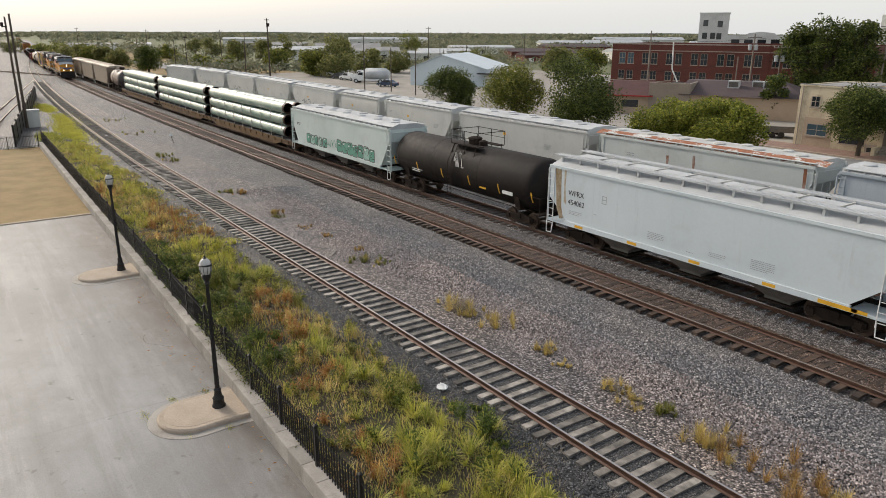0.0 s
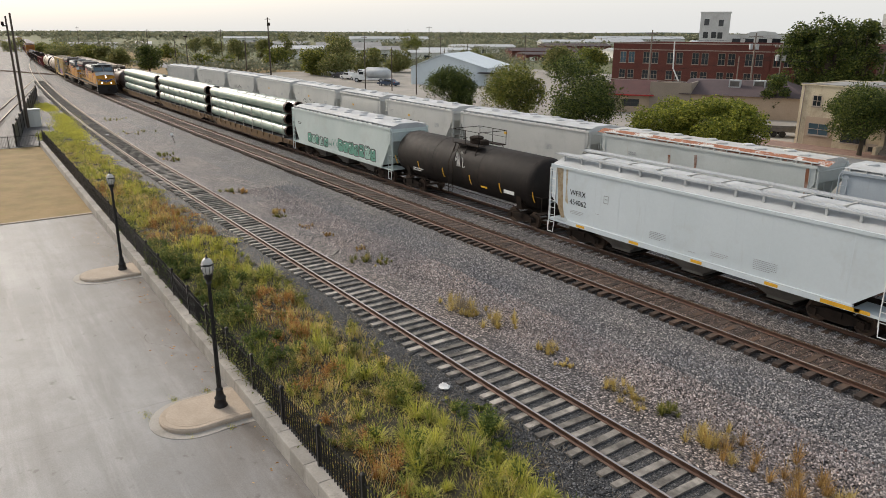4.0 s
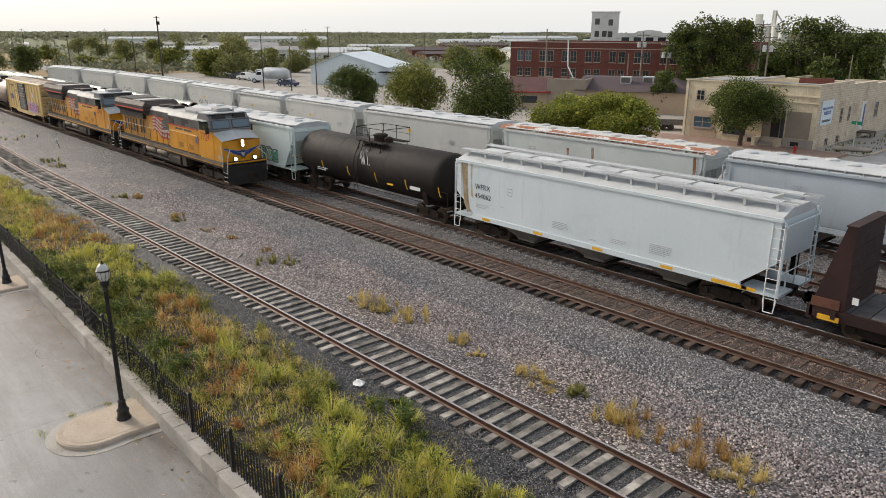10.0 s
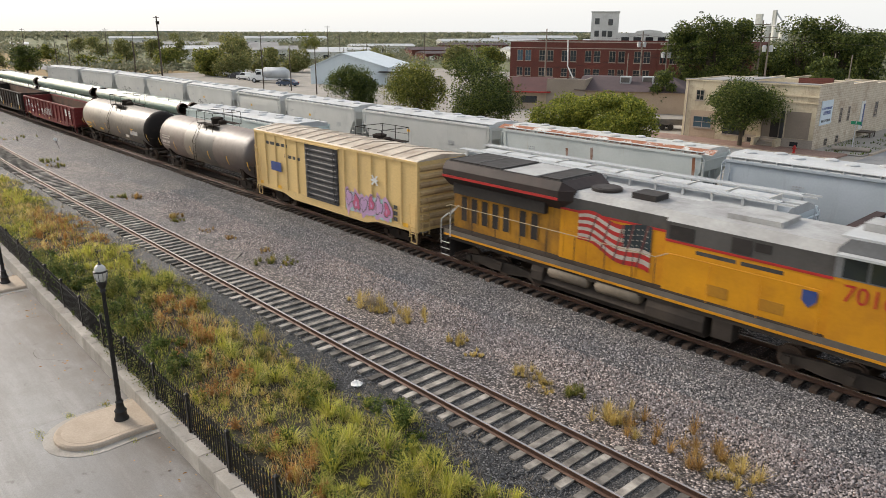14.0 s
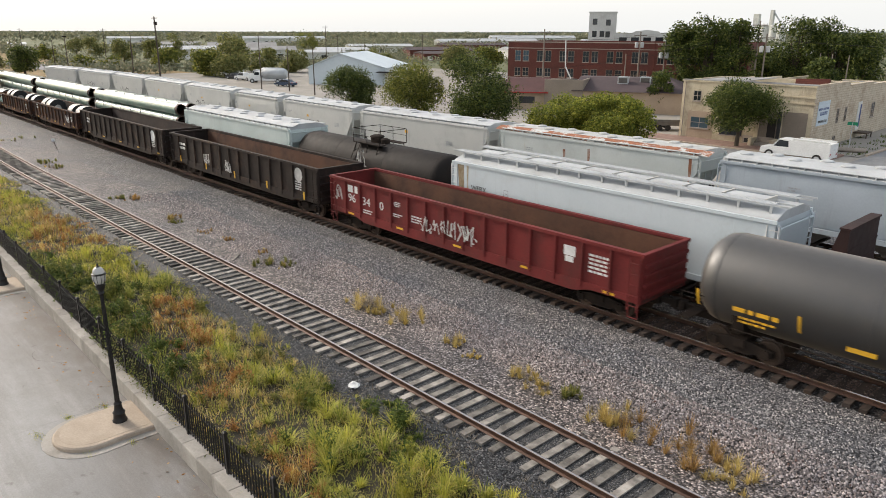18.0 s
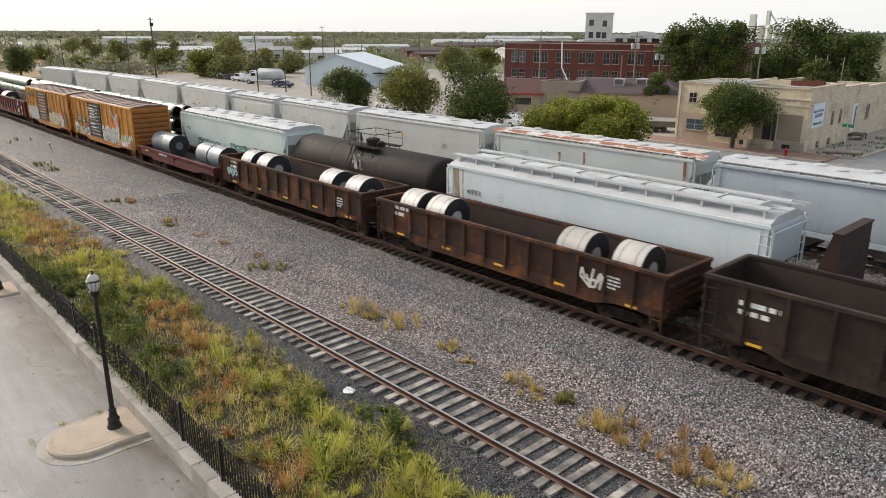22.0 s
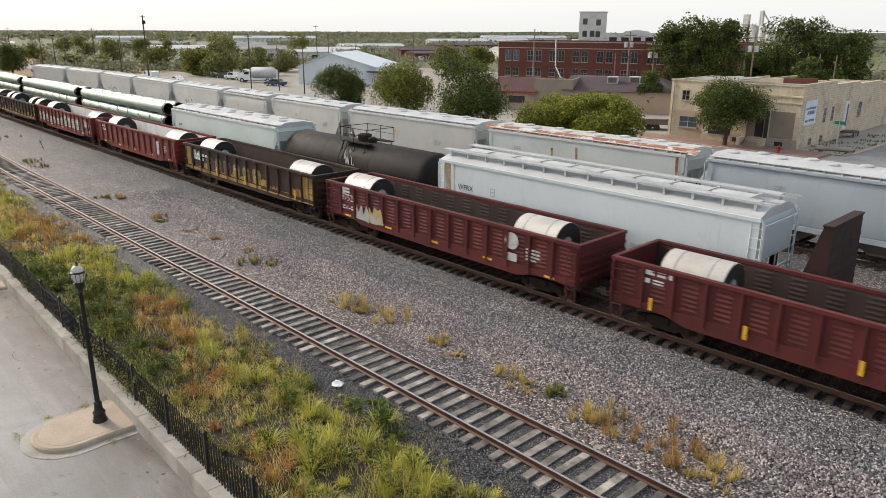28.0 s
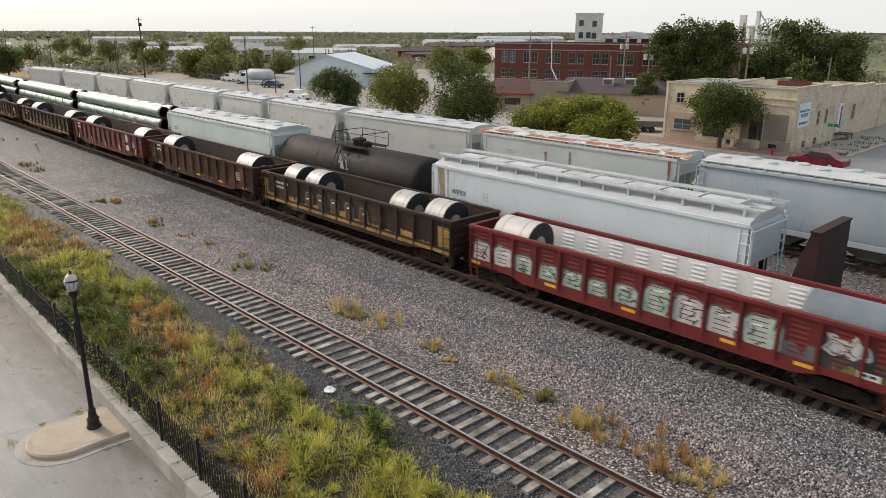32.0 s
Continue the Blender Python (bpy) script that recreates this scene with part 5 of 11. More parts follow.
def locomotive(number, label, clean, lit):
    """A six-axle road diesel with a wide nose; yellow body, grey roof."""
    c = thing("locomotive", label, "locomotive", "leading locomotives")
    H = 10.7
    yel, roofm = M_YELLOW, M_LOCOGREY
    part("frame", Geo().box(-H + 0.5, H - 0.9, -1.45, 1.45, 1.2, 1.62), M_LOCOFRAME, c)
    for s in (-1, 1):
        part("sill", Geo().box(-H + 0.4, H - 0.8, *sorted((s * 1.45, s * 1.50)), 1.40, 1.66), M_SILLGREY, c, "dusty grey side sill")
        part("sill_stripe", Geo().box(-H + 0.4, H - 0.8, *sorted((s * 1.50, s * 1.512)), 1.36, 1.45), M_YELLOW if clean else M_YELLOWDIRTY, c)
        part("walkway", Geo().box(-H + 0.4, 6.3, *sorted((s * 1.02, s * 1.50)), 1.66, 1.70), M_LOCOFRAME, c)
    tank = [(-1.4, 1.2), (-1.5, 0.95), (-1.5, 0.6), (-1.25, 0.34), (1.25, 0.34), (1.5, 0.6), (1.5, 0.95), (1.4, 1.2)]
    part("fuel_tank", Geo().prism([(y * (0.98 if z < 0.9 else 0.72), min(z, 0.98)) for y, z in tank], -5.0, 2.6), M_LOCOFRAME, c)
    part("tank_end", Geo().prism(tank, 0.4, 2.6), M_LOCOFRAME, c)
    part("tank_end", Geo().prism(tank, -5.0, -4.4), M_LOCOFRAME, c)
    for s in (-1, 1):
        for x in (-4.2, -1.9):
            part("air_reservoir", Geo().turned([(0.05, x), (0.2, x + 0.03), (0.27, x + 0.12), (0.27, x + 1.88), (0.2, x + 1.97), (0.05, x + 2.0)], 16, (0, s * 1.26, 1.07), "x"), M_TANTANK, c, "dusty tan air reservoir", smooth=True)
        part("equipment_box", Geo().box(2.9, 3.6, *sorted((s * 0.9, s * 1.45)), 0.55, 1.2), M_LOCOFRAME, c)
    # long hood
    part("engine_hood", Geo().box(-3.9, 0.85, -1.15, 1.15, 1.66, 4.0), yel, c)
    hr = [(-1.17, 4.0), (-0.95, 4.22), (0.95, 4.22), (1.17, 4.0)]
    part("hood_roof", Geo().prism(hr, -3.9, 0.85), roofm, c)
    for s in (-1, 1):
        doors = Geo()
        for k in range(4):
            x = -3.7 + k * 1.12
            for a, b, z0, z1 in ((x, x + 0.012, 1.75, 3.8), (x, x + 1.0, 2.75, 2.762)):
                doors.box(a, b, *sorted((s * 1.15, s * 1.158)), z0, min(z1, 3.5))
        part("hood_door_seams", doors, M_YELLOWDIRTY, c)
        part("roof_stripe", Geo().box(-3.9, 0.85, *sorted((s * 1.15, s * 1.17)), 3.5, 3.58), M_REDLINE, c)
        part("hood_band", Geo().box(-3.9, 0.85, *sorted((s * 1.15, s * 1.168)), 3.58, 4.0), M_LOCOSIDE, c, "dark grey upper band")
    # cabinet behind the cab
    part("cabinet", Geo().box(0.85, 6.35, -1.38, 1.38, 1.66, 3.95), yel, c)
    part("cabinet_roof", Geo().prism([(-1.4, 3.95), (-1.15, 4.24), (1.15, 4.24), (1.4, 3.95)], 0.85, 6.35), roofm, c)
    for s in (-1, 1):
        part("cabinet_band", Geo().box(0.85, 6.35, *sorted((s * 1.38, s * 1.394)), 3.38, 3.95), M_LOCOSIDE, c, "dark grey upper band")
        part("cabinet_grille", Geo().box(1.0, 1.9, *sorted((s * 1.394, s * 1.41)), 3.42, 3.85), M_LOCODARK, c)
        part("cabinet_grille", Geo().box(3.2, 3.85, *sorted((s * 1.394, s * 1.41)), 3.42, 3.88), M_LOCODARK, c)
        part("cabinet_grille", Geo().box(3.95, 4.45, *sorted((s * 1.394, s * 1.41)), 3.6, 3.86), M_LOCODARK, c)
        part("cabinet_stripe", Geo().box(0.85, 6.35, *sorted((s * 1.38, s * 1.402)), 3.30, 3.38), M_REDLINE, c)
        for x in (2.5, 4.3):
            part("louvre_panel", Geo().box(x, x + 0.75, *sorted((s * 1.38, s * 1.395)), 1.9, 2.25), M_YELLOWDIRTY, c)
    # radiator end with overhanging wings
    part("radiator_body", Geo().box(-10.1, -3.9, -1.05, 1.05, 1.66, 3.6), M_YELLOWDIRTY, c)
    wing = [(-1.05, 3.45), (-1.5, 3.85), (-1.52, 4.2), (-1.3, 4.5), (1.3, 4.5), (1.52, 4.2), (1.5, 3.85), (1.05, 3.45)]
    part("radiator_wing", Geo().prism(wing, -10.4, -3.8), M_LOCOWING, c)
    part("wing_top", Geo().box(-10.35, -3.85, -1.28, 1.28, 4.5, 4.515), M_LOCODARK, c)
    for a, b in ((-10.2, -8.75), (-8.6, -7.15), (-4.95, -4.05)):
        part("radiator_screen", Geo().box(a, b, -1.2, 1.2, 4.515, 4.56), M_LOCODARK, c)
        part("screen_rim", Geo().box(a - 0.06, a, -1.22, 1.22, 4.515, 4.57).box(b, b + 0.06, -1.22, 1.22, 4.515, 4.57), M_LOCOSIDE, c)
    part("roof_plate", Geo().box(-6.9, -5.2, -1.2, 1.2, 4.515, 4.53), M_LOCOGREY, c, "bleached pale roof plate")
    part("wing_nose", Geo().loft([[(-3.8, y, z) for y, z in wing], [(-3.3, y * 0.78, min(z, 4.25)) for y, z in wing]]), M_LOCOWING, c)
    for s in (-1, 1):
        part("wing_stripe", Geo().box(-10.4, -3.8, *sorted((s * 1.515, s * 1.53)), 3.86, 3.96), M_REDLINE, c)
        # dark vent box that also paints in the shadow beneath the wing
        part("wing_grille", Geo().box(-9.9, -4.6, *sorted((s * 1.05, s * 1.3)), 3.2, 3.62), M_LOCODARK, c)
        for k in range(7):
            x = -9.6 + k * 0.64 + 0.3 * (k > 4)
            part("vent_opening", Geo().box(x, x + 0.36, *sorted((s * 1.05, s * 1.062)), 2.05, 3.05), M_LOCODARK, c)
            part("vent_frame", Geo().box(x + 0.36, x + 0.42, *sorted((s * 1.05, s * 1.075)), 2.0, 3.1), M_YELLOWDIRTY, c)
    part("rear_wall", Geo().box(-10.14, -10.1, -1.0, 1.0, 1.7, 3.5), M_YELLOWDIRTY, c)
    # cab
    cab = [(6.35, 1.66), (6.35, 3.42), (8.484, 3.42), (8.55, 3.2), (8.55, 1.66)]
    part("cab_top", Geo().slab([(6.35, 3.42), (6.35, 4.2), (6.6, 4.5), (7.75, 4.5), (8.25, 4.2), (8.484, 3.42)], -1.46, 1.46), M_CABGREY, c, "grey upper cab")
    part("cab", Geo().slab(cab, -1.48, 1.48), yel, c)
    for s in (-1, 1):
        y = s * 1.48
        part("cab_upper", Geo().slab([(6.33, 3.42), (6.33, 4.2), (6.6, 4.5), (7.75, 4.5), (8.25, 4.2), (8.46, 3.5), (8.3, 3.42)], *sorted((y, y + s * 0.012))), M_CABGREY, c, "grey upper cab side")
        part("side_window", Geo().box(6.55, 7.2, *sorted((y + s * 0.012, y + s * 0.03)), 3.46, 4.02), M_GLASS, c)
        part("side_window", Geo().box(7.28, 8.0, *sorted((y + s * 0.012, y + s * 0.03)), 3.46, 4.02), M_GLASS, c)
        part("sunshade", Geo().box(6.4, 8.0, *sorted((y, y + s * 0.3)), 4.06, 4.12), M_ROOFW, c)
        part("mirror", Geo().box(8.1, 8.17, *sorted((y + s * 0.05, y + s * 0.3)), 3.3, 3.7), M_LOCODARK, c)
    part("cab_roof", Geo().plate([(6.35, -1.42), (7.9, -1.42), (8.15, -1.15), (8.15, 1.15), (7.9, 1.42), (6.35, 1.42)], 4.5, 4.56), M_ROOFW, c)
    part("air_conditioner", Geo().box(6.6, 7.5, -0.5, 0.5, 4.56, 4.78), M_LOCOGREY, c)
    part("horn", Geo().rod((7.2, 0.6, 4.62), (7.7, 0.6, 4.66), 0.05, 8, 0.1), M_LOCOGREY, c)
    # windscreen panes on the sloping front, over a raised frame
    d = Vector((8.52 - 8.25, 0, 3.5 - 4.2))
    top = Vector((8.25, 0, 4.2))

    def screen(y0, y1, q0, q1, lift, thick):
        a, b = top + d * q0, top + d * q1
        o = Vector((-d.z, 0, d.x)).normalized()
        return Geo().loft([[(p.x + o.x * e, y, p.z + o.z * e) for p, y in ((a, y0), (a, y1), (b, y1), (b, y0))] for e in (lift, lift + thick)])
    part("windscreen_frame", screen(-1.46, 1.46, 0.0, 1.0, 0.0, 0.03), M_CABGREY, c)
    for y0, y1 in ((-1.36, -0.12), (0.12, 1.36)):
        part("windscreen_rim", screen(y0 - 0.04, y1 + 0.04, 0.12, 0.9, 0.03, 0.02), M_LOCODARK, c)
        part("windscreen", screen(y0, y1, 0.18, 0.84, 0.05, 0.012), M_GLASSBLUE, c)
    part("number_board", Geo().slab([(8.2, 4.22), (8.34, 4.22), (8.28, 4.42), (8.1, 4.42)], -1.2, -0.3), M_LOCODARK, c)
    part("number_board", Geo().slab([(8.2, 4.22), (8.34, 4.22), (8.28, 4.42), (8.1, 4.42)], 0.3, 1.2), M_LOCODARK, c)
    # broad short nose with a faint ridge down its middle
    back = [(8.5, y, z) for y, z in ((-1.46, 1.66), (0, 1.66), (1.46, 1.66), (1.46, 3.36), (0, 3.5), (-1.46, 3.36))]
    front = [(9.95 - 0.15 * abs(y), y, z) for y, z in ((-1.42, 1.66), (0, 1.66), (1.42, 1.66), (1.42, 2.93), (0, 3.1), (-1.42, 2.93))]
    part("nose", Geo().loft([back, front]), yel, c)
    for s in (-1, 1):
        part("nose_top", Geo().loft([[(8.5, s * 0.01, 3.503 + e), (8.5, s * 1.44, 3.365 + e), (9.95 - 0.15 * 1.4 - 0.01, s * 1.4, 2.937 + e), (9.94, s * 0.01, 3.103 + e)] for e in (0.0, 0.012)]), M_NOSETOP, c, "pale grey nose top")

    def on_nose(y, z, e):
        return (9.95 - 0.15 * abs(y) + e, y, z)
    part("headlight_box", Geo().box(9.9, 9.985, -0.17, 0.17, 2.52, 3.04), M_YELLOWDIRTY, c)
    lamp = M_LAMP if lit else M_GLASSBLUE
    for z in (2.66, 2.9):
        part("headlight", Geo().turned([(0.01, 9.985), (0.1, 9.985), (0.1, 10.015), (0.01, 10.03)], 14, (0, 0, z), "x"), lamp, c)
    for y in (-0.72, 0.72):
        part("ditch_light", Geo().turned([(0.01, 10.2), (0.11, 10.2), (0.11, 10.25), (0.01, 10.27)], 14, (0, y, 1.86), "x"), lamp, c)
        part("ditch_light_bracket", Geo().box(10.05, 10.2, y - 0.12, y + 0.12, 1.66, 1.98), M_LOCODARK, c)
    # winged emblem across the nose: blue feathers with pale edges
    for s in (-1, 1):
        for k in range(3):
            w = 1.36 - 0.28 * k
            z0, z1 = 2.18 - 0.11 * k, 2.44 - 0.12 * k
            part("emblem_edge", Geo().add([on_nose(s * y, z, 0.006) for y, z in ((0.1, z0 - 0.02), (w + 0.02, z1 - 0.02), (w + 0.02, z1 + 0.10), (0.1, z0 + 0.10))], [(0, 1, 2, 3)]), M_FLAGPALE, c, "pale feather edge")
            part("emblem_feather", Geo().add([on_nose(s * y, z, 0.012) for y, z in ((0.1, z0), (w, z1), (w - 0.04, z1 + 0.078), (0.1, z0 + 0.078))], [(0, 1, 2, 3)]), M_BLUE, c, "blue painted feather")
    part("emblem_shield", Geo().add([on_nose(0, z, 0.02)[:1] + (y, z) for y, z in ((-0.2, 2.34), (0.2, 2.34), (0.2, 2.05), (0, 1.86), (-0.2, 2.05))], [tuple(range(5))]), M_BLUE, c)
    part("emblem_shield", Geo().add([on_nose(0, z, 0.024)[:1] + (y, z) for y, z in ((-0.14, 2.2), (0.14, 2.2), (0.14, 2.08), (0, 1.93), (-0.14, 2.08))], [tuple(range(5))]), M_FLAGPALE, c)
    part("nose_handrail", Geo().path([(9.9, -0.12, 1.7), (9.98, -0.12, 2.1)], 0.02).path([(9.9, 0.12, 1.7), (9.98, 0.12, 2.1)], 0.02), M_LOCODARK, c)
    part("deck_edge", Geo().box(10.5, 10.56, -1.45, 1.45, 1.62, 1.69), M_YELLOW, c)
    # pilot, steps, plough
    part("pilot", Geo().box(9.6, 10.5, -1.45, 1.45, 1.05, 1.5), M_LOCODARK, c)
    part("plough", Geo().loft([[(10.3, y, z) for y, z in ((-1.4, 1.05), (1.4, 1.05), (1.45, 0.15), (-1.45, 0.15))], [(10.5, y, z) for y, z in ((-1.35, 1.05), (1.35, 1.05), (1.4, 0.15), (-1.4, 0.15))]]), M_LOCODARK, c)
    part("rear_pilot", Geo().box(-10.55, -10.2, -1.4, 1.4, 0.35, 1.5), M_LOCODARK, c)
    part("front_deck", Geo().box(9.35, 10.55, -1.45, 1.45, 1.56, 1.66), M_LOCOFRAME, c)
    part("rear_deck", Geo().box(-10.6, -9.9, -1.45, 1.45, 1.56, 1.66), M_LOCOFRAME, c)
    for x in (10.15, -10.2):
        for s in (-1, 1):
            st = Geo()
            for k in range(4):
                st.box(x - 0.28, x + 0.28, *sorted((s * 1.2, s * 1.5)), 0.38 + k * 0.3, 0.41 + k * 0.3)
            st.box(x - 0.3, x - 0.28, *sorted((s * 1.2, s * 1.5)), 0.36, 1.6).box(x + 0.28, x + 0.3, *sorted((s * 1.2, s * 1.5)), 0.36, 1.6)
            part("steps", st, M_LOCODARK, c)
            part("step_edge", Geo().box(x - 0.28, x + 0.28, *sorted((s * 1.5, s * 1.515)), 0.38, 0.42).box(x - 0.28, x + 0.28, *sorted((s * 1.5, s * 1.515)), 0.68, 0.72).box(x - 0.28, x + 0.28, *sorted((s * 1.5, s * 1.515)), 0.98, 1.02), M_RAILING, c)
            q = 1 if x > 0 else -1
            hr = Geo().path([(x - 0.32 * q, s * 1.5, 1.3), (x - 0.32 * q, s * 1.5, 2.3), (x - 0.75 * q, s * 1.4, 2.75)], 0.028)
            hr.path([(x + 0.3 * q, s * 1.5, 0.9), (x + 0.34 * q, s * 1.45, 2.0), (x - 0.1 * q, s * 1.0, 2.45)], 0.028)
            part("grab_rail", hr, M_RAILING, c)
    for s in (-1, 1):
        rail = Geo()
        xs = [-9.9, -8.5, -7.1, -5.7, -4.3, -2.9, -1.5, -0.3, 0.6]
        for x in xs:
            part("stanchion", Geo().rod((x, s * 1.48, 1.68), (x, s * 1.48, 2.68), 0.018, 6), M_LOCODARK if s < 0 else M_HANDRAIL, c)
        rail.path([(-10.2, s * 1.48, 2.6), (-9.9, s * 1.48, 2.72), (0.6, s * 1.48, 2.72), (1.1, s * 1.5, 2.95)], 0.017)
        part("handrail", rail, M_HANDRAIL, c)
        rail2 = Geo()
        for x in (2.6, 4.3, 6.1):
            rail2.rod((x, s * 1.5, 1.68), (x, s * 1.5, 2.95), 0.018, 6)
        rail2.rod((1.1, s * 1.5, 2.95), (6.1, s * 1.5, 2.95), 0.018, 6)
        part("handrail", rail2, M_YELLOW, c)
    part("exhaust_stack", Geo().box(-1.2, -0.2, -0.45, 0.45, 4.22, 4.42), M_LOCODARK, c)
    part("roof_fan", Geo().turned([(0.6, 4.22), (0.6, 4.32), (0.5, 4.36)], 20, (-2.6, 0, 0)), M_LOCODARK, c)
    part("roof_box", Geo().box(2.6, 4.4, -0.7, 0.7, 4.24, 4.4), M_LOCOGREY, c)
    # waving flag painted on the hood side
    y = -1.172
    x0, w, z0, h = -3.0, 3.2, 2.42, 1.05

    def wave(u, v):
        return (x0 + u * w, y, z0 + v * h + 0.11 * math.sin(u * 8.5) - 0.5 * u * (1 - v) + 0.12 * (1 - u))
    for k in range(9):
        g = Geo()
        v0, v1 = k / 9, (k + 1) / 9
        for j in range(14):
            a, b = j / 14, (j + 1) / 14
            if k >= 4 and a > 0.6:
                continue
            g.add([wave(a, v0), wave(b, v0), wave(b, v1), wave(a, v1)], [(0, 1, 2, 3)])
        part("flag_stripe", g, M_REDLINE if k % 2 == 0 else M_FLAGPALE, c)
    g = Geo()
    for j in range(6):
        a, b = 0.61 + j * 0.065, 0.61 + (j + 1) * 0.065
        g.add([wave(a, 4 / 9), wave(b, 4 / 9), wave(b, 1), wave(a, 1)], [(0, 1, 2, 3)])
    part("flag_canton", g, M_FLAGDARK, c)
    stars = Geo()
    for j in range(6):
        for k in range(4):
            p = wave(0.645 + 0.06 * j, 0.5 + 0.125 * k)
            q = 0.032
            stars.add([(p[0] - q, y - 0.004, p[2]), (p[0], y - 0.004, p[2] - q), (p[0] + q, y - 0.004, p[2]), (p[0], y - 0.004, p[2] + q)], [(0, 1, 2, 3)])
    tagged(part("flag_stars", stars, M_FLAGPALE, c), kind="stuff")
    fold = Geo()
    for u in (0.16, 0.34, 0.52, 0.66, 0.84):
        for j in range(9):
            a, b = wave(u + 0.012 * j, j / 9), wave(u + 0.012 * (j + 1), (j + 1) / 9)
            fold.add([(a[0] - 0.045, y - 0.006, a[2]), (a[0] + 0.045, y - 0.006, a[2]), (b[0] + 0.03, y - 0.006, b[2]), (b[0] - 0.03, y - 0.006, b[2])], [(0, 1, 2, 3)])
    tagged(part("flag_fold", fold, M_FLAGSHADE, c, "dark painted fold of the flag"), kind="stuff")
    tagged(part("lettering_bar", Geo().box(2.0, 3.4, -1.384, -1.38, 3.08, 3.2).box(3.55, 4.9, -1.384, -1.38, 3.08, 3.2), M_INK, c), kind="stuff")
    part("shield_emblem", Geo().add([(5.75 + x, -1.41, 2.55 + z) for x, z in ((-0.22, 0.3), (0.22, 0.3), (0.22, 0.0), (0, -0.2), (-0.22, 0.0))], [tuple(range(5))]), M_BLUE, c)
    # the drawing above is a little short and low
    for o in c.children:
        for v in o.data.vertices:
            v.co.x *= 0.995
            if v.co.z > 1.66:
                v.co.z = 1.66 + (v.co.z - 1.66) * 1.09
    lettering(number, 0.75, M_REDLINE, c, on_side(6.6, -1.49, 2.92), "road_number", "red painted road number", 0.95)
    part("white_plate", Geo().box(9.15, 9.45, -1.475, -1.46, 1.85, 2.1), M_FLAGPALE, c)
    truck(c, 7.1, M_LOCOFRAME, 1.85, 3)
    truck(c, -7.1, M_LOCOFRAME, 1.85, 3)
    for s in (-1, 1):
        coupler(c, s * 10.8, s)
    return c


def flat_car(name, L, label, mat, group, deck=1.1, deck_mat=None, ends=0.0, end_mat=None):
    c = thing(name, label, "flatcar", group)
    H = L / 2
    for s in (-1, 1):
        part("side_sill", Geo().slab([(-H, deck - 0.02), (-H, deck - 0.4), (-H + 3.2, deck - 0.42), (-H + 4.4, deck - 0.7), (H - 4.4, deck - 0.7), (H - 3.2, deck - 0.42), (H, deck - 0.4), (H, deck - 0.02)], *sorted((s * 1.42, s * 1.5))), mat, c)
        for k in range(int(L / 1.6)):
            x = -H + 0.8 + k * 1.6
            part("stake_pocket", Geo().box(x - 0.08, x + 0.08, *sorted((s * 1.5, s * 1.57)), deck - 0.35, deck - 0.05), mat, c)
    n = int(L / 0.62)
    bm = Geo().box(-0.3, 0.3, -1.42, 1.42, -0.05, 0.0).mesh("deck_board")
    for k in range(n):
        part("deck_board", bm, deck_mat or M_DECK, c, at=pose(-H + 0.31 + k * (2 * H - 0.62) / (n - 1), 0, deck))
    part("centre_sill", Geo().box(-H, H, -0.4, 0.4, 0.62, deck - 0.06), M_UNDER, c)
    for s in (-1, 1):
        part("end_sill", Geo().box(*sorted((s * (H - 0.1), s * (H + 0.1))), -1.5, 1.5, deck - 0.5, deck), mat, c)
        if ends:
            pr = [(s * (H - 0.02), deck), (s * (H - 0.78), deck + ends), (s * (H - 1.06), deck + ends), (s * (H - 1.12), deck)]
            part("bulkhead", Geo().slab(pr if s < 0 else pr[::-1], -1.5, 1.5), end_mat or mat, c)
            part("bulkhead_cap", Geo().box(*sorted((s * (H - 0.74), s * (H - 1.1))), -1.53, 1.53, deck + ends, deck + ends + 0.06), end_mat or mat, c)
            for z in (0.55, 1.1, 1.65, 2.2):
                x1 = H - 1.12 + 0.06 * z / ends
                part("bulkhead_seam", Geo().box(*sorted((s * x1, s * (x1 - 0.025))), -1.5, 1.5, deck + z, deck + z + 0.05), end_mat or mat, c)
            part("bulkhead_foot", Geo().box(*sorted((s * (H - 0.02), s * (H - 0.95))), -1.52, -1.5, deck, deck + 0.35), M_WORNRUST, c, "rubbed rusty foot plate")
        truck(c, s * (H - 2.2))
        coupler(c, s * H, s)
    return c


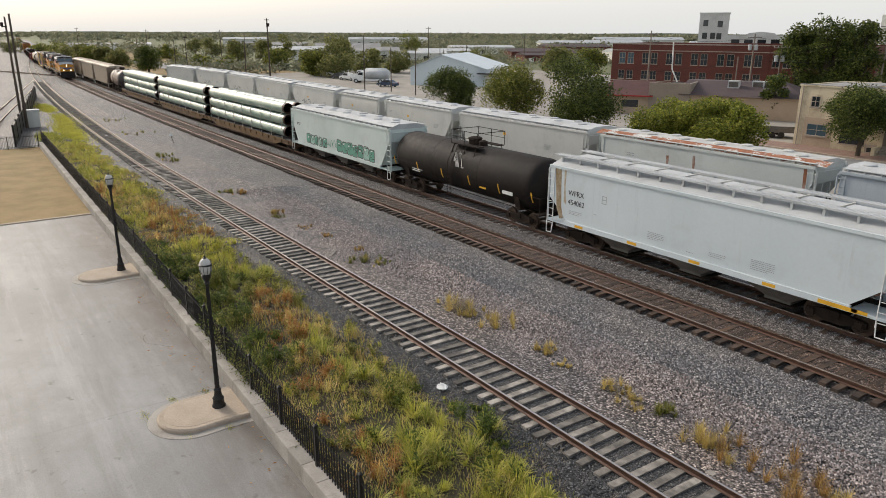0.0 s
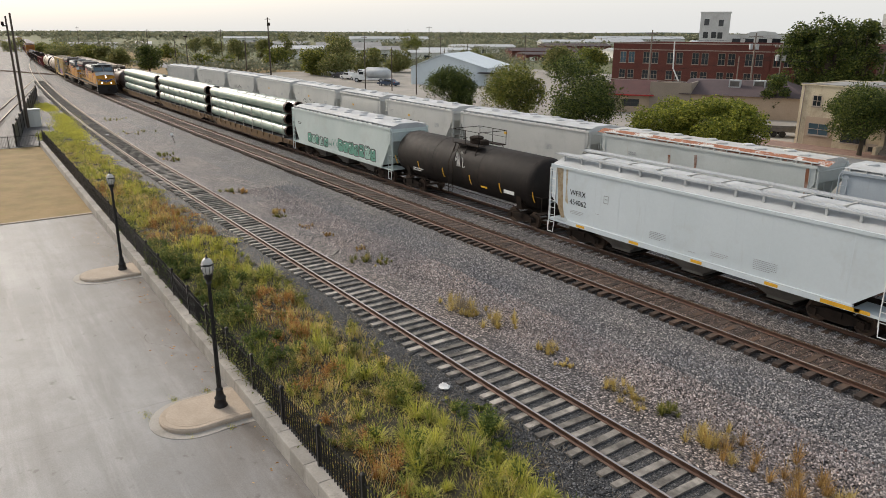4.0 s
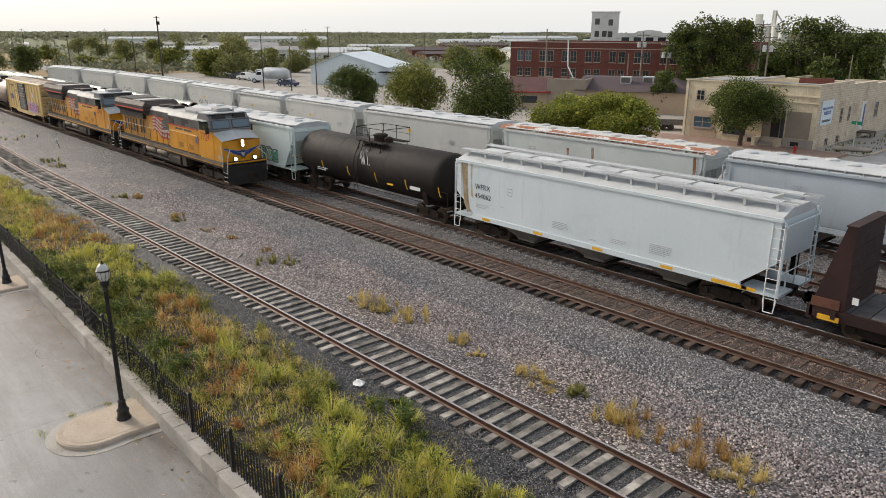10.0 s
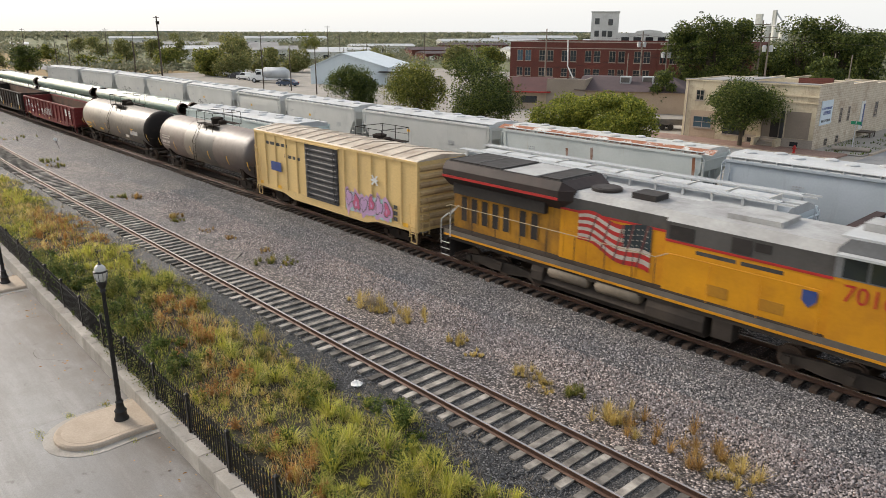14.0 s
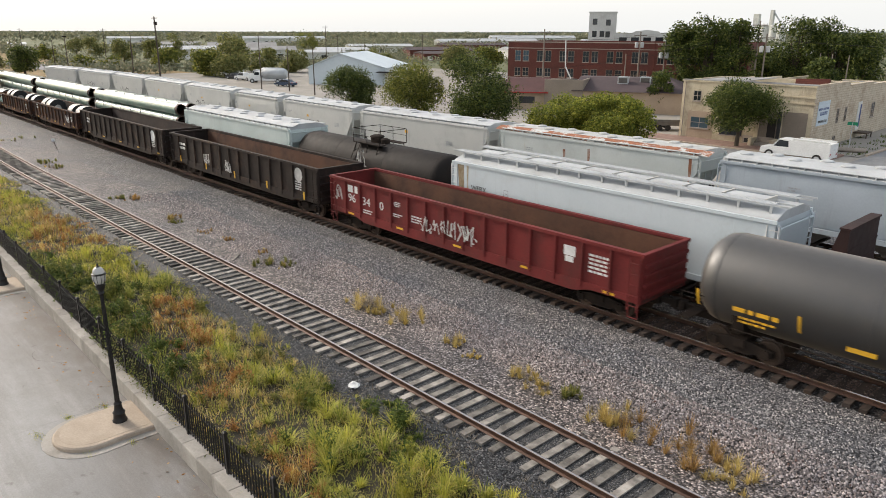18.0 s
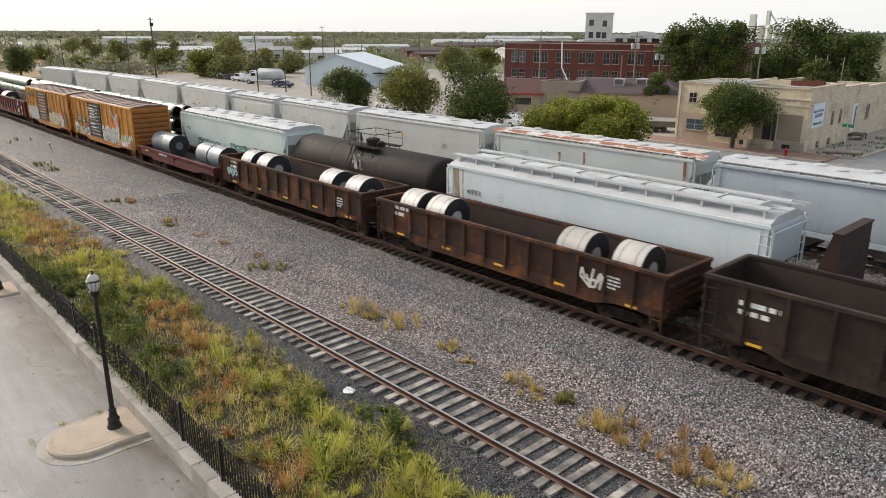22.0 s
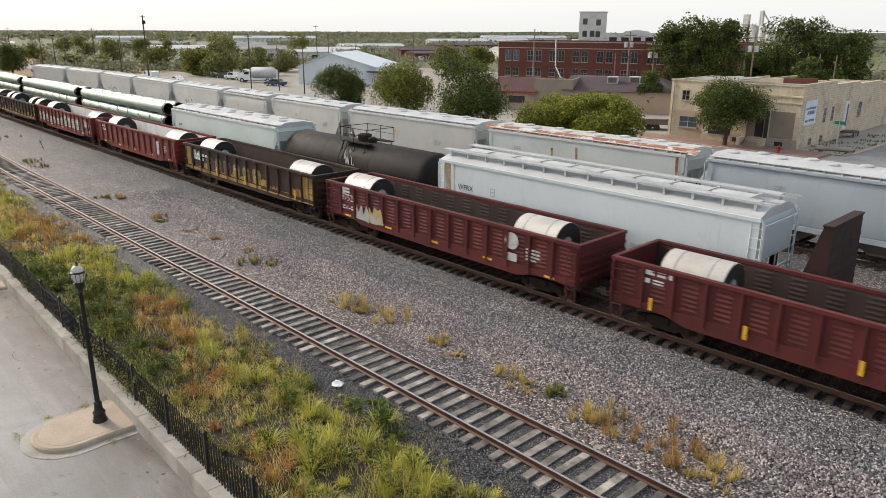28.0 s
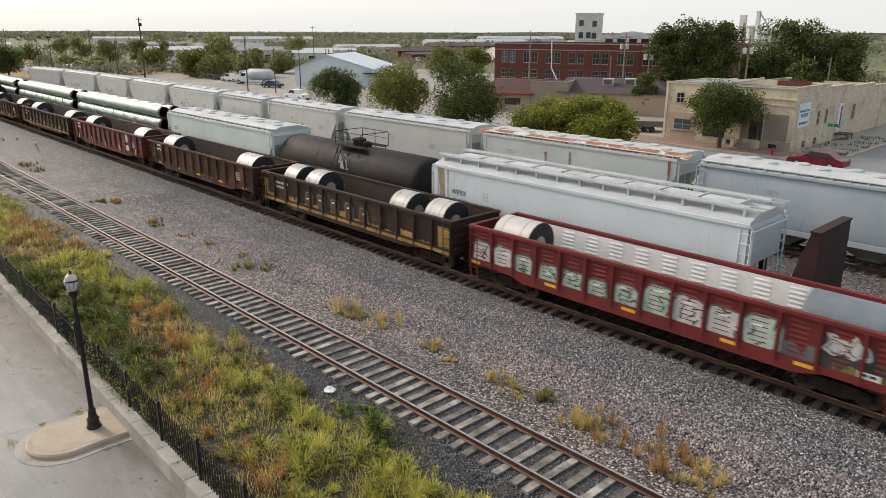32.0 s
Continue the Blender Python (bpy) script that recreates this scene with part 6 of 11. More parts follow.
def block_letter(parent, x, w, z0, z1, y, fill, seed, line=None):
    """One fat sprayed letter: a dark outline, a pale filling cut by dark strokes, and a flash of another paint."""
    rng = random.Random(seed)
    n = 12

    def shape(grow, yy, name, m, label=""):
        cx, cz, rx, rz = x + w / 2, (z0 + z1) / 2, w / 2 + grow, (z1 - z0) / 2 + grow
        r2 = random.Random(seed + 5)
        pts = []
        for k in range(n):
            a = 2 * math.pi * (k + 0.5) / n
            c, d = math.cos(a), math.sin(a)
            q = r2.uniform(0.9, 1.08)
            pts.append((cx + rx * q * math.copysign(abs(c) ** 0.45, c), yy, cz + rz * q * math.copysign(abs(d) ** 0.45, d)))
        tagged(part(name, Geo().add(pts, [tuple(range(n))]), m, parent, label), kind="stuff")
    shape(0.05, y - 0.003, "graffiti_edge", line or M_GRAF_EDGE)
    shape(-0.02, y - 0.007, "graffiti", fill, "fat sprayed letter")
    g = Geo()
    for k in range(rng.randint(4, 6)):
        p = Vector((x + w * rng.uniform(0.12, 0.88), 0, z0 + (z1 - z0) * rng.uniform(0.08, 0.9)))
        a = rng.choice((0.0, 0.3, 1.57, 1.2, -0.5, 2.3)) + rng.uniform(-0.25, 0.25)
        for step in range(3):
            q = p + Vector((math.cos(a), 0, math.sin(a))) * rng.uniform(0.1, 0.2)
            q.x, q.z = min(max(q.x, x + 0.06 * w), x + 0.94 * w), min(max(q.z, z0 + 0.05), z1 - 0.05)
            t = Vector((-math.sin(a), 0, math.cos(a))) * rng.uniform(0.015, 0.04)
            g.add([(e.x, y - 0.0105 - 0.0004 * k, e.z) for e in (p - t, q - t, q + t, p + t)], [(0, 1, 2, 3)])
            p, a = q, a + rng.uniform(-1.0, 1.0)
    tagged(part("graffiti_stroke", g, M_GRAF_DARKGREEN if rng.random() < 0.6 else M_INK, parent), kind="stuff")
    h = Geo()
    a, zz = x + w * rng.uniform(0.1, 0.4), z0 + (z1 - z0) * rng.uniform(0.5, 0.8)
    h.add([(a, y - 0.014, zz), (a + 0.3 * w, y - 0.014, zz + 0.03), (a + 0.34 * w, y - 0.014, zz + 0.12), (a + 0.04, y - 0.014, zz + 0.09)], [(0, 1, 2, 3)])
    tagged(part("graffiti_flash", h, M_WHITE, parent), kind="stuff")


def sprayed_row(parent, x0, pitch, count, z0, z1, y, fills, seed, size=0.86):
    rng = random.Random(seed)
    for k in range(count):
        drop = rng.uniform(0.0, 0.12)
        block_letter(parent, x0 + k * pitch + rng.uniform(-0.03, 0.03), pitch * size * rng.uniform(0.85, 1.08), z0 - drop * 0.4, z1 - drop, y, fills[(k * 2 + rng.randint(0, 1)) % len(fills)], seed * 31 + k)


M_GRAF_DARKGREEN = surf("dark_green_spray", (0.035, 0.075, 0.055), (0.06, 0.11, 0.08), 0.6, 0, 2, 20)
M_GRAF_MINT = surf("washed_mint_spray", (0.40, 0.50, 0.43), (0.26, 0.35, 0.29), 0.6, 0, 3, 14, grime=((0.50, 0.50, 0.46), 0.5))
M_OCHREWORN = surf("worn_ochre_paint", (0.40, 0.25, 0.055), (0.27, 0.15, 0.04), 0.7, 0, 2.5, 14, grime=((0.045, 0.03, 0.02), 0.5), streak=((0.05, 0.03, 0.02), 0.4))
M_RUSTLETTER = surf("faded_rust_spray", (0.15, 0.06, 0.022), (0.08, 0.034, 0.018), 0.7, 0, 2.5, 14, grime=((0.035, 0.024, 0.018), 0.6))


# ---- parked freight cars ----
def parked(c, fy, x, z=0.0, flip=False):
    a = math.degrees(math.atan2(fy(x + 5) - fy(x - 5), 10))
    c.matrix_basis = pose(x, fy(x), z, 0, 0, a + (180 if flip else 0))
    return c


M_GRAF_OLIVE = surf("olive_green_spray", (0.10, 0.12, 0.03), (0.15, 0.16, 0.05), 0.6, 0, 2, 20)
M_GRAF_PALEGREEN = surf("pale_green_spray", (0.36, 0.52, 0.46), (0.28, 0.46, 0.39), 0.6, 0, 2, 20)
M_STENCIL = surf("faded_stencil", (0.30, 0.31, 0.32), (0.38, 0.39, 0.4), 0.6, 0, 3, 20)
PARK, GREY = "parked freight cars", "row of grey hopper cars"
wf = hopper_car("covered_hopper", 17.1, "pale grey covered hopper car with yellow reflectors and a rusty end", M_WHITECAR, M_ROOFW, PARK)
lettering("WFRX", 0.38, M_INK, wf, on_side(-7.0, -1.556, 2.62), "lettering", "black stencilled lettering")
lettering("454062", 0.38, M_INK, wf, on_side(-7.0, -1.556, 2.15))
for k in range(5):
    x = -6.4 + k * 3.4
    part("reflector", Geo().box(x, x + 0.55, -1.605, -1.6, 1.07, 1.2), M_YPLATE, wf)
part("reflector", Geo().box(6.0, 7.4, -1.605, -1.6, 1.05, 1.2), M_YPLATE, wf)
part("rust_stain", Geo().add([(x, -1.556, z) for x, z in ((-8.0, 3.88), (-7.55, 3.88), (-7.52, 2.9), (-7.45, 1.9), (-7.3, 1.35), (-7.55, 1.3), (-7.8, 1.8), (-7.88, 2.7))], [tuple(range(8))]),
     surf("ochre_stain", (0.24, 0.17, 0.09), (0.36, 0.30, 0.21), 0.7, 0, 3, 12), wf, "ochre rust run")
part("rust_stain", Geo().add([(x, -1.556, z) for x, z in ((-7.35, 3.85), (-7.2, 3.85), (-7.22, 2.9), (-7.1, 2.1), (-7.3, 2.2))], [tuple(range(5))]),
     surf("pale_ochre_stain", (0.40, 0.33, 0.22), (0.5, 0.46, 0.38), 0.7, 0, 3, 12), wf)
for x, z, w, n in ((-6.9, 1.85, 0.9, 3), (-1.9, 1.9, 0.9, 5), (1.3, 1.75, 0.8, 3), (3.2, 1.95, 1.0, 6), (-5.2, 2.0, 0.3, 1), (0.2, 1.5, 0.5, 1)):
    bars(wf, x, -1.556, z, w, 0.075, n, M_STENCIL, seed=3, gap=0.65)
part("data_box", Geo().box(-4.75, -4.45, -1.558, -1.556, 2.6, 2.63).box(-4.75, -4.45, -1.558, -1.556, 2.95, 2.98).box(-4.75, -4.72, -1.558, -1.556, 2.6, 2.98).box(-4.48, -4.45, -1.558, -1.556, 2.6, 2.98).box(-4.68, -4.52, -1.558, -1.556, 2.78, 2.82), M_STENCIL, wf)
parked(wf, parked_y, -17.55)

tk = tank_car("tank_car", 15.6, "sooty black tank car with yellow reflectors and white graffiti", M_TANK, PARK)
scrawl(tk, 0.0, 2.9, 0.9, 1.3, -1.48, M_GRAF_WHITE, 5, 5, r=0.035)
bars(tk, -5.2, -1.40, 2.0, 1.6, 0.2, 1, M_WHITE, seed=9)
bars(tk, -5.0, -1.36, 1.72, 1.2, 0.12, 2, M_WHITE, seed=10)
part("placard", Geo().box(4.6, 5.5, -1.43, -1.42, 1.7, 2.05), M_WHITE, tk)
part("placard", Geo().box(2.4, 3.0, -1.36, -1.35, 1.62, 1.78), M_YPLATE, tk)
parked(tk, parked_y, -34.5)

hg = hopper_car("covered_hopper", 17.2, "mint-white covered hopper car with green graffiti along its side", M_MINT, M_ROOFW, PARK, board=False)
sprayed_row(hg, -5.4, 0.78, 5, 1.4, 2.2, -1.556, (M_GRAF_PALEGREEN, M_GRAF_GREEN), 21, 1.0)
sprayed_row(hg, 0.3, 0.86, 7, 1.35, 2.3, -1.556, (M_GRAF_GREEN, M_GRAF_PALEGREEN), 28, 1.02)
scrawl(hg, -1.6, 1.8, 1.7, 0.8, -1.556, M_GRAF_GREEN, 29, 6, r=0.03)
bars(hg, -7.3, -1.556, 2.9, 0.7, 0.12, 2, M_INK, seed=4)
parked(hg, parked_y, -50.6)


def pipe_load(x, group="pipe loads"):
    L = 21.8
    f = flat_car("flatcar", 26.0, "long weathered yellow-brown flatcar carrying stacked pipes", M_FLATORANGE, PARK, 1.0)
    parked(f, parked_y, x)
    r = 0.5
    rows = [(-0.95, 0), (0.0, 0), (0.95, 0), (-0.95, 1), (0.0, 1), (0.95, 1), (-0.95, 2), (0.0, 2)]
    a = math.degrees(math.atan2(parked_y(x + 5) - parked_y(x - 5), 10))
    for y, k in rows:
        p = thing("steel_pipe", "long pale green coated steel pipe with a dark bare end", "pipe", group)
        z = 1.12 + r + k * (2 * r + 0.06)
        part("coated_wall", Geo().loft([[(x0, rr * math.cos(q * math.pi / 12), rr * math.sin(q * math.pi / 12)) for q in range(24)] for x0, rr in ((-L / 2 + 0.35, r - 0.05), (-L / 2 + 0.35, r), (L / 2 - 0.35, r), (L / 2 - 0.35, r - 0.05))], False), M_PIPE, p, smooth=True)
        part("bare_end", Geo().loft([[(x0, rr * math.cos(q * math.pi / 12), rr * math.sin(q * math.pi / 12)) for q in range(24)] for x0, rr in ((L / 2 - 0.5, r - 0.012), (L / 2, r - 0.012), (L / 2, r - 0.045), (L / 2 - 1.5, r - 0.045), (-L / 2 + 1.5, r - 0.045), (-L / 2, r - 0.045), (-L / 2, r - 0.012), (-L / 2 + 0.5, r - 0.012))], False), M_PIPEEND, p, "dark uncoated pipe end", smooth=True)
        p.matrix_basis = pose(x, parked_y(x) + y, z, 0, 0, a)
    for k in range(9):
        xx = x - 10.4 + k * 2.6
        b = thing("load_strap", "pale strap and wooden stakes round the stacked pipes", "strap", "load straps")
        g = Geo().path([(0, -1.5, 1.0), (0, -1.5, 3.1), (0, -0.95, 4.36), (0, 0.05, 4.36), (0, 1.5, 3.2), (0, 1.5, 1.0)], 0.035)
        part("strap", g, M_RAILING, b)
        part("packing", Geo().box(-0.06, 0.06, -1.45, 1.45, 1.0, 1.12), M_DECK, b)
        b.matrix_basis = pose(xx, parked_y(xx), 0, 0, 0, a)


for x in (-72.0, -95.5, -119.0):
    pipe_load(x)
t2 = tank_car("tank_car", 9.0, "short rusty brown tank car", M_TANKMAROON, PARK, stripes=False)
parked(t2, parked_y, -138.5)
tan = hopper_car("covered_hopper", 16.0, "dusty tan covered hopper car in the distance", M_TANKTAN, M_BOXROOFTAN, PARK, board=False)
parked(tan, parked_y, -152)
for x in (-168.8, -185.6):
    copy_thing(tan, pose(x, parked_y(x), 0, 0, 0, math.degrees(math.atan2(parked_y(x + 5) - parked_y(x - 5), 10))))

bf = flat_car("bulkhead_flatcar", 19.0, "dark maroon bulkhead flatcar with a greyed plank deck", M_BULKHEAD, PARK, 1.15, None, 2.95, M_BULKHEAD)
part("reflector", Geo().box(-9.2, -8.5, -1.56, -1.5, 0.72, 0.9), M_YPLATE, bf)
part("placard", Geo().box(-8.2, -8.0, -1.51, -1.505, 1.5, 1.75), M_WHITE, bf)
parked(bf, parked_y, 1.6)

def flaking(name):
    """Chalky grey paint that flakes away in ragged patches over rust."""
    m, nt, b, vec, rnd = start_mat(name, 0.8)
    n = noise_of(nt, vec, 1.1, 8, 0.72, (0.75, 1.0, 1.0))
    tone = blend(nt, ramp(nt, noise_of(nt, vec, 7.0, 4), [(0.35, (0, 0, 0)), (0.65, (1, 1, 1))]), (0.32, 0.12, 0.055), (0.19, 0.075, 0.04))
    nt.links.new(blend(nt, ramp(nt, n, [(0.43, (0, 0, 0)), (0.48, (1, 1, 1))]), (0.50, 0.51, 0.49), tone), b.inputs["Base Color"])
    return m


M_FLAKING = flaking("flaking_painted_roof_edge")
# row of grey hoppers behind
EDGE = [1.0, -17.5, -33.5, -49.7, -63.0, -73.7, -87.7, -102.0, -116.0, -131.5, -147.0]
kinds = [("blue-grey covered hopper car with round hatches", M_BLUEGREY, M_ROOFW, True),
         ("grey covered hopper car with flaking rusty roof edge", M_RUSTYCAR, M_RUSTROOF2, False),
         ("light grey covered hopper car with a yellow placard", M_GREYCAR, M_ROOFW, False)]
for k, (b, a) in enumerate(zip(EDGE, EDGE[1:])):
    label, m, rm, curved = kinds[min(k, 2)]
    h = hopper_car("covered_hopper", b - a - 0.9, label, m, rm, GREY, board=False, bays=3 if b - a > 14.5 else 2, curved=curved or k == 4, hatch_mat=rm)
    side = -1.556
    if k >= 2 and k < 7:
        part("placard", Geo().box(-1.6, -1.25, side - 0.012, side - 0.006, 2.75, 2.95), M_YPLATE, h)
    bars(h, -5.0, side - 0.004, 3.1, 0.6, 0.13, 2, M_STENCIL, seed=k)
    bars(h, 3.2, side - 0.004, 2.6, 0.7, 0.08, 5, M_STENCIL, seed=k + 30)
    if k in (3, 5, 7, 8):
        scrawl(h, -3.2, 2.2, 3.6, 0.7, side, M_INK, k, 6, r=0.022)
    if k == 1:
        part("rust_band", Geo().add([(-7.9, -1.5, 4.03), (7.9, -1.5, 4.03), (7.9, -0.85, 4.245), (-7.9, -0.85, 4.245)], [(0, 1, 2, 3)]), M_FLAKING, h, "flaking rust along the roof edge")
        for j, x in enumerate((-1.8, 0.1, 6.9)):
            part("rust_run", Geo().add([(x - 0.1, side - 0.005, 3.3 + 0.25 * j), (x + 0.08, side - 0.005, 3.32 + 0.25 * j), (x + 0.12, side - 0.005, 3.0), (x + 0.03, side - 0.005, 2.5), (x - 0.04, side - 0.005, 2.4), (x - 0.06, side - 0.005, 2.9)], [(0, 1, 2, 3, 4, 5)]), M_RUSTROOF, h)
    parked(h, hopper_y, (a + b) / 2, -0.1)


# ---- the moving train: (thing, distance of its middle behind the front, height) ----
TRAIN = []

MOVE = "moving freight train"


def hitch(c, front, rear, z=0.0):
    TRAIN.append((c, (front + rear) / 2, z))
    return c


def load(front, rear, spots, floor=1.15):
    """Coils in a car; spots are (fraction from the rear, radius, length, look)."""
    L = rear - front
    for f, r, w, m in spots:
        mat, text = ((M_COIL, "pale galvanised steel coil with dark edges"), (M_COILGREY, "grey wrapped steel coil with dark edges"))[m]
        TRAIN.append((coil(0, r, w, mat, 0, text + ", lying in a rail car", "steel coils"), rear - f * L, floor))


hitch(locomotive("7724", "sooty yellow and grey diesel locomotive with lit headlights, painted flag", False, True), -0.6, 20.8)
hitch(locomotive("7016", "yellow and grey diesel locomotive with a painted flag", True, False), 21.55, 42.95)

ba = hitch(boxcar("boxcar", 15.6, "faded tan-yellow boxcar with a black door and violet graffiti", M_BOXTAN, M_BOXTANEND, M_BOXROOFTAN, M_BOXDOOR, MOVE, door=(-2.0, 1.2)), 44.3, 59.9)
splash(ba, 1.9, 5.8, 1.1, 2.3, -1.574, M_GRAF_TEAL, 401)
paint_patch(ba, 1.9, 1.75, 3.9, 1.05, -1.577, (M_GRAF_PURPLE, M_GRAF_PURPLE, M_GRAF_PINK), 21, 6, label="violet and pink sprayed letters")
bars(ba, -6.6, -1.505, 3.9, 3.6, 0.45, 1, M_INK, seed=2, gap=0.6)
bars(ba, -4.4, -1.505, 3.3, 2.0, 0.4, 1, M_INK, seed=5, gap=0.55)
part("emblem", Geo().box(4.2, 4.75, -1.585, -1.58, 3.05, 3.15).add([(x, -1.586, z) for x, z in ((4.2, 3.35), (4.35, 3.35), (4.8, 2.85), (4.65, 2.85))], [(0, 1, 2, 3)]).add([(x, -1.587, z) for x, z in ((4.65, 3.35), (4.8, 3.35), (4.35, 2.85), (4.2, 2.85))], [(0, 1, 2, 3)]), M_WHITE, ba)
part("emblem", Geo().box(-5.9, -4.7, -1.585, -1.58, 2.2, 2.75), M_BLUE, ba)
for z in (1.9, 1.6, 1.3):
    part("placard", Geo().box(6.0, 6.3, -1.585, -1.58, z, z + 0.2), M_INK, ba)
for x in (-7.4, -5.2, 6.7):
    part("reflector", Geo().box(x, x + 0.4, -1.585, -1.58, 1.15, 1.35), M_YPLATE, ba)

ta = hitch(tank_car("tank_car", 15.85, "dusty brown-grey tank car with a sooty middle band", M_TANKMAROON, MOVE, R=1.56, zc=2.38), 60.45, 76.3)
part("soot_band", Geo().turned([(1.56, -2.4), (1.565, -2.38), (1.565, 2.3), (1.56, 2.32)], 40, (0, 0, 2.38), "x"), M_TANKGREY, ta, "sooty spill band round the middle", smooth=True)
bars(ta, -6.4, -1.56, 2.62, 1.5, 0.16, 2, M_FLAGPALE, seed=8)
bars(ta, -6.4, -1.558, 2.22, 1.9, 0.26, 1, M_FLAGPALE, seed=9, gap=0.25)
bars(ta, -6.4, -1.53, 1.9, 1.7, 0.14, 1, M_FLAGPALE, seed=10)
tb = hitch(tank_car("tank_car", 17.85, "dark grey tank car, its shaded end coloured black, with yellow markings", M_TANKGREY, MOVE, R=1.56, zc=2.38, end_mat=M_TANK), 77.45, 95.3)
bars(tb, -7.0, -1.52, 1.95, 1.9, 0.26, 1, M_YPLATE, seed=8)
bars(tb, -6.8, -1.47, 1.65, 1.2, 0.13, 2, M_YPLATE, seed=9)
part("placard", Geo().box(-3.6, -2.8, -1.38, -1.37, 1.5, 1.68), M_YPLATE, tb)
part("placard", Geo().box(4.6, 6.2, -1.545, -1.53, 1.85, 2.2), M_FLAGPALE, tb)
part("placard", Geo().box(3.1, 3.9, -1.42, -1.41, 1.5, 1.72), M_FLAGPALE, tb)
bars(tb, 4.7, -1.547, 2.12, 1.4, 0.1, 3, M_STENCIL, seed=19)
bars(tb, 4.7, -1.562, 2.36, 0.7, 0.14, 1, M_YPLATE, seed=18)


def markings(g, L, kind, seed, mat=None):
    H = L / 2
    mat = mat or M_WHITE
    y = -1.505
    if kind:
        bars(g, -H + 1.2, y, 2.45, 1.3, 0.3, 2, mat, seed=seed)
        bars(g, H - 2.6, y, 2.0, 0.7, 0.14, 4, mat, seed=seed + 1)
    for k in range(5):
        x = -H + 1.6 + k * (L - 3.2) / 4
        up = seed in (11, 15)
        part("reflector", Geo().box(x, x + (0.13 if up else 0.5), -1.61 if up else -1.565, -1.6 if up else -1.56, 1.04, 1.5 if up else 1.14), M_YPLATE, g)


gr = hitch(gondola("gondola", 19.5, "empty oxide-red gondola car with white graffiti", M_REDGON, M_RUSTIN, MOVE, 2.8, 15), 96.7, 116.2)
for text_, x in (("96", -8.2), ("34", -6.95), ("0", -5.5)):
    lettering(text_, 0.62, M_WHITE, gr, on_side(x, -1.505, 1.72), "lettering", "white stencilled number", 1.1)
bars(gr, -8.2, -1.505, 2.6, 0.85, 0.42, 1, M_WHITE, seed=1, gap=0.12)
scrawl(gr, -9.4, 2.0, 0.6, 0.9, -1.505, M_GRAF_WHITE, 17, 3, r=0.03)
bars(gr, -6.9, -1.505, 1.5, 0.8, 0.12, 2, M_WHITE, seed=61)
bars(gr, -4.3, -1.505, 2.35, 0.45, 0.09, 3, M_WHITE, seed=62)
bars(gr, -4.4, -1.505, 1.75, 0.7, 0.1, 2, M_WHITE, seed=63)
bars(gr, -3.0, -1.505, 1.9, 0.75, 0.13, 3, M_WHITE, seed=64)
markings(gr, 19.5, 0, 4)
scrawl(gr, -2.2, 1.7, 1.7, 0.85, -1.61, M_GRAF_WHITE, 7, 8, r=0.022)
scrawl(gr, -0.3, 1.75, 1.9, 0.95, -1.61, M_GRAF_WHITE, 8, 9, r=0.03)
part("emblem", Geo().box(6.2, 6.75, -1.505, -1.5, 2.1, 2.5).box(6.28, 6.67, -1.505, -1.5, 1.85, 2.08), M_WHITE, gr)
bars(gr, 7.4, -1.505, 2.4, 1.0, 0.16, 5, M_WHITE, seed=41)

g1 = hitch(gondola("gondola", 20.2, "empty black gondola car with a rusty inside", M_BLACKGON, M_RUSTIN, MOVE, 2.95, 15), 117.4, 137.6)
markings(g1, 20.2, 1, 11)
part("emblem", Geo().turned([(0.02, 0), (0.42, 0)], 18, (7.9, -1.506, 2.4), "y"), M_GRAF_WHITE, g1)
scrawl(g1, -4.4, 1.8, 0.8, 0.8, -1.61, M_GRAF_WHITE, 3, 7, r=0.026)
scrawl(g1, -1.2, 1.7, 0.8, 0.9, -1.61, M_GRAF_WHITE, 4, 7, r=0.026)
g2 = hitch(gondola("gondola", 20.0, "empty black gondola car with white emblem", M_BLACKGON, M_DARKIN, MOVE, 2.95, 15), 139.0, 159.0)
markings(g2, 20.0, 1, 12)
part("emblem", Geo().turned([(0.02, 0), (0.45, 0)], 18, (7.7, -1.506, 2.35), "y"), M_WHITE, g2)

cA = hitch(gondola("gondola", 16.2, "rust-brown gondola car loaded with steel coils", M_BROWNGON, M_DARKIN, MOVE, 2.5, 13), 160.3, 176.5)
markings(cA, 16.2, 1, 13)
scrawl(cA, 4.6, 1.75, 1.0, 0.9, -1.61, M_GRAF_WHITE, 9, 3, r=0.05)
load(160.3, 176.5, [(0.10, 0.93, 1.25, 0), (0.22, 0.93, 1.25, 0), (0.71, 0.93, 1.35, 0), (0.87, 0.93, 1.25, 0)])
cB = hitch(gondola("gondola", 15.9, "rust-brown gondola car loaded with steel coils, sprayed with graffiti", M_BROWNGON, M_DARKIN, MOVE, 2.5, 13), 177.7, 193.6)
markings(cB, 15.9, 1, 14)
scrawl(cB, -6.8, 1.7, 1.2, 0.9, -1.61, M_GRAF_TEAL, 6, 4, r=0.06)
load(177.7, 193.6, [(0.14, 0.93, 1.25, 0), (0.27, 0.93, 1.25, 0), (0.72, 0.93, 1.25, 0), (0.88, 0.93, 1.25, 0)])
fc = hitch(gondola("coil_car", 13.6, "low maroon coil car carrying dark wrapped coils", M_MAROON, M_DARKIN, MOVE, 1.5, 2, floor=1.0), 194.6, 208.2)
bars(fc, -2.9, -1.505, 1.42, 2.2, 0.26, 1, M_WHITE, seed=6)
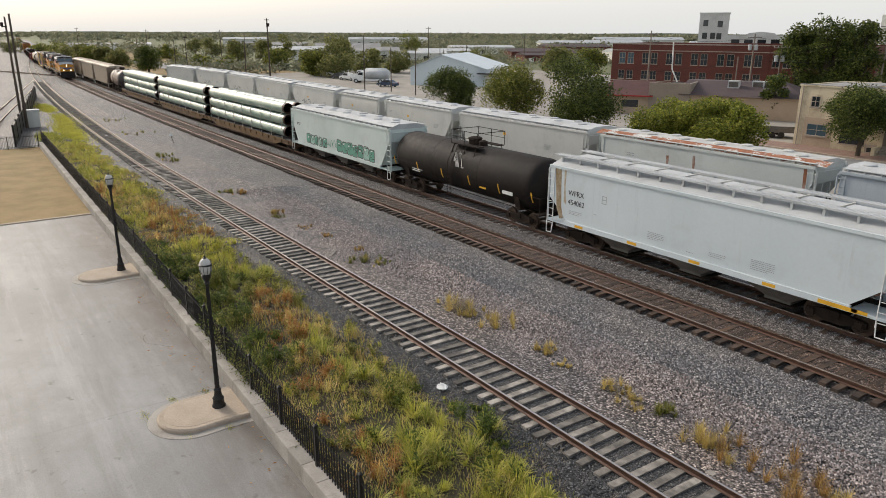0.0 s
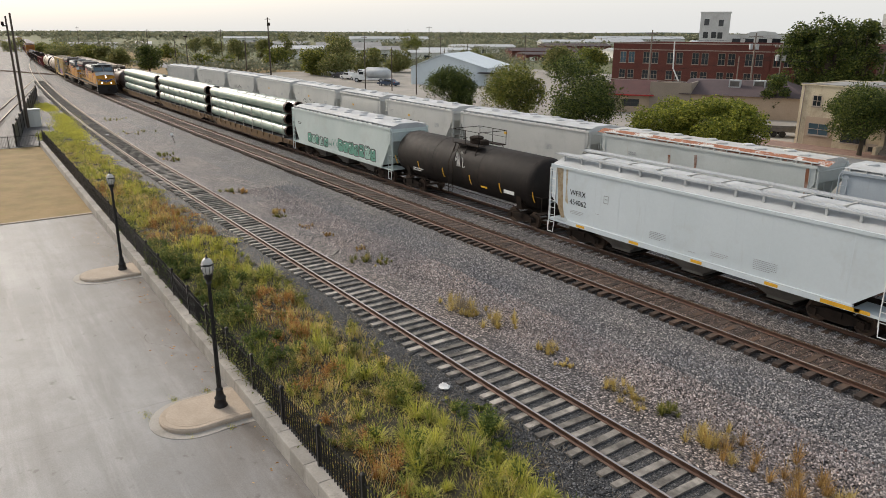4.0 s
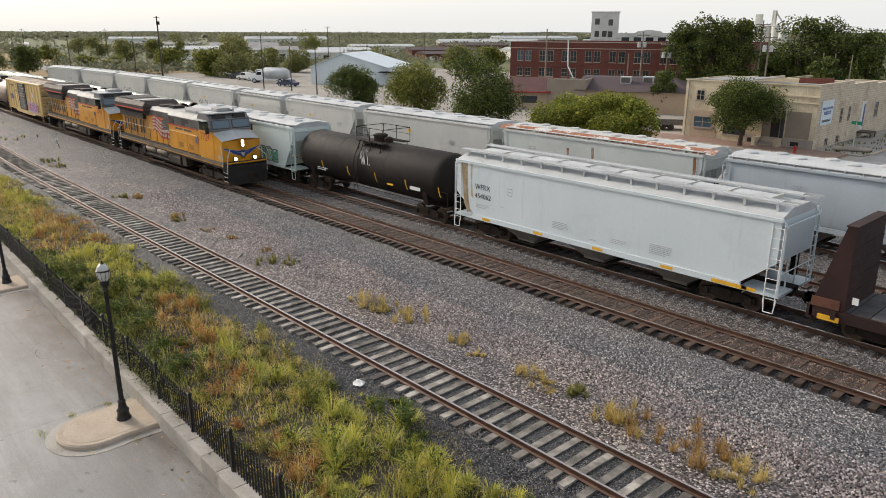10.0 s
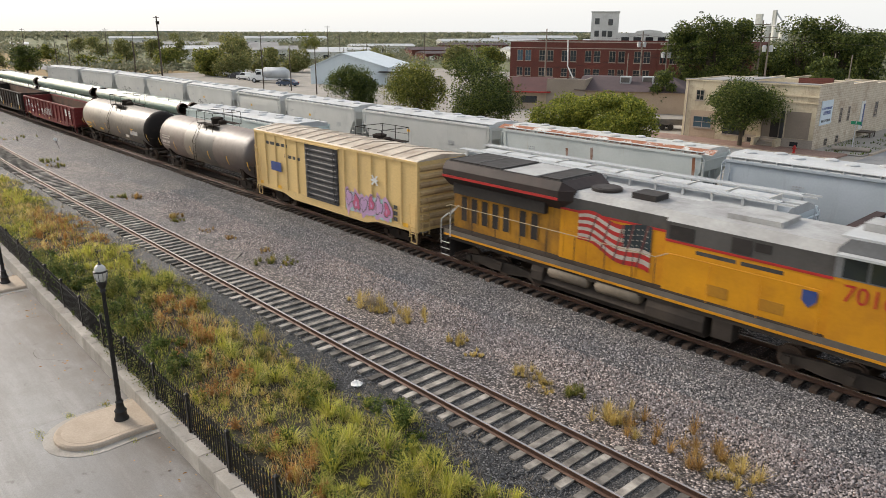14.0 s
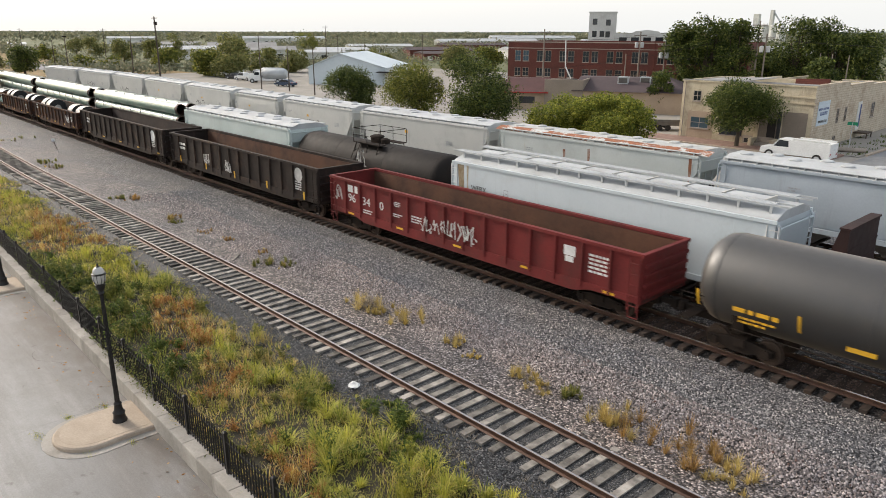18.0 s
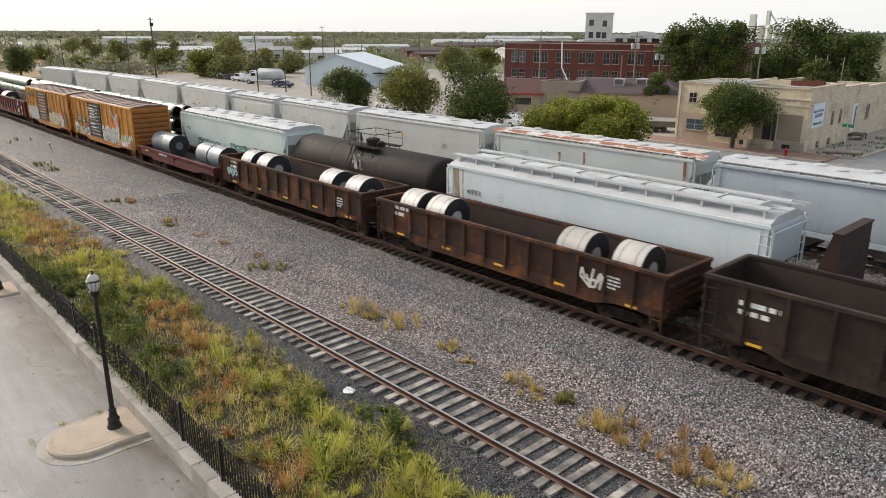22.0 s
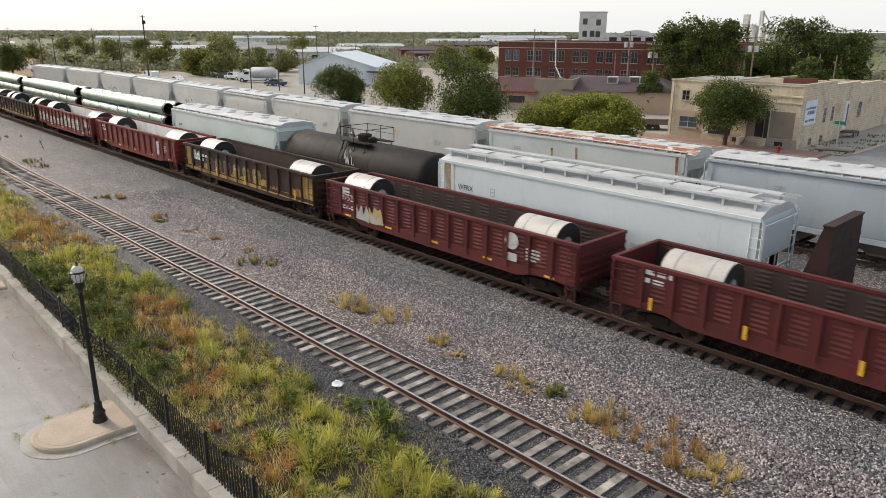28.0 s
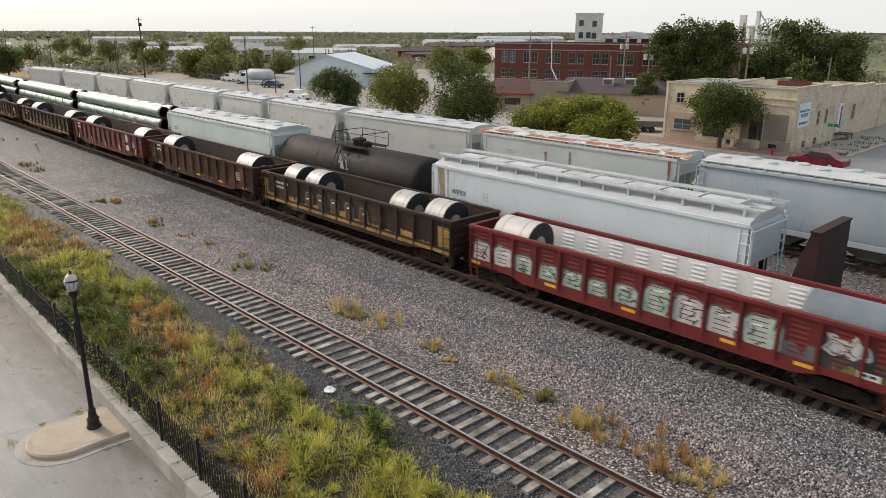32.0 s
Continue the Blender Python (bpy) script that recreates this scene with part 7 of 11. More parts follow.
part("reflector", Geo().box(-5.6, -5.0, -1.51, -1.505, 1.25, 1.4), M_YPLATE, fc)
load(194.6, 208.2, [(0.13, 0.84, 1.7, 1), (0.26, 0.84, 1.7, 1), (0.735, 0.84, 1.7, 1), (0.875, 0.84, 1.7, 1)], 1.02)

b1 = hitch(boxcar("boxcar", 15.8, "golden-yellow boxcar with a black door, orange cross and white graffiti", M_BOXGOLD, M_BOXGOLDEND, M_BOXROOF, M_BOXDOOR, MOVE, door=(-3.0, 0.2), post_mat=M_BOXGOLDPOST), 209.1, 224.9)
splash(b1, 0.4, 4.7, 1.08, 2.75, -1.576, M_GRAF_WHITE, 301)
splash(b1, 0.8, 4.3, 1.05, 1.9, -1.579, M_GRAF_GREY, 302)
splash(b1, 4.6, 6.1, 1.1, 2.2, -1.576, M_GRAF_YELL, 303)
splash(b1, 6.0, 7.7, 1.05, 2.3, -1.577, M_GRAF_WHITE, 304)
splash(b1, 6.1, 6.7, 1.5, 2.1, -1.582, M_GRAF_GREEN, 305)
splash(b1, -7.6, -3.1, 1.05, 1.95, -1.576, M_GRAF_GREY, 306)
splash(b1, -7.6, -6.2, 1.3, 2.3, -1.579, M_GRAF_WHITE, 307)
paint_patch(b1, 0.6, 1.8, 4.0, 0.9, -1.58, (M_GRAF_WHITE, M_GRAF_GREY, M_GRAF_WHITE), 31, 8, label="white sprayed letters")
for zig in (((3.0, 3.35), (3.85, 3.3), (4.85, 3.5), (4.9, 2.75), (4.3, 2.95)), ((2.85, 2.55), (3.7, 3.2), (4.2, 2.65), (3.6, 2.4))):
    part("cross_fill", Geo().add([(x, -1.584, z) for x, z in zig], [tuple(range(len(zig)))]), M_GRAF_ORANGE, b1, "orange sprayed shape behind the cross")
part("cross_bar", Geo().add([(x, -1.586, z) for x, z in ((2.85, 3.9), (3.2, 3.9), (5.0, 2.4), (4.6, 2.4))], [(0, 1, 2, 3)]), M_GRAF_TEAL, b1, "pale teal sprayed stroke")
part("cross_bar", Geo().add([(x, -1.588, z) for x, z in ((4.45, 3.75), (4.85, 3.75), (4.0, 3.05), (3.7, 3.15))], [(0, 1, 2, 3)]), M_GRAF_TEAL, b1, "pale teal sprayed stroke")
for k, (x, w, z1, m) in enumerate(((-7.3, 1.2, 1.75, M_DOORBROWN), (-5.6, 1.0, 1.6, M_GRAF_YELL), (-4.5, 1.3, 2.5, M_DOORBROWN), (-3.9, 0.6, 2.0, M_GRAF_WHITE), (1.6, 0.7, 1.7, M_DOORBROWN), (3.6, 0.8, 1.65, M_GRAF_EDGE), (5.0, 0.9, 1.5, M_GRAF_WHITE), (6.9, 0.7, 1.9, M_DOORBROWN), (6.3, 0.5, 1.5, M_GRAF_ORANGE))):
    splash(b1, x, x + w, 1.06, z1, -1.5805 - 0.0004 * k, m, 350 + k)
paint_patch(b1, -7.3, 1.5, 4.0, 0.6, -1.575, (M_GRAF_GREY, M_GRAF_YELL, M_GRAF_EDGE), 33, 6)
for x in (-6.2, -4.9):
    part("number_panel", Geo().box(x, x + 0.75, -1.585, -1.58, 2.15, 2.75), M_INK, b1)
    bars(b1, x + 0.08, -1.586, 2.66, 0.6, 0.22, 2, M_GRAF_TEAL, seed=int(x))
for k, z in enumerate((3.7, 3.5, 3.2, 2.9, 2.3, 2.0)):
    part("door_writing", Geo().box(-2.7 + 0.2 * (k % 3), -1.2 + 0.3 * (k % 2), -1.652, -1.648, z, z + 0.07), M_WHITE, b1)
for x in (-7.4, -4.2, 1.8, 4.0):
    part("reflector", Geo().box(x, x + 0.45, -1.585, -1.58, 1.08, 1.2), M_YPLATE, b1)
b2 = hitch(boxcar("boxcar", 15.3, "golden-yellow boxcar with a brown door and bold graffiti", M_BOXGOLD, M_BOXGOLDEND, M_BOXROOF, M_DOORBROWN, MOVE, door=(-3.0, 0.4), post_mat=M_BOXGOLDPOST), 226.2, 241.5)
paint_patch(b2, -7.2, 1.8, 3.9, 1.15, -1.575, (M_GRAF_WHITE, M_GRAF_GREY, M_GRAF_TEAL), 41, 6, label="pale teal sprayed letters")
splash(b2, 0.6, 5.4, 1.05, 2.5, -1.573, M_GRAF_WHITE, 311)
splash(b2, -7.4, -3.2, 1.05, 2.6, -1.573, M_GRAF_GREY, 312)
splash(b2, 1.2, 4.8, 1.05, 1.7, -1.5745, M_GRAF_YELL, 313)
paint_patch(b2, 0.7, 1.8, 4.4, 0.9, -1.575, (M_GRAF_WHITE, M_GRAF_YELL, M_GRAF_GREY), 43, 7)
part("cross_bar", Geo().add([(x, -1.586, z) for x, z in ((4.0, 3.3), (4.6, 3.3), (6.0, 1.9), (5.4, 1.9))], [(0, 1, 2, 3)]), M_GRAF_ORANGE, b2)
bars(b2, -6.9, -1.58, 3.9, 2.6, 0.55, 1, M_INK, seed=7, gap=0.3)
part("placard", Geo().box(6.3, 6.8, -1.585, -1.58, 1.5, 2.0), M_INK, b2)
for k, (x, w, z1, m) in enumerate(((-7.0, 1.0, 1.8, M_DOORBROWN), (-5.2, 0.9, 1.6, M_GRAF_WHITE), (-4.2, 0.9, 2.2, M_DOORBROWN), (0.7, 0.8, 2.9, M_DOORBROWN), (2.2, 1.1, 1.9, M_GRAF_GREY), (3.7, 0.8, 2.4, M_DOORBROWN), (4.7, 1.0, 2.6, M_GRAF_WHITE), (5.9, 0.9, 2.9, M_DOORBROWN))):
    splash(b2, x, x + w, 1.06, z1, -1.5765 - 0.0004 * k, m, 370 + k)

coils2 = [(0.1, 0.9, 2.1, 0), (0.85, 0.9, 2.2, 0)]
gC = hitch(gondola("gondola", 16.6, "maroon corrugated gondola car carrying two steel coils", M_MAROON, M_DARKIN, MOVE, 2.55, 14, True), 242.7, 259.4)
markings(gC, 16.6, 1, 15)
part("emblem", Geo().turned([(0.02, 0), (0.36, 0)], 18, (4.9, -1.56, 2.2), "y").box(4.5, 5.3, -1.566, -1.56, 1.2, 1.65), M_GRAF_WHITE, gC)
load(242.7, 259.4, [(0.16, 0.88, 2.3, 0), (0.9, 0.88, 1.9, 0)])
gD = hitch(gondola("gondola", 16.5, "maroon corrugated gondola car carrying two steel coils, patched with pale graffiti", M_MAROON, M_DARKIN, MOVE, 2.6, 14, True), 260.8, 277.3)
markings(gD, 16.5, 0, 16)
bars(gD, -6.9, -1.506, 2.55, 0.8, 0.4, 1, M_WHITE, seed=71, gap=0.12)
bars(gD, -6.9, -1.506, 1.6, 1.2, 0.13, 2, M_WHITE, seed=72)
bars(gD, 5.65, -1.506, 2.0, 0.7, 0.14, 4, M_WHITE, seed=73)
splash(gD, -5.6, -4.55, 1.0, 1.95, -1.612, M_GRAF_GREY, 331)
splash(gD, -4.5, -3.4, 1.0, 1.95, -1.6125, M_GRAF_YELL, 332)
splash(gD, -4.4, -3.6, 1.05, 1.5, -1.614, M_GRAF_GREY, 333)
lettering("97521", 0.5, M_WHITE, gD, on_side(-7.0, -1.507, 1.85), "lettering", "white stencilled number")
part("emblem", Geo().turned([(0.02, 0), (0.36, 0)], 18, (4.9, -1.56, 2.15), "y").box(4.6, 5.2, -1.566, -1.56, 1.3, 1.65), M_GRAF_WHITE, gD)
load(260.8, 277.3, [(0.1, 0.9, 2.2, 0), (0.83, 0.9, 2.2, 0)])
gE = hitch(gondola("gondola", 16.5, "dark brown gondola car edged with worn yellow paint, carrying steel coils", M_DARKGON, M_DARKIN, MOVE, 2.62, 13), 278.5, 295.0)
sprayed_row(gE, -4.9, 1.255, 6, 1.15, 2.15, -1.51, (M_OCHREWORN, M_RUSTLETTER, M_OCHREWORN), 61, 0.72)
for a, b in ((-8.1, -7.3), (7.0, 8.0)):
    part("yellow_end_panel", Geo().box(a, b, -1.513, -1.505, 1.05, 2.5), M_OCHREWORN, gE, "worn yellow end panel")
splash(gE, -7.0, -5.9, 1.7, 2.4, -1.506, M_GRAF_TEAL, 341)
part("yellow_sill_paint", Geo().box(-8.2, 2.4, -1.57, -1.562, 1.0, 1.2), M_OCHREWORN, gE, "worn yellow sill edge")
part("yellow_sill_paint", Geo().box(2.4, 8.2, -1.57, -1.562, 1.0, 1.08), M_OCHREWORN, gE)
for x in (-3.4, 0.4, 6.2):
    part("reflector", Geo().box(x, x + 0.12, -1.61, -1.6, 1.05, 1.6), M_YPLATE, gE)
bars(gE, -6.6, -1.505, 2.2, 1.8, 0.3, 2, M_WHITE, seed=17)
for k in range(12):
    splash(gE, -7.9 + 1.255 * k, -7.9 + 1.255 * k + 0.95, 1.04, (1.5, 1.32, 1.7)[k % 3], -1.514, M_OCHREWORN, 400 + k, name="worn_paint")
load(278.5, 295.0, [(0.12, 0.9, 2.1, 0), (0.84, 0.9, 2.3, 0)])
gF = hitch(gondola("gondola", 16.5, "red corrugated gondola car with a white inside, carrying coils", M_REDGON, M_WHITEIN, MOVE, 2.6, 14, True), 296.4, 312.9)
markings(gF, 16.5, 1, 18)
part("emblem", Geo().box(4.6, 5.2, -1.566, -1.56, 1.75, 2.25).turned([(0.02, 0), (0.3, 0)], 16, (4.9, -1.57, 1.5), "y"), M_GRAF_WHITE, gF)
load(296.4, 312.9, [(0.11, 0.92, 1.9, 0), (0.86, 0.92, 2.3, 0)])
gG = hitch(gondola("gondola", 16.7, "red gondola car with large pale graffiti letters and white inside", M_REDGON, M_WHITEIN, MOVE, 2.6, 14, True), 314.2, 330.9)
P = (16.7 - 0.16) / 14
sprayed_row(gG, -8.12, P, 2, 1.06, 2.2, -1.512, (M_GRAF_WHITE, M_GRAF_GREY), 74, 0.95)
sprayed_row(gG, -8.12 + 2 * P, P, 5, 1.04, 2.0, -1.512, (M_GRAF_MINT, M_GRAF_PALEGREEN, M_GRAF_MINT), 71, 0.8)
sprayed_row(gG, -8.15 + 7 * P, P, 4, 1.04, 2.3, -1.512, (M_GRAF_WHITE, M_GRAF_MINT, M_GRAF_WHITE), 72, 1.0)
splash(gG, -8.2 + 11 * P, -8.35 + 12 * P, 1.02, 1.85, -1.508, M_GRAF_EDGE, 323)
splash(gG, -8.2 + 12 * P, 8.2, 1.02, 2.35, -1.508, M_INK, 324)
splash(gG, -8.1 + 12.2 * P, 8.1, 1.02, 1.5, -1.511, M_GRAF_OLIVE, 325)
paint_patch(gG, -8.15 + 12.05 * P, 2.0, 1.15, 0.55, -1.513, (M_GRAF_WHITE, M_GRAF_WHITE), 73, 2, label="white sprayed figure")
part("placard", Geo().box(7.0, 7.6, -1.54, -1.535, 1.2, 1.45), M_WHITE, gG)
bars(gG, 7.06, -1.541, 1.4, 0.5, 0.14, 1, M_INK, seed=75)
for x in (-8.25, -4.2, -0.7, 3.0, 5.3):
    part("reflector", Geo().box(x, x + 0.55, -1.57, -1.562, 1.04, 1.16), M_YPLATE, gG)
load(314.2, 330.9, [(0.1, 0.92, 1.9, 0), (0.87, 0.92, 2.3, 1)])
gH = hitch(gondola("gondola", 16.3, "dark brown gondola car with worn ochre edges, carrying coils", M_DARKGON, M_DARKIN, MOVE, 2.5, 13), 332.0, 348.3)
sprayed_row(gH, -3.6, 1.24, 5, 1.2, 2.1, -1.51, (M_RUSTLETTER,), 81, 0.6)
part("yellow_sill_paint", Geo().box(-8.1, 8.1, -1.57, -1.562, 0.98, 1.14), M_OCHREWORN, gH, "worn yellow sill edge")
for a, b in ((-8.05, -7.6), (7.2, 8.0)):
    part("yellow_end_panel", Geo().box(a, b, -1.513, -1.505, 1.05, 2.2), M_OCHREWORN, gH)
bars(gH, -6.9, -1.505, 2.2, 1.5, 0.26, 2, M_FLAGPALE, seed=82)
for k in range(12):
    splash(gH, -7.8 + 1.24 * k, -7.8 + 1.24 * k + 0.95, 1.02, (1.45, 1.3, 1.6, 1.38)[k % 4], -1.514, M_OCHREWORN, 420 + k, name="worn_paint")
load(332.0, 348.3, [(0.12, 0.92, 1.25, 0), (0.26, 0.92, 1.25, 0), (0.72, 0.92, 1.25, 0), (0.88, 0.92, 1.25, 0)])
gI = hitch(gondola("gondola", 16.0, "dark brown gondola car carrying steel coils", M_BROWNGON, M_DARKIN, MOVE, 2.5, 13), 349.3, 365.3)
markings(gI, 16.0, 1, 19)
load(349.3, 365.3, [(0.12, 0.9, 1.8, 0), (0.84, 0.9, 2.0, 0)])

# the rest of the train, far back along the line
gS = gondola("gondola", 16.4, "dark gondola car far back in the train", M_BROWNGON, M_DARKIN, MOVE, 2.5, 9, far=True)
f = 366.5
for k, src in enumerate((gC, gH, gI, tb, gC, gI, None, None, None, None, ba, None, None, tb, None)):
    L = {gC: 16.6, gH: 16.3, gI: 16.0, tb: 17.6, ba: 15.6, b1: 15.8}.get(src, 16.4)
    c = copy_thing(src or gS, pose(0, 0, 0)) if src or k > 6 else gS
    TRAIN.append((c, f + L / 2, 0.0))
    if src in (gC, gH, gI, None):
        load(f, f + L, [(0.14, 0.9, 1.9, k % 2), (0.84, 0.9, 2.0, 0)])
    f += L + 1.25


# ---- retaining wall, fence and lanterns by the car park ----
retaining = thing("retaining_wall", "low grey concrete block retaining wall along the car park", "wall", kind="structure")
SLOPE = math.degrees(math.atan(-0.018))
blk = Geo().loft([[(x, y, z) for x, y in ((-0.445, -0.07), (0.445, -0.07), (0.445, 0.34), (-0.445, 0.34))] for z in (LOT_Z - 0.3, -0.06)]
                 + [[(x, y, -0.04) for x, y in ((-0.435, -0.055), (0.435, -0.055), (0.435, 0.325), (-0.435, 0.325))]]).mesh("block")
for k in range(101):
    x = -78.6 + 0.9 * k
    part("block", blk, M_WALLC, retaining, at=pose(x, wall_y(x), 0, 0, 0, SLOPE))

fence = thing("picket_fence", "black iron picket fence on the retaining wall, partly overgrown", "fence", kind="structure")
FX0, FX1 = -78.8, 6.0
pick = Geo().rod((0, 0, 0.06), (0, 0, 1.02), 0.02, 5).rod((0, 0, 1.02), (0, 0, 1.1), 0.022, 5, 0.003).mesh("picket")
post = Geo().box(-0.04, 0.04, -0.04, 0.04, -0.05, 1.12).loft([[(x * q, y * q, z) for x, y in ((-1, -1), (1, -1), (1, 1), (-1, 1))] for z, q in ((1.12, 0.055), (1.16, 0.055), (1.2, 0.01))]).mesh("post")
beyond = Geo()
x, n = FX0, 0
while x < FX1:
    y = wall_y(x) + 0.27
    if n % 16 == 0:
        part("post", post, M_BLACK, fence, at=pose(x, y, -0.05, 0, 0, SLOPE))
        if x + 2.4 < FX1 + 1:
            for z in (0.1, 0.88):
                x2 = x + 2.4
                part("fence_rail", Geo().rod((x, y, z), (x2, wall_y(x2) + 0.27, z), 0.016, 5), M_BLACK, fence)
    elif x > -25:
        part("picket", pick, M_BLACK, fence, at=pose(x, y, -0.05))
    else:
        beyond.rod((x, y, 0.01), (x, y, 1.04), 0.022, 4)
    x += 0.15
    n += 1
tagged(part("pickets_beyond", beyond, M_BLACK, fence), kind="stuff")

cross = thing("picket_fence", "black iron picket fence across the end of the lawn", "fence", kind="structure")
g = Geo()
for k in range(90):
    g.rod((-78.9, -15.7 - 0.13 * k, -0.5), (-78.9, -15.7 - 0.13 * k, 0.75), 0.014, 4)
tagged(part("pickets_beyond", g, M_BLACK, cross), kind="stuff")
for z in (-0.35, 0.6):
    part("fence_rail", Geo().rod((-78.9, -15.6, z), (-78.9, -27.4, z), 0.018, 5), M_BLACK, cross)
for k in range(5):
    part("post", post, M_BLACK, cross, at=pose(-78.9, -15.7 - 2.6 * k, -0.5))
screen = thing("screen_fence", "dark solid screen fence leading away beside the spur track", "fence", kind="structure")
for k in range(12):
    t0, t1 = k / 12, (k + 1) / 12
    p, q = (-80 - 60 * t0, -17.6 + 8.2 * t0), (-80 - 60 * t1, -17.6 + 8.2 * t1)
    part("panel", Geo().loft([[(p[0], p[1], -0.6), (q[0], q[1], -0.6), (q[0], q[1] + 0.05, -0.6), (p[0], p[1] + 0.05, -0.6)], [(p[0], p[1], 1.5), (q[0], q[1], 1.5), (q[0], q[1] + 0.05, 1.5), (p[0], p[1] + 0.05, 1.5)]]), M_BLACK, screen)
    part("post", Geo().box(p[0] - 0.05, p[0] + 0.05, p[1] - 0.06, p[1] + 0.1, -0.6, 1.7), M_BLACK, screen)


def island(cx, wy, tip, half):
    c = thing("kerb_island", "tan concrete kerbed island round the foot of a lamp post", "kerb", "kerb islands", kind="structure")

    def outline(grow):
        r = half + grow
        pts = [(cx + r, wy), (cx + r * 0.97, wy - 0.9)]
        cy = tip + half
        for k in range(13):
            a = math.pi * k / 12
            pts.append((cx + r * math.cos(a), cy - (half + grow) * math.sin(a)))
        return pts + [(cx - r * 0.97, wy - 0.9), (cx - r, wy)]
    part("gutter", Geo().plate(outline(0.30), LOT_Z - 0.1, LOT_Z + 0.012), M_WALLC, c, "grey gutter apron")
    part("kerb", Geo().loft([[(x, y, z) for x, y in outline(gr)] for z, gr in ((LOT_Z - 0.1, 0.04), (LOT_Z + 0.09, 0.02), (LOT_Z + 0.13, -0.03), (LOT_Z + 0.13, -0.16))]), M_KERB, c)
    part("top_slab", Geo().plate(outline(-0.165), LOT_Z, LOT_Z + 0.135), M_KERB, c)
    return c


island(-19.1, wall_y(-19.1), -19.15, 0.97)
island(-34.3, wall_y(-34.3), -18.95, 0.92)


def lamp_post(x, y, z, h):
    c = thing("lamp_post", "black cast-iron lamp post with a clear acorn lantern", "street lamp", "lamp posts", at=pose(x, y, z))
    part("base", Geo().turned([(0.2, 0), (0.2, 0.05), (0.17, 0.09), (0.155, 0.24), (0.175, 0.28), (0.12, 0.36), (0.1, 0.52), (0.115, 0.56), (0.075, 0.62)], 20), M_BLACK, c, smooth=True)
    sh = []
    n = 24
    for zz, r in ((0.6, 0.072), (h - 0.85, 0.05)):
        sh.append([((r - (0.009 if k % 2 else 0)) * math.cos(2 * math.pi * k / n), (r - (0.009 if k % 2 else 0)) * math.sin(2 * math.pi * k / n), zz) for k in range(n)])
    part("shaft", Geo().loft(sh), M_BLACK, c)
    part("collar", Geo().turned([(0.05, h - 0.88), (0.08, h - 0.84), (0.06, h - 0.78), (0.12, h - 0.68), (0.14, h - 0.58), (0.11, h - 0.56)], 18), M_BLACK, c, smooth=True)
    part("lantern_glass", Geo().turned([(0.105, h - 0.57), (0.15, h - 0.5), (0.172, h - 0.40), (0.168, h - 0.30), (0.14, h - 0.24)], 20), M_LANTERN, c, "pale ribbed glass lantern", smooth=True)
    for k in range(10):
        a = 2 * math.pi * k / 10
        part("lantern_rib", Geo().path([(q * math.cos(a), q * math.sin(a), h - zz) for q, zz in ((0.108, 0.57), (0.153, 0.5), (0.175, 0.40), (0.171, 0.30))], 0.007, 4), M_BLACK, c)
    part("lantern_band", Geo().turned([(0.165, h - 0.31), (0.185, h - 0.30), (0.185, h - 0.275), (0.15, h - 0.26)], 20), M_BLACK, c)
    part("lantern_cap", Geo().turned([(0.155, h - 0.262), (0.15, h - 0.20), (0.125, h - 0.15), (0.085, h - 0.115), (0.045, h - 0.09)], 20), M_LANTERN, c, "frosted glass cap", smooth=True)
    part("finial", Geo().turned([(0.05, h - 0.1), (0.055, h - 0.08), (0.02, h - 0.06), (0.03, h - 0.035), (0.005, h + 0.02)], 12), M_BLACK, c, smooth=True)
    return c


lamp_post(-19.05, -17.4, LOT_Z + 0.13, 4.78)
lamp_post(-34.35, -17.1, LOT_Z + 0.13, 4.68)

cab = thing("signal_cabinet", "pale grey metal signal cabinet beside the tracks", "cabinet", at=pose(-96.0, -14.3, -0.5, 0, 0, -6) @ Matrix.Diagonal((0.72, 0.72, 0.85, 1)))
part("body", Geo().box(-0.9, 0.9, -0.95, 0.95, 0, 2.3), M_GREYCAR, cab)
part("roof", Geo().box(-1.0, 1.0, -1.05, 1.05, 2.3, 2.42), M_ROOFW, cab)
part("door", Geo().box(0.9, 0.93, -0.8, -0.02, 0.1, 2.15), M_GREYCAR, cab)
part("door", Geo().box(0.9, 0.93, 0.02, 0.8, 0.1, 2.15), M_GREYCAR, cab)
sg = thing("switch_stand", "small leaning switch stand with a white target", "railway sign", at=pose(-72.2, -4.6, -0.3, 6, -30, 0))
part("post", Geo().rod((0, 0, 0), (0, 0, 0.95), 0.03, 6), M_UNDER, sg)
part("target", Geo().turned([(0.02, -0.02), (0.16, -0.02), (0.16, 0.02), (0.02, 0.02)], 12, (0, 0, 1.0), "x"), M_WHITE, sg)
litter = thing("plastic_bag", "crumpled white plastic bag lying on the gravel", "litter", at=pose(-16.0, -11.3, -0.30) @ Matrix.Diagonal((0.7, 0.7, 0.7, 1)))
rr = random.Random(5)
ring = []
for z, q in ((0.0, 0.2), (0.07, 0.24), (0.13, 0.15), (0.16, 0.04)):
    ring.append([(q * 1.25 * math.cos(a * 0.571) * rr.uniform(0.75, 1.2), q * math.sin(a * 0.571) * rr.uniform(0.7, 1.2), z * rr.uniform(0.7, 1.3)) for a in range(11)])
part("crumpled_film", Geo().loft(ring), M_WHITE, litter)
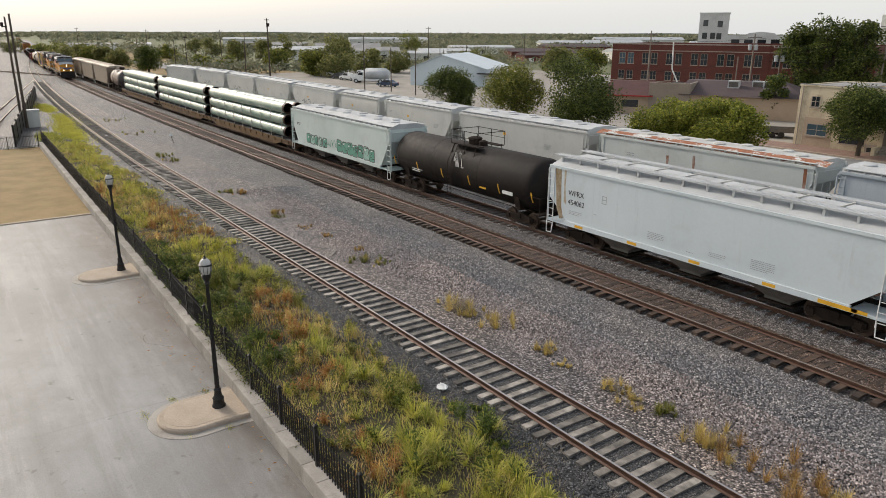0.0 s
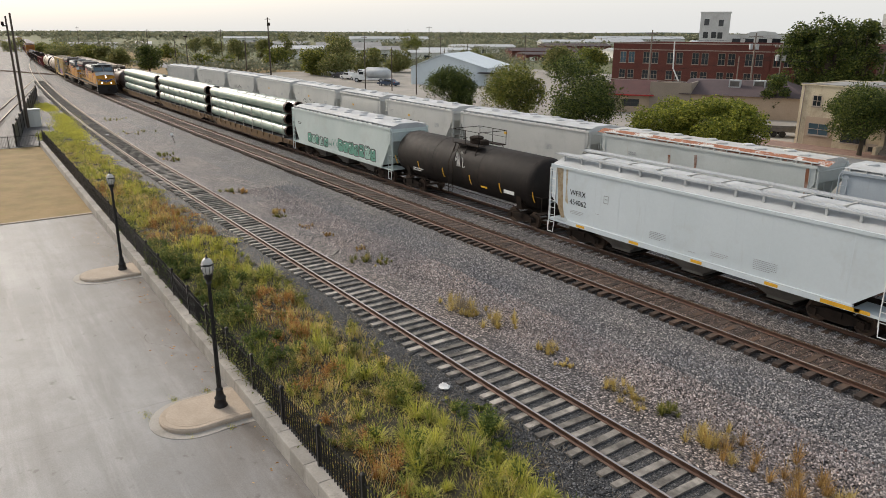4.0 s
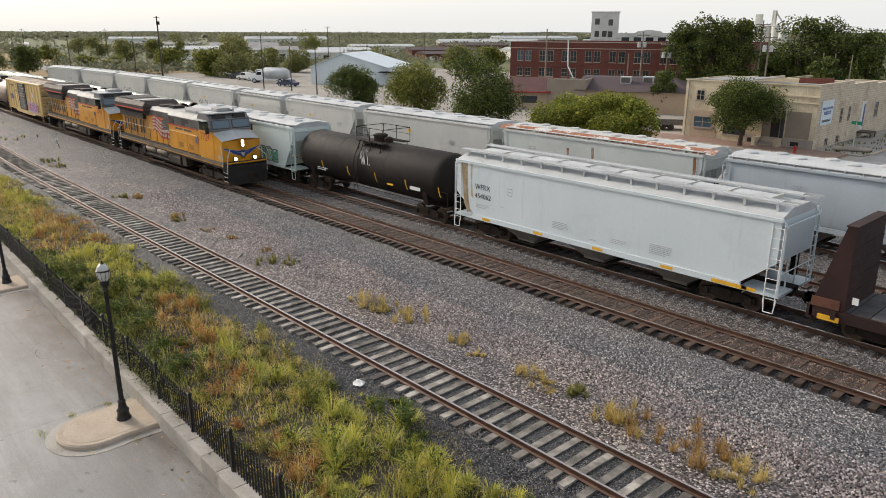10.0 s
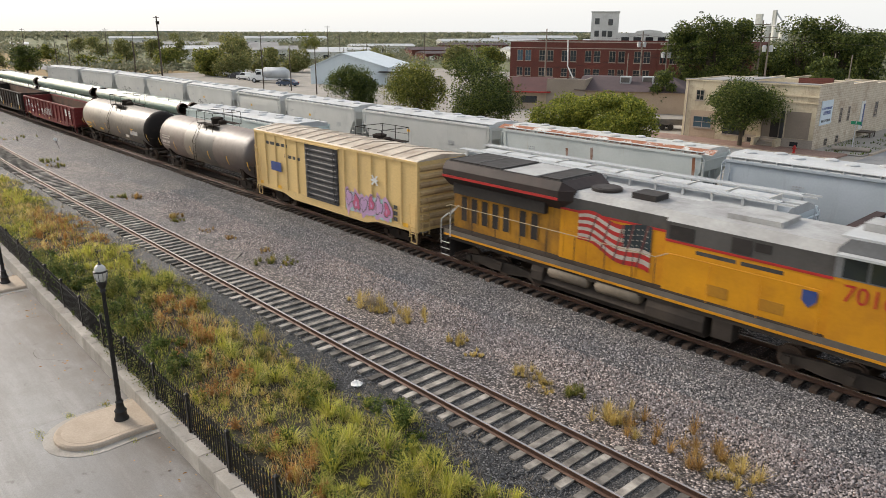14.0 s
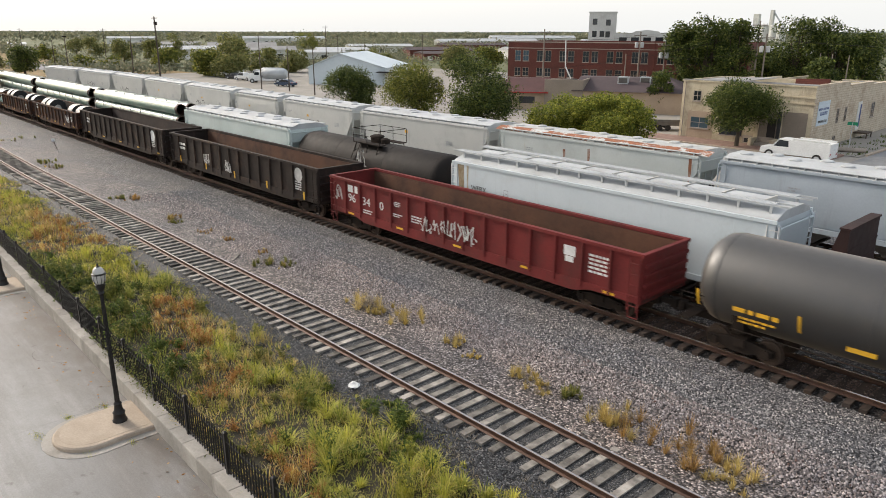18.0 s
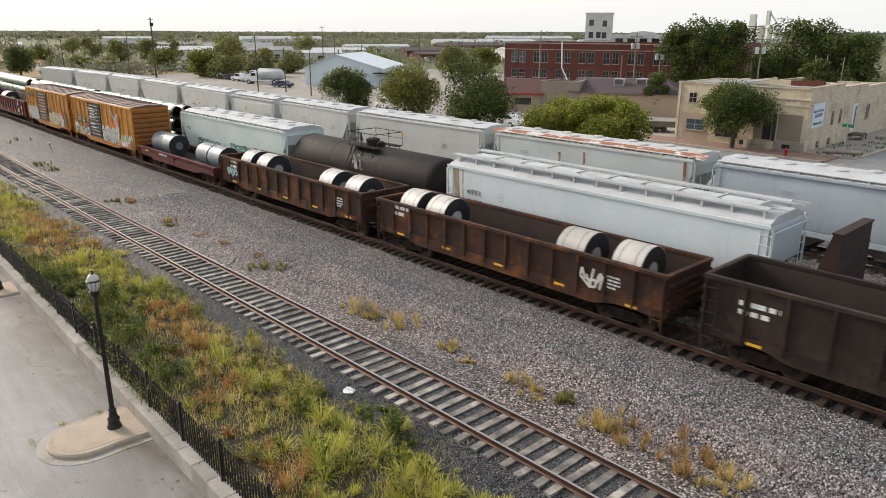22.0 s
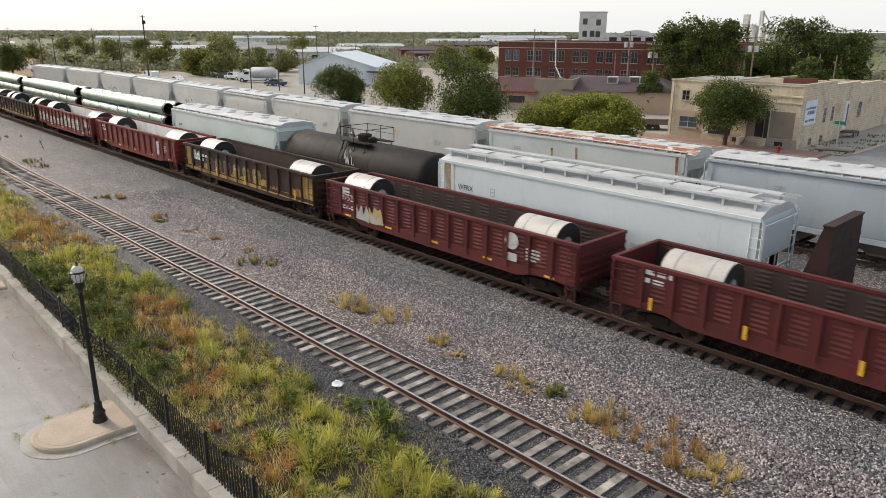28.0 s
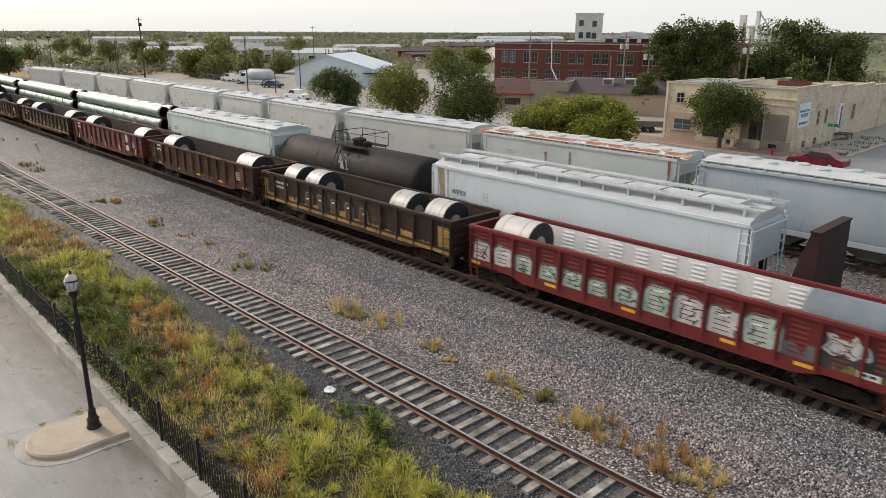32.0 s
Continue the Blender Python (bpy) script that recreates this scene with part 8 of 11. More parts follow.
for k, (x, y) in enumerate(((-82.0, -9.0), (-79.0, -11.8), (-30.5, -7.9))):
    s = thing("plank_scrap" if k == 2 else "litter_scrap", "pale scrap lying on the gravel", "litter", "scraps", at=pose(x, y, -0.24, 0, 0, 35 + 50 * k))
    part("board", Geo().box(-0.5 if k == 2 else -0.15, 0.5 if k == 2 else 0.15, -0.06, 0.06, 0, 0.05), M_WHITE if k < 2 else M_TIE_GREY, s)


# ---- grass and weeds ----
def blades(rng, px, py, pz, h, w, lean):
    """Bent blades: five points and three triangles each."""
    n = len(px)
    a, b = rng.uniform(0, 2 * np.pi, n), rng.uniform(0, 2 * np.pi, n)
    dx, dy = np.cos(a) * w, np.sin(a) * w
    lx, ly = np.cos(b) * lean * h, np.sin(b) * lean * h
    v = np.zeros((n, 5, 3), np.float32)
    v[:, 0] = np.stack([px - dx, py - dy, pz], 1)
    v[:, 1] = np.stack([px + dx, py + dy, pz], 1)
    v[:, 2] = np.stack([px - dx * 0.8 + lx * 0.35, py - dy * 0.8 + ly * 0.35, pz + h * 0.6], 1)
    v[:, 3] = np.stack([px + dx * 0.8 + lx * 0.35, py + dy * 0.8 + ly * 0.35, pz + h * 0.6], 1)
    v[:, 4] = np.stack([px + lx, py + ly, pz + h * (1 - 0.35 * lean)], 1)
    base = np.arange(n)[:, None, None] * 5
    f = np.array([[0, 1, 2], [1, 3, 2], [2, 3, 4]])[None] + base
    return v.reshape(-1, 3), f.reshape(-1, 3)


def leaves(rng, c, size, flat=0.5):
    """Rhombic leaves at the points c, turned at random."""
    n = len(c)
    d = rng.normal(size=(n, 3))
    d[:, 2] *= flat
    d /= np.linalg.norm(d, axis=1, keepdims=True)
    e = np.cross(d, rng.normal(size=(n, 3)))
    e /= np.linalg.norm(e, axis=1, keepdims=True)
    s = (size * rng.uniform(0.6, 1.3, n))[:, None]
    v = np.stack([c - d * s, c + e * s * 0.55, c + d * s, c - e * s * 0.55], 1)
    f = np.arange(n)[:, None] * 4 + np.arange(4)[None]
    return v.reshape(-1, 3), f


def patchy(x, y, f, seed):
    return np.array([noise.noise((a * f, b * f, seed)) for a, b in zip(x, y)])


M_GRASSG = leafy("fresh_weed_green", [(0, (0.14, 0.18, 0.03)), (0.35, (0.30, 0.335, 0.06)), (0.7, (0.48, 0.45, 0.10)), (1, (0.62, 0.54, 0.19))])
M_GRASSY = leafy("straw_grass", [(0, (0.54, 0.36, 0.13)), (0.4, (0.76, 0.56, 0.23)), (0.8, (0.54, 0.46, 0.13)), (1, (0.85, 0.69, 0.36))])
M_RUSTW = leafy("rusty_brown_weed", [(0, (0.26, 0.115, 0.035)), (0.5, (0.44, 0.22, 0.07)), (1, (0.55, 0.34, 0.13))])
M_LEAFD = leafy("dark_weed_leaf", [(0, (0.04, 0.065, 0.016)), (0.5, (0.095, 0.135, 0.03)), (1, (0.20, 0.235, 0.055))])
M_VINE = leafy("olive_vine_leaf", [(0, (0.09, 0.11, 0.03)), (0.5, (0.17, 0.18, 0.055)), (1, (0.30, 0.26, 0.11))])
M_LIME = leafy("lime_grass", [(0, (0.44, 0.45, 0.065)), (0.5, (0.64, 0.58, 0.12)), (1, (0.37, 0.38, 0.065))])
rng = np.random.default_rng(11)


def joined(chunks):
    vs, fs, o = [], [], 0
    for v, f in chunks:
        vs.append(v)
        fs.append(f + o)
        o += len(v)
    return np.concatenate(vs), np.concatenate(fs)


def arching(p, away, length, w, rise, droop):
    """Long blades that rise from p, bend away and hang at the tip: seven points and five triangles each."""
    n = len(p)
    side = np.stack([-away[:, 1], away[:, 0], np.zeros(n)], 1) * w[:, None]
    v = np.zeros((n, 7, 3), np.float32)
    for k, (u, q) in enumerate(((0.0, 0.8), (0.4, 1.0), (0.75, 0.75))):
        c = p + away * (length * (1 - rise) * u ** 1.3)[:, None]
        c[:, 2] += length * (rise * u * 1.5 - droop * u * u)
        v[:, 2 * k], v[:, 2 * k + 1] = c - side * q, c + side * q
    c = p + away * (length * (1 - rise))[:, None]
    c[:, 2] += length * (rise * 1.5 - droop)
    v[:, 6] = c
    f = np.array([[0, 1, 2], [1, 3, 2], [2, 3, 4], [3, 5, 4], [4, 5, 6]])[None] + np.arange(n)[:, None, None] * 7
    return v.reshape(-1, 3), f.reshape(-1, 3)


def verge_edge(x):
    """Where the weeds thin out into the siding's cinders."""
    return -11.45 + 0.3 * np.sin(x * 0.83) + 0.2 * np.sin(x * 2.1 + 1) + 0.12 * np.sin(x * 4.7)


# what grows where along the verge: the middles of the patches of each growth
PATCHES = {
    "green": [(-14.0, -12.7), (-12.2, -13.1), (-11.5, -12.5), (-10.7, -11.7), (-14.5, -13.9), (-18.7, -12.7), (-15.3, -13.0), (-12.4, -14.5), (-21.1, -13.5), (-12.0, -11.3), (-9.0, -12.4), (-8.0, -14.2), (-29.6, -12.6), (-60, -15.0)],
    "rust": [(-21.9, -13.8), (-19.5, -14.0), (-24.7, -13.7), (-40.3, -12.4), (-41.6, -13.3), (-13.1, -14.8), (-38.4, -13.8), (-15.5, -15.0), (-45.0, -12.6), (-26.4, -12.8), (-52, -14.2)],
    "straw": [(-16.2, -14.8), (-17.0, -13.6), (-21.8, -12.2), (-24.6, -11.9), (-46.2, -13.9), (-54.3, -13.7), (-18.9, -12.2), (-15.0, -16.1), (-17.8, -15.4), (-48, -12.2), (-56, -12.0), (-64, -14.0), (-70, -15.2)],
    "dark": [(-24.0, -14.6), (-25.4, -14.6), (-29.6, -13.9), (-22.7, -14.5), (-27.4, -14.4), (-28.8, -15.1), (-32.2, -14.9), (-13.4, -12.1), (-20.8, -15.0), (-35.2, -14.6), (-31, -15.6), (-37.5, -15.3)],
    "lime": [(-33.0, -12.2), (-27.7, -12.3), (-51.2, -12.4), (-58.8, -12.8), (-71.4, -12.3), (-78.2, -13.2), (-35.6, -13.4), (-31.5, -13.0), (-11.4, -13.9), (-10.1, -11.7), (-62, -11.8), (-67, -13.0), (-75, -14.6), (-43, -14.8)],
}
KIND = list(PATCHES)
MIDS = np.array([(x, y) for k in KIND for x, y in PATCHES[k]])
OF = np.array([n for n, k in enumerate(KIND) for _ in PATCHES[k]])


def growth(x, y):
    """The growth at each point: that of the nearest patch, with ragged borders."""
    gx = x + 0.9 * patchy(x, y, 0.9, 3.0) + rng.normal(size=len(x)) * 0.22
    gy = y + 0.9 * patchy(x, y, 0.9, 7.0) + rng.normal(size=len(x)) * 0.22
    d = ((gx[:, None] - MIDS[:, 0]) * 0.75) ** 2 + (gy[:, None] - MIDS[:, 1]) ** 2
    d += np.where(OF == KIND.index("dark"), 0.55, 0.0)
    return OF[np.argmin(d, 1)]


def verge_points(n, x0, x1, s0=0.0, s1=1.0):
    x = rng.uniform(x0, x1, n)
    wy = -16.8 - 0.018 * (x + 13) + 0.35
    return x, wy + (verge_edge(x) - wy) * rng.uniform(s0, s1, n)


M_WISP = leafy("greyed_dead_grass", [(0, (0.16, 0.13, 0.095)), (0.5, (0.30, 0.25, 0.18)), (1, (0.46, 0.40, 0.29))])
M_STRAWDULL = leafy("dusty_straw_grass", [(0, (0.34, 0.24, 0.08)), (0.5, (0.52, 0.40, 0.13)), (1, (0.66, 0.53, 0.22))])
M_BROWNDULL = leafy("dusty_brown_grass", [(0, (0.22, 0.12, 0.045)), (0.5, (0.40, 0.24, 0.08)), (1, (0.56, 0.39, 0.15))])
M_OLIVE = leafy("olive_weed_leaf", [(0, (0.08, 0.095, 0.024)), (0.5, (0.18, 0.19, 0.045)), (1, (0.33, 0.30, 0.09))])
grass = {"green": [], "rust": [], "straw": [], "lime": [], "wisp": []}
leaf = {"dark": [], "olive": [], "rust": []}


def shrub(store, x, y, h, w, m):
    """Leaves on upright shoots that fan out from one root."""
    shoots = rng.integers(6, 11)
    for _ in range(shoots):
        a, q = rng.uniform(0, 6.28), rng.uniform(0.1, 1.0)
        k = m // shoots
        u = rng.uniform(0.15, 1.0, k)
        top = h * (1.05 - 0.4 * q * q) * rng.uniform(0.8, 1.15)
        c = np.stack([x + math.cos(a) * q * w * u + rng.normal(size=k) * 0.045, y + math.sin(a) * q * w * u + rng.normal(size=k) * 0.045, -0.36 + top * u], 1)
        store.append(c)


def tussock(store, x, y, size, m, wide=1.0, rise=(0.45, 0.8), droop=(0.15, 0.5)):
    a = rng.uniform(0, 2 * np.pi, m)
    away = np.stack([np.cos(a), np.sin(a), np.zeros(m)], 1)
    p = np.stack([np.full(m, x), np.full(m, y), np.full(m, -0.38)], 1) + away * (rng.uniform(0.0, 0.13, m) * size)[:, None]
    store.append(arching(p, away, size * rng.uniform(0.5, 1.15, m), 0.0085 * wide * rng.uniform(0.6, 1.5, m), rng.uniform(*rise, m), rng.uniform(*droop, m)))


def mound(x, y):
    """How rank the growth is: humps and hollows, low towards the cinders."""
    h = 0.26 + 0.62 * np.clip(patchy(x, y, 0.8, 5.0) + 0.3, 0, 1) + 0.3 * patchy(x, y, 1.7, 8.0)
    return np.clip(h, 0.14, 0.9) * np.clip((verge_edge(x) - y) * 0.8 + 0.35, 0.25, 1)


# a thick sward of thin blades, whose mix follows the patches
MIX = {"green": ("green", "green", "lime", "green", "straw"), "rust": ("rust", "rust", "straw", "lime", "wisp"), "straw": ("straw", "straw", "lime", "wisp", "green"), "dark": ("green", "dark", "dark", "green", "lime"), "lime": ("lime", "green", "lime", "straw", "lime")}
grass["dark"] = []
for x0, x1, dens, w in ((-30, 6, 230, 0.0065), (-50, -30, 170, 0.011), (-79, -50, 110, 0.019)):
    n = int((x1 - x0) * 5.2 * dens)
    x, y = verge_points(n, x0, x1, 0.0, 1.03)
    hh = mound(x, y) * rng.uniform(0.25, 0.95, n)
    thin = patchy(x, y, 1.3, 15.0) + 0.4 * patchy(x, y, 3.1, 2.0) > -0.34 + 0.3 * (verge_edge(x) - y < 0.7)
    kind, pick = growth(x, y), rng.integers(0, 5, n)
    shade = np.array([MIX[KIND[a]][b] for a, b in zip(kind, pick)])
    for k in grass:
        m = thin & (shade == k)
        if m.any():
            q = int(m.sum())
            grass[k].append(blades(rng, x[m], y[m], np.full(q, -0.36), hh[m], w * rng.uniform(0.5, 1.4, q), rng.uniform(0.2, 1.0, q)))
# plants that stand out of it
for x0, x1, n, m, wide in ((-34, 6, 640, 70, 0.8), (-56, -34, 280, 40, 1.4), (-79, -56, 150, 24, 2.0)):
    x, y = verge_points(n, x0, x1)
    size = mound(x, y)
    for a, b, k, z in zip(x, y, growth(x, y), size):
        k = KIND[k]
        if k == "dark":
            shrub(leaf["dark" if rng.random() < 0.6 else "olive"], a, b, z * 1.3, 0.34, int(4.5 * m))
        elif k == "rust":
            tussock(grass["rust" if rng.random() < 0.6 else "straw"], a, b, z * 0.9, m, wide * 0.6, (0.5, 0.95), (0.05, 0.25))
            shrub(leaf["rust" if rng.random() < 0.6 else "olive"], a, b, z * 0.85, 0.3, m)
        elif k == "straw":
            tussock(grass["straw" if rng.random() < 0.7 else "lime"], a, b, z * 0.95, m, wide * 0.7, (0.35, 0.8), (0.1, 0.45))
            if rng.random() < 0.35:
                shrub(leaf["olive"], a, b, z, 0.3, 2 * m)
        elif k == "lime":
            tussock(grass["lime" if rng.random() < 0.6 else "green"], a, b, z, m, wide)
            if rng.random() < 0.4:
                shrub(leaf["olive"], a, b, z, 0.34, 2 * m)
        else:
            tussock(grass["green" if rng.random() < 0.62 else "lime"], a, b, min(z * 1.75, 1.15), int(1.6 * m), wide * 1.1, (0.4, 0.75), (0.25, 0.6))
            if rng.random() < 0.3:
                shrub(leaf["dark"], a, b, z, 0.35, 2 * m)
# dead wisps: low among the plants and thinning out over the cinders
for x0, x1, n, wide in ((-34, 6, 800, 0.8), (-60, -34, 360, 1.6)):
    x, y = verge_points(n, x0, x1, 0.55, 1.13)
    for a, b in zip(x, y):
        tussock(grass["wisp"], a, b, rng.uniform(0.18, 0.5), 14, wide * 0.65, (0.15, 0.6), (0.05, 0.25))
for x0, x1, n in ((-34, 6, 500), (-79, -34, 300)):
    x, y = verge_points(n, x0, x1, 0.0, 0.97)
    for a, b in zip(x, y):
        tussock(grass["wisp" if rng.random() < 0.6 else "straw"], a, b, rng.uniform(0.15, 0.35), 12, 0.9 if x0 > -40 else 1.8, (0.1, 0.45), (0.02, 0.15))
for k, name, mat, label in (("green", "green_grass", M_GRASSG, "rank green tussocks arching over the verge"), ("straw", "straw_grass", M_GRASSY, "straw-coloured dry grass among the weeds"), ("rust", "brown_weeds", M_RUSTW, "rust-brown dried weeds gone to seed"),
                            ("lime", "lime_grass", M_LIME, "yellow-green grass tussocks"), ("dark", "dark_grass", M_LEAFD, "dark green shoots in the shrubby patches"), ("wisp", "dead_grass", M_WISP, "greyed dead grass thinning out over the cinders")):
    tagged(new(name, fast_mesh(name, *joined(grass[k]), mat)), label, "grass", kind="stuff")
for k, name, mat, label in (("dark", "leafy_weeds", M_LEAFD, "dark green leafy weeds on upright shoots"), ("olive", "olive_weeds", M_OLIVE, "olive-green weeds among the grass"), ("rust", "rusty_weeds", M_RUSTW, "seeding red-brown weeds")):
    v, f = leaves(rng, np.concatenate(leaf[k]), 0.042, 0.9)
    tagged(new(name, fast_mesh(name, v, f, mat)), label, "weeds", kind="stuff")
# vines on the fence
pts = []
for k in range(15):
    vx = -36 + 18 * rng.random() if k > 4 else -22.5 + k * 0.9
    m = 90
    c = np.stack([vx + rng.normal(size=m) * 0.22, -16.8 - 0.018 * (vx + 13) + 0.36 + rng.normal(size=m) * 0.1, rng.uniform(-0.1, 1.15, m)], 1)
    pts.append(c)
v, f = leaves(rng, np.concatenate(pts), 0.045, 0.9)
tagged(new("fence_vine", fast_mesh("fence_vine", v, f, M_LEAFD)), "green vine climbing over the picket fence", "vine", kind="stuff")

# vine hanging over the front of the fence by the lamp, and litter along the foot of the wall
pts = []
for k in range(8):
    vx = -23.6 + 0.9 * k + rng.uniform(-0.2, 0.2)
    m = 190 if k % 3 else 60
    pts.append(np.stack([vx + rng.normal(size=m) * 0.2, -16.8 - 0.018 * (vx + 13) + 0.2 + rng.normal(size=m) * 0.07, rng.uniform(-0.15, rng.uniform(0.7, 1.15), m)], 1))
v, f = leaves(rng, np.concatenate(pts), 0.034, 0.9)
tagged(new("fence_vine", fast_mesh("fence_vine", v, f, M_VINE)), "olive-green vine hanging over the picket fence", "vine", kind="stuff")
n = 170
lx = rng.uniform(-44, -4, n)
ly = -16.8 - 0.018 * (lx + 13) - 0.08 - np.abs(rng.normal(size=n)) * 0.7
v, f = leaves(rng, np.stack([lx, ly, np.full(n, LOT_Z + 0.012)], 1), 0.05, 0.05)
v[:, 2] = np.clip(v[:, 2], LOT_Z + 0.004, LOT_Z + 0.03)
tagged(new("leaf_litter", fast_mesh("leaf_litter", v, f, M_RUSTW)), "dry brown leaves blown against the wall", "litter", kind="stuff")
for x, y, r in ((-20.45, -18.4, 0.12), (-19.9, -19.35, 0.16), (-18.2, -18.6, 0.14), (-17.95, -17.5, 0.12), (-20.4, -17.4, 0.12), (-35.1, -17.9, 0.14)):
    m = 90
    q = rng.normal(size=(m, 2)) * r * (1.2, 0.5)
    v, f = blades(rng, x + q[:, 0], y + q[:, 1], np.full(m, LOT_Z), rng.uniform(0.02, 0.065, m), 0.006 * np.ones(m), rng.uniform(0.3, 1.0, m))
    tagged(new("kerb_weed", fast_mesh("kerb_weed", v, f, M_GRASSG)), "small weed tuft growing in the gutter joint", "weed", kind="stuff")

CLUMPS = [(-28.9, -7.1, 0.55, 0.45, "g"), (-27.9, -6.7, 0.4, 0.35, "g"), (-21.3, -7.2, 0.55, 0.75, "y"), (-20.1, -7.0, 0.5, 0.5, "y"), (-18.7, -6.6, 0.5, 0.55, "y"),
          (-16.1, -6.8, 0.3, 0.4, "y"), (-14.9, -7.1, 0.22, 0.25, "y"), (-12.8, -6.9, 0.35, 0.4, "y"), (-11.8, -7.0, 0.4, 0.35, "y"), (-11.1, -6.8, 0.35, 0.4, "g"),
          (-9.5, -7.0, 0.5, 0.6, "y"), (-8.7, -6.9, 0.5, 0.65, "r"), (-6.9, -7.0, 0.6, 0.7, "r"), (-5.6, -7.3, 0.6, 0.6, "y"), (-40.1, -7.1, 0.3, 0.35, "r"), (-39.0, -7.3, 0.3, 0.3, "g"),
          (-46.7, -6.9, 0.4, 0.4, "r"), (-47.5, -7.6, 0.35, 0.35, "g"), (-65.4, -7.5, 0.7, 0.45, "g"), (-62.5, -7.3, 0.6, 0.4, "g"), (-35.9, -6.8, 0.3, 0.2, "r"), (-33.6, -6.6, 0.35, 0.25, "r"), (-30.6, -6.4, 0.3, 0.2, "r"),
          (-82.0, -6.2, 1.2, 0.4, "g"), (-96.0, -6.0, 1.3, 0.4, "g")]
for x, y, r, h, k in CLUMPS:
    made = {"y": [], "r": [], "g": [], "w": []}
    r, h = r * 1.35, h * 0.9
    for c in range(12):
        q = rng.normal(size=2) * r * 0.5
        main = k if rng.random() < 0.74 else "w" if rng.random() < 0.6 else "y"
        tussock(made[main], q[0], q[1], h * rng.uniform(0.45, 1.1), 90 if main != "w" else 70, 0.42 * (1.9 if x < -40 else 1), (0.3, 0.85), (0.0, 0.35))
    text = {"g": "olive-green grass clump growing in the gravel", "y": "straw-coloured grass clump growing in the gravel", "r": "rust-brown dried grass clump in the gravel"}[k]
    ob = thing("grass_clump", text, "grass clump", "grass clumps in the gravel", at=pose(x, y, 0.1))
    for q, name, mat in (("g", "green_tuft", M_OLIVE), ("y", "straw_tuft", M_STRAWDULL), ("r", "brown_tuft", M_BROWNDULL), ("w", "dead_tuft", M_WISP)):
        if made[q]:
            tagged(part(name, fast_mesh(name, *joined(made[q]), mat), mat, ob), kind="stuff")
# low patches beyond the fence's end
for x, y, rx, ry, name in ((-88, -11.5, 9, 1.2, "l"), (-100, -10.2, 8, 1.1, "l"), (-118, -10.5, 6, 1.0, "l"), (-84, -14.0, 4, 0.8, "g")):
    m = 5000
    q = rng.normal(size=(m, 2)) * (rx * 0.5, ry * 0.55)
    v, f = blades(rng, x + q[:, 0], y + q[:, 1], np.full(m, -0.5), rng.uniform(0.15, 0.45, m), 0.03 * rng.uniform(0.7, 1.4, m), rng.uniform(0.2, 0.8, m))
    tagged(new("grass_patch", fast_mesh("grass_patch", v, f, M_LIME if name == "l" else M_GRASSG)), "patch of yellow-green grass on dark gravel", "grass", kind="stuff")


# ---- loose stones on the ballast near the camera ----
def stones(name, n, x0, x1, fy0, fy1, z, mat, label, size=0.032):
    x, s = x0 + (x1 - x0) * rng.uniform(0, 1, n) ** 0.75, rng.uniform(0, 1, n)
    y = fy0 + (fy1 - fy0) * s
    r = size * rng.uniform(0.6, 1.6, n)
    base = np.array([(1, 0, -0.35), (0, 1, -0.35), (-1, 0, -0.35), (0, -1, -0.35), (0.15, 0, 0.7)])
    v = base[None] * r[:, None, None] * rng.uniform(0.55, 1.3, (n, 5, 1))
    a = rng.uniform(0, 6.28, n)
    c, d = np.cos(a)[:, None], np.sin(a)[:, None]
    v = np.stack([v[..., 0] * c - v[..., 1] * d, v[..., 0] * d + v[..., 1] * c, v[..., 2]], -1)
    tilt = rng.uniform(-0.5, 0.5, (n, 1))
    v[..., 2] += v[..., 0] * tilt
    v += np.stack([x, y, z + 0.25 * size * rng.uniform(-1, 1.6, n)], 1)[:, None]
    f = np.array([(0, 1, 4), (1, 2, 4), (2, 3, 4), (3, 0, 4)])[None] + np.arange(n)[:, None, None] * 5
    tagged(new(name, fast_mesh(name, v.reshape(-1, 3), f.reshape(-1, 3), mat)), label, "stones", kind="stuff")


def stone_mat(name, stops):
    mat, nt, b, vec, rnd = start_mat(name, 0.6)
    geo = nt.nodes.new("ShaderNodeNewGeometry")
    col = ramp(nt, geo.outputs["Random Per Island"], stops)
    big = ramp(nt, noise_of(nt, vec, 0.22, 5, 0.6), [(0.35, (0.72, 0.74, 0.78)), (0.65, (1.1, 1.04, 0.98))])
    nt.links.new(blend(nt, 1.0, col, big, "MULTIPLY"), b.inputs["Base Color"])
    b.inputs["Specular IOR Level"].default_value = 0.25
    return mat


M_STONEP = stone_mat("pinkish_stone", [(0, (0.06, 0.054, 0.052)), (0.35, (0.185, 0.16, 0.153)), (0.7, (0.31, 0.27, 0.256)), (0.92, (0.58, 0.53, 0.51)), (1, (0.12, 0.06, 0.046))])
M_STONEG = stone_mat("grey_stone", [(0, (0.05, 0.051, 0.055)), (0.4, (0.135, 0.134, 0.138)), (0.75, (0.245, 0.236, 0.235)), (1, (0.54, 0.52, 0.50))])
M_STONED = stone_mat("dark_stone", [(0, (0.04, 0.042, 0.045)), (0.6, (0.09, 0.092, 0.095)), (1, (0.22, 0.22, 0.22))])
M_STONER = stone_mat("rust_stained_stone", [(0, (0.045, 0.033, 0.027)), (0.4, (0.12, 0.078, 0.058)), (0.75, (0.20, 0.14, 0.11)), (1, (0.36, 0.29, 0.25))])
stones("verge_stones", 62000, -48, 2, -8.7, -4.3, -0.275, M_STONEP, "loose pinkish crushed stone beside the siding", 0.036)
